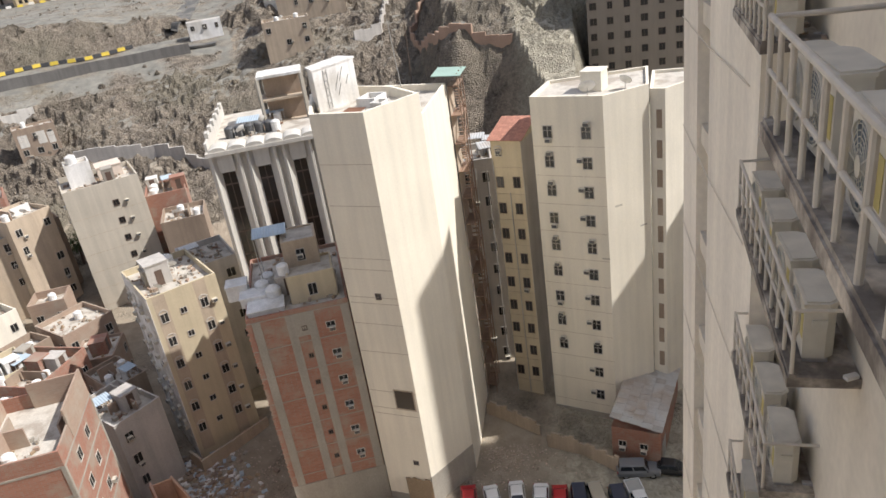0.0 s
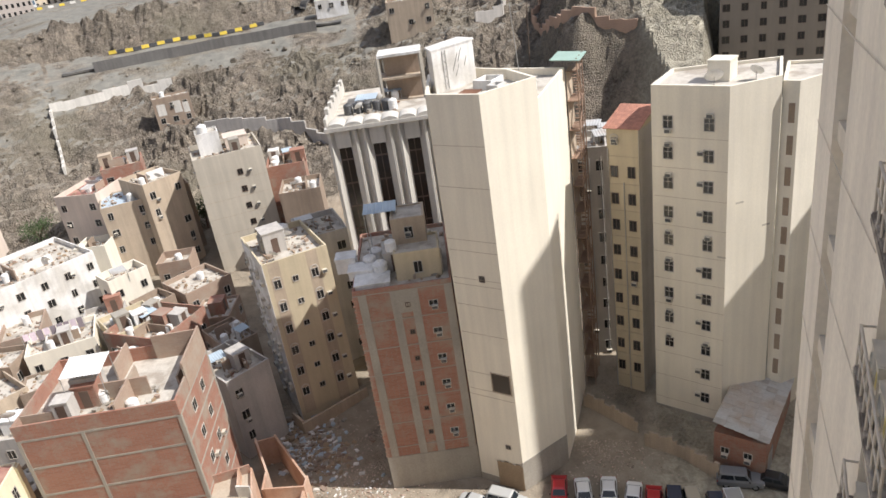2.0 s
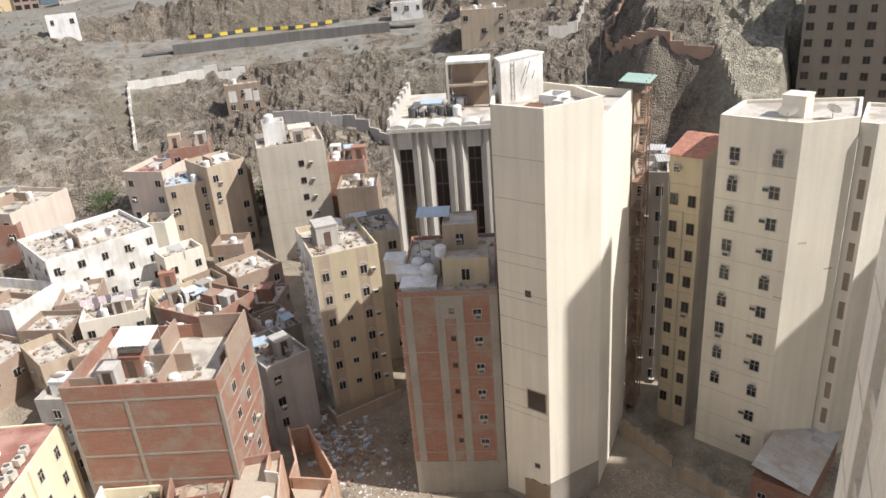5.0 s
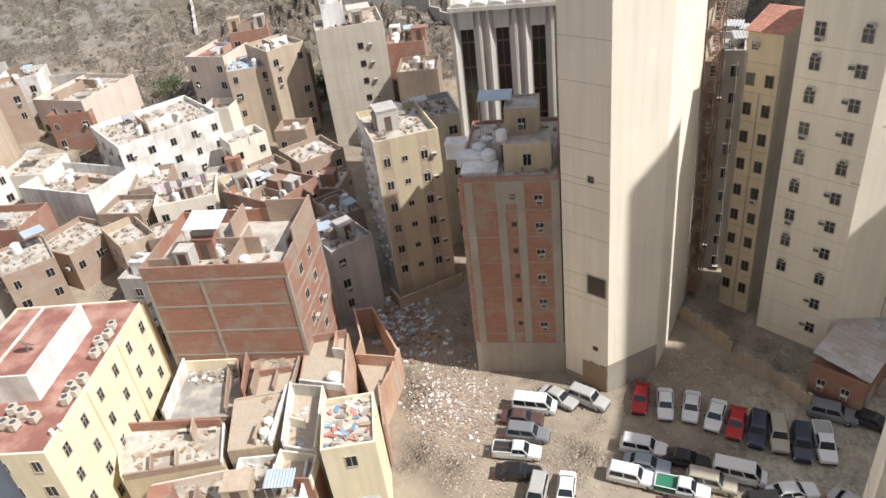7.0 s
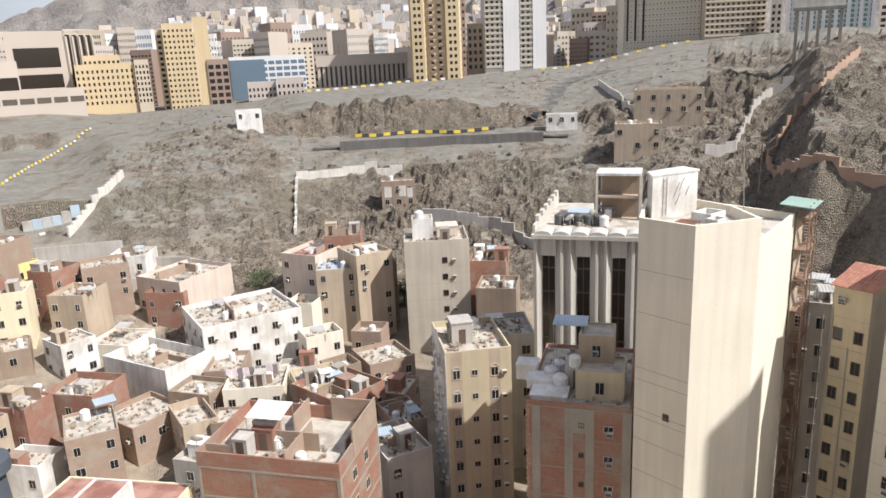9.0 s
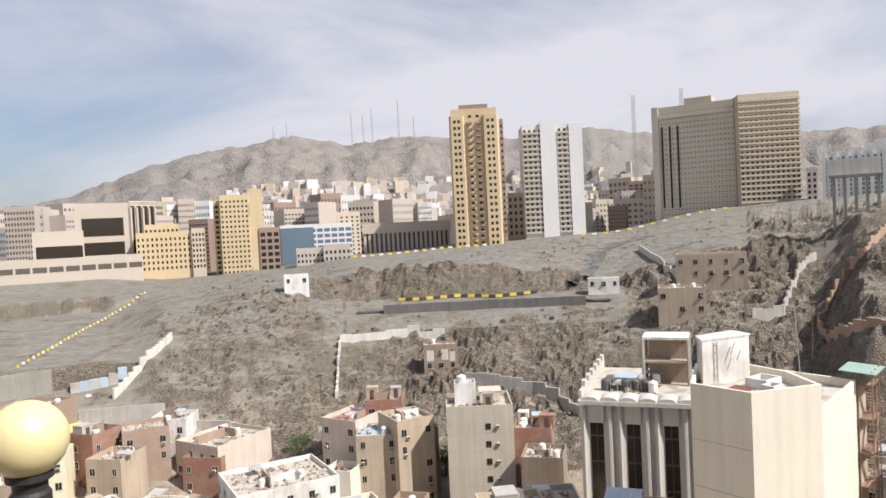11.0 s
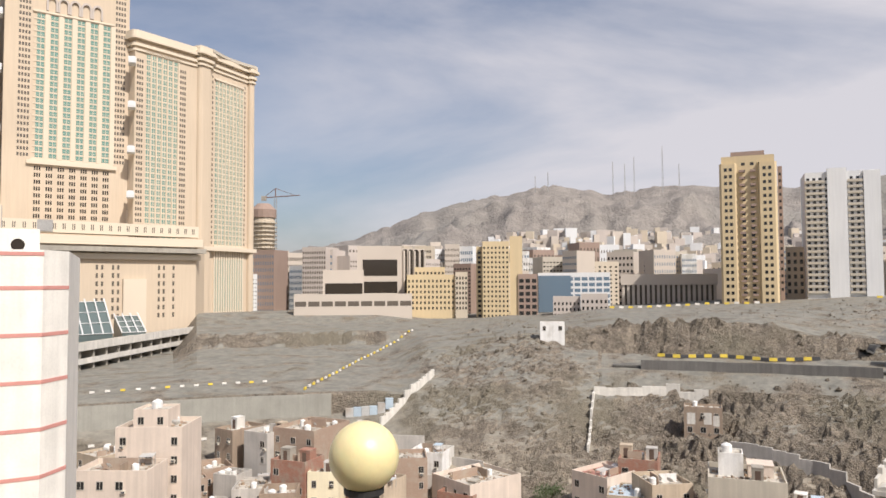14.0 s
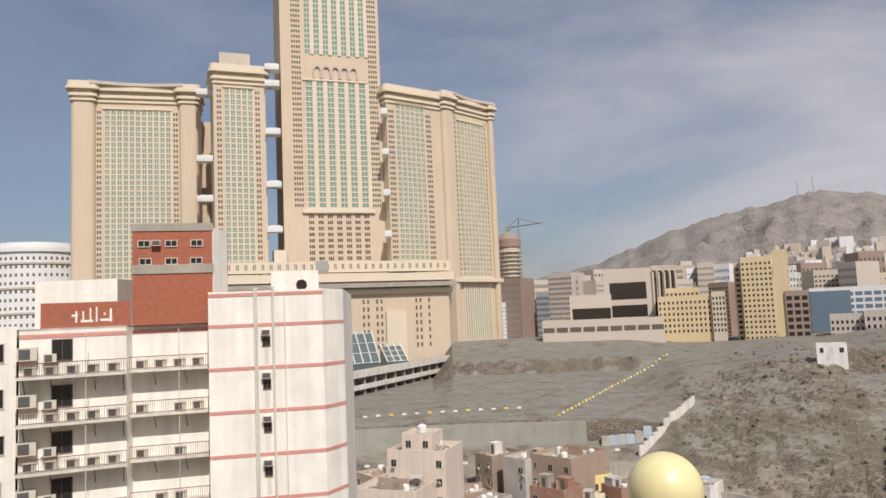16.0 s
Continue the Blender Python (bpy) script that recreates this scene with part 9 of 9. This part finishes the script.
def ledge(s0, s1, p0, z, posts, units, p1=2.5, rail=0.95, scale=1.0, end_post=True):
    """A concrete ledge with a pipe railing and its row of units."""
    ob = thing("condenser_ledge", "stained concrete ledge with a cream pipe railing", "ledge", group="condenser ledges")
    part("slab", Shape().box(s0, -p1, z - 0.14, s1, -p0, z), ob, m=own_m, mat=GRIME)
    part("slab_lip", Shape().box(s0, -p0 - 0.10, z, s1, -p0 - 0.02, z + 0.05), ob, m=own_m, mat=GRIME)
    y = -p0 - 0.05
    part("top_rail", Shape().rod((s0, y, z + rail), (s1, y, z + rail), 0.03, 10), ob, m=own_m, mat=RAIL)
    part("mid_rail", Shape().rod((s0, y, z + rail * 0.52), (s1, y, z + rail * 0.52), 0.022, 8), ob, m=own_m, mat=RAIL)
    for k in range(posts):
        s = s0 + 0.03 + (s1 - s0 - 0.06) * k / (posts - 1)
        part("post", Shape().rod((s, y, z), (s, y, z + rail), 0.026, 8), ob, m=own_m, mat=RAIL)
    for s in (s0 + 0.03, s1 - 0.03):
        part("end_rail", Shape().rod((s, y, z + rail), (s, -p1, z + rail), 0.026, 8), ob, m=own_m, mat=RAIL)
    for s, k in units:
        outdoor_unit(s, p0 + 0.2 + 0.33 * k * scale, z, k * scale, fill.uniform(-3, 3))
    # dust, cable ends and litter
    litter = thing("litter", "small litter and cable ends on a ledge", "litter", group="ledge litter")
    for i in range(16):
        s, p = fill.uniform(s0, s1), fill.uniform(p0 + 0.55, p1 - 0.05)
        k = fill.uniform(0.03, 0.09)
        part("scrap", Shape().box(-k, -k * 0.5, 0, k, k * 0.5, k * 0.6), litter, m=own_m @ pose(s, -p, z, 0, 0, fill.uniform(0, 180)), mat=fill.choice((BROWN, CHALK, GREY, WOOD)))
    return ob


ledge(0.6, 7.05, 1.05, 57.84, 13, ((1.5, 1.0), (2.9, 1.0), (4.55, 1.0), (5.9, 1.0), (6.65, 0.9)), 2.5)
ledge(11.2, 14.6, 1.62, 57.7, 8, ((11.8, 1.1), (12.9, 1.1)), 2.5)
ledge(8.1, 13.5, 1.66, 54.2, 11, ((8.9, 1.1), (10.1, 1.1), (11.4, 1.1), (12.7, 1.1)), 2.5, 0.95)
ledge(9.6, 13.6, 1.68, 50.9, 9, ((10.2, 1.1), (11.5, 1.1), (12.8, 1.1)), 2.5)
ledge(3.4, 7.6, 1.55, 50.6, 6, ((4.3, 1.1), (5.5, 1.1), (6.7, 1.1)), 2.5)
ledge(8.4, 13.6, 1.66, 47.6, 10, ((9.4, 1.1), (11.0, 1.1), (12.6, 1.1)), 2.5)
ledge(9.0, 13.6, 1.66, 44.3, 9, ((9.8, 1.1), (11.4, 1.1), (13.0, 1.1)), 2.5)
ledge(8.6, 13.6, 1.66, 41.0, 10, ((9.8, 1.1), (11.4, 1.1), (13.0, 1.1)), 2.5)

# ball lamp on its pier
PIER = material("blue_grey_stone", (0.10, 0.115, 0.14), rough=0.6, big=0.15)
pier = thing("terrace_pier", "dark blue-grey flared pier of the lookout's terrace", "pier")
part("shaft", Shape().turned([(0.13, -0.5), (0.13, 55.5), (0.13, 56.8), (0.125, 57.2), (0.12, 57.7), (0.11, 57.9)], n=20), pier, m=pose(-1.86, 4.04, 0), mat=PIER)
part("cap", Shape().turned([(0.15, 57.9), (0.15, 57.97)], n=20), pier, m=pose(-1.86, 4.04, 0), mat=PIER)
lamp = thing("globe_lamp", "cream ball lamp on a black collar", "lamp", (-1.86, 4.04, 57.96))
bm = bmesh.new()
bmesh.ops.create_uvsphere(bm, u_segments=48, v_segments=32, radius=0.2)
gme = bpy.data.meshes.new("globe")
bm.to_mesh(gme)
bm.free()
GLOBE = material("yellowed_opal_plastic", (0.74, 0.655, 0.36), rough=0.38, big=0.05, grain=0.03, size=4, fine=30, bump=0.05)
GLOBE.node_tree.nodes["Principled BSDF"].inputs["Subsurface Weight"].default_value = 0.15
gme.materials.append(GLOBE)
gme.polygons.foreach_set("use_smooth", [True] * len(gme.polygons))
part("globe", gme, lamp, "yellowed plastic globe", m=pose(0, 0, 1.045))
part("collar", Shape().turned([(0.06, 0.0), (0.06, 0.55), (0.075, 0.62), (0.10, 0.70), (0.10, 0.76), (0.085, 0.78), (0.085, 0.82), (0.115, 0.84), (0.115, 0.875)], n=24).mesh("collar", PLASTIC, smooth=False), lamp, "black moulded collar and stem")

# tall block out of view, added and stepped so its shadow fits the yard and towers
shade = thing("apartment_tower", "unseen plain block added to shade the yard", "apartment building")
sm = pose(0, 0, 0, 0, 0, -41.35)
part("wall", Shape().box(52, 51, -0.5, 72, 63.2, 66.4), shade, m=sm, mat=OWN)
part("high_wall", Shape().box(52, 63.2, -0.5, 72, 71, 92), shade, m=sm, mat=OWN)
part("low_wall", Shape().box(52, 71, -0.5, 72, 75.5, 60.5), shade, m=sm, mat=OWN)
part("low_wall", Shape().box(52, 75.5, -0.5, 72, 92, 52.0), shade, m=sm, mat=OWN)
# loose refrigerant pipes and an open metal frame on the lower ledges
pipes = thing("pipe_bundle", "black insulated pipes sagging across a ledge", "pipes")
for k, (s0, s1, z) in enumerate(((8.6, 13.2, 54.3), (10.0, 14.0, 51.0), (2.6, 6.6, 57.95))):
    prev = None
    for i in range(15):
        u = i / 14
        q = Vector((s0 + (s1 - s0) * u, -2.25 + 0.12 * math.sin(u * 9 + k), z + 0.10 + 0.12 * math.sin(u * 5 + k * 2)))
        if prev is not None:
            part("pipe", Shape().rod(prev, q, 0.03, 7), pipes, m=own_m, mat=PLASTIC)
        prev = q
# blocks behind the lookout, never in view, added to keep skylight off the yard
for x0, x1, z in ((-95, -58, 70), (-56, -18, 80), (-16, 26, 78), (28, 64, 76)):
    house("apartment_block", "unseen plain block added behind the lookout to cut skylight", [(x0, -46), (x1, -46), (x1, -26), (x0, -26)], z, OWN, faces=(), z0=-0.5, parapet=0.8, category="apartment building", group="blocks behind the lookout")
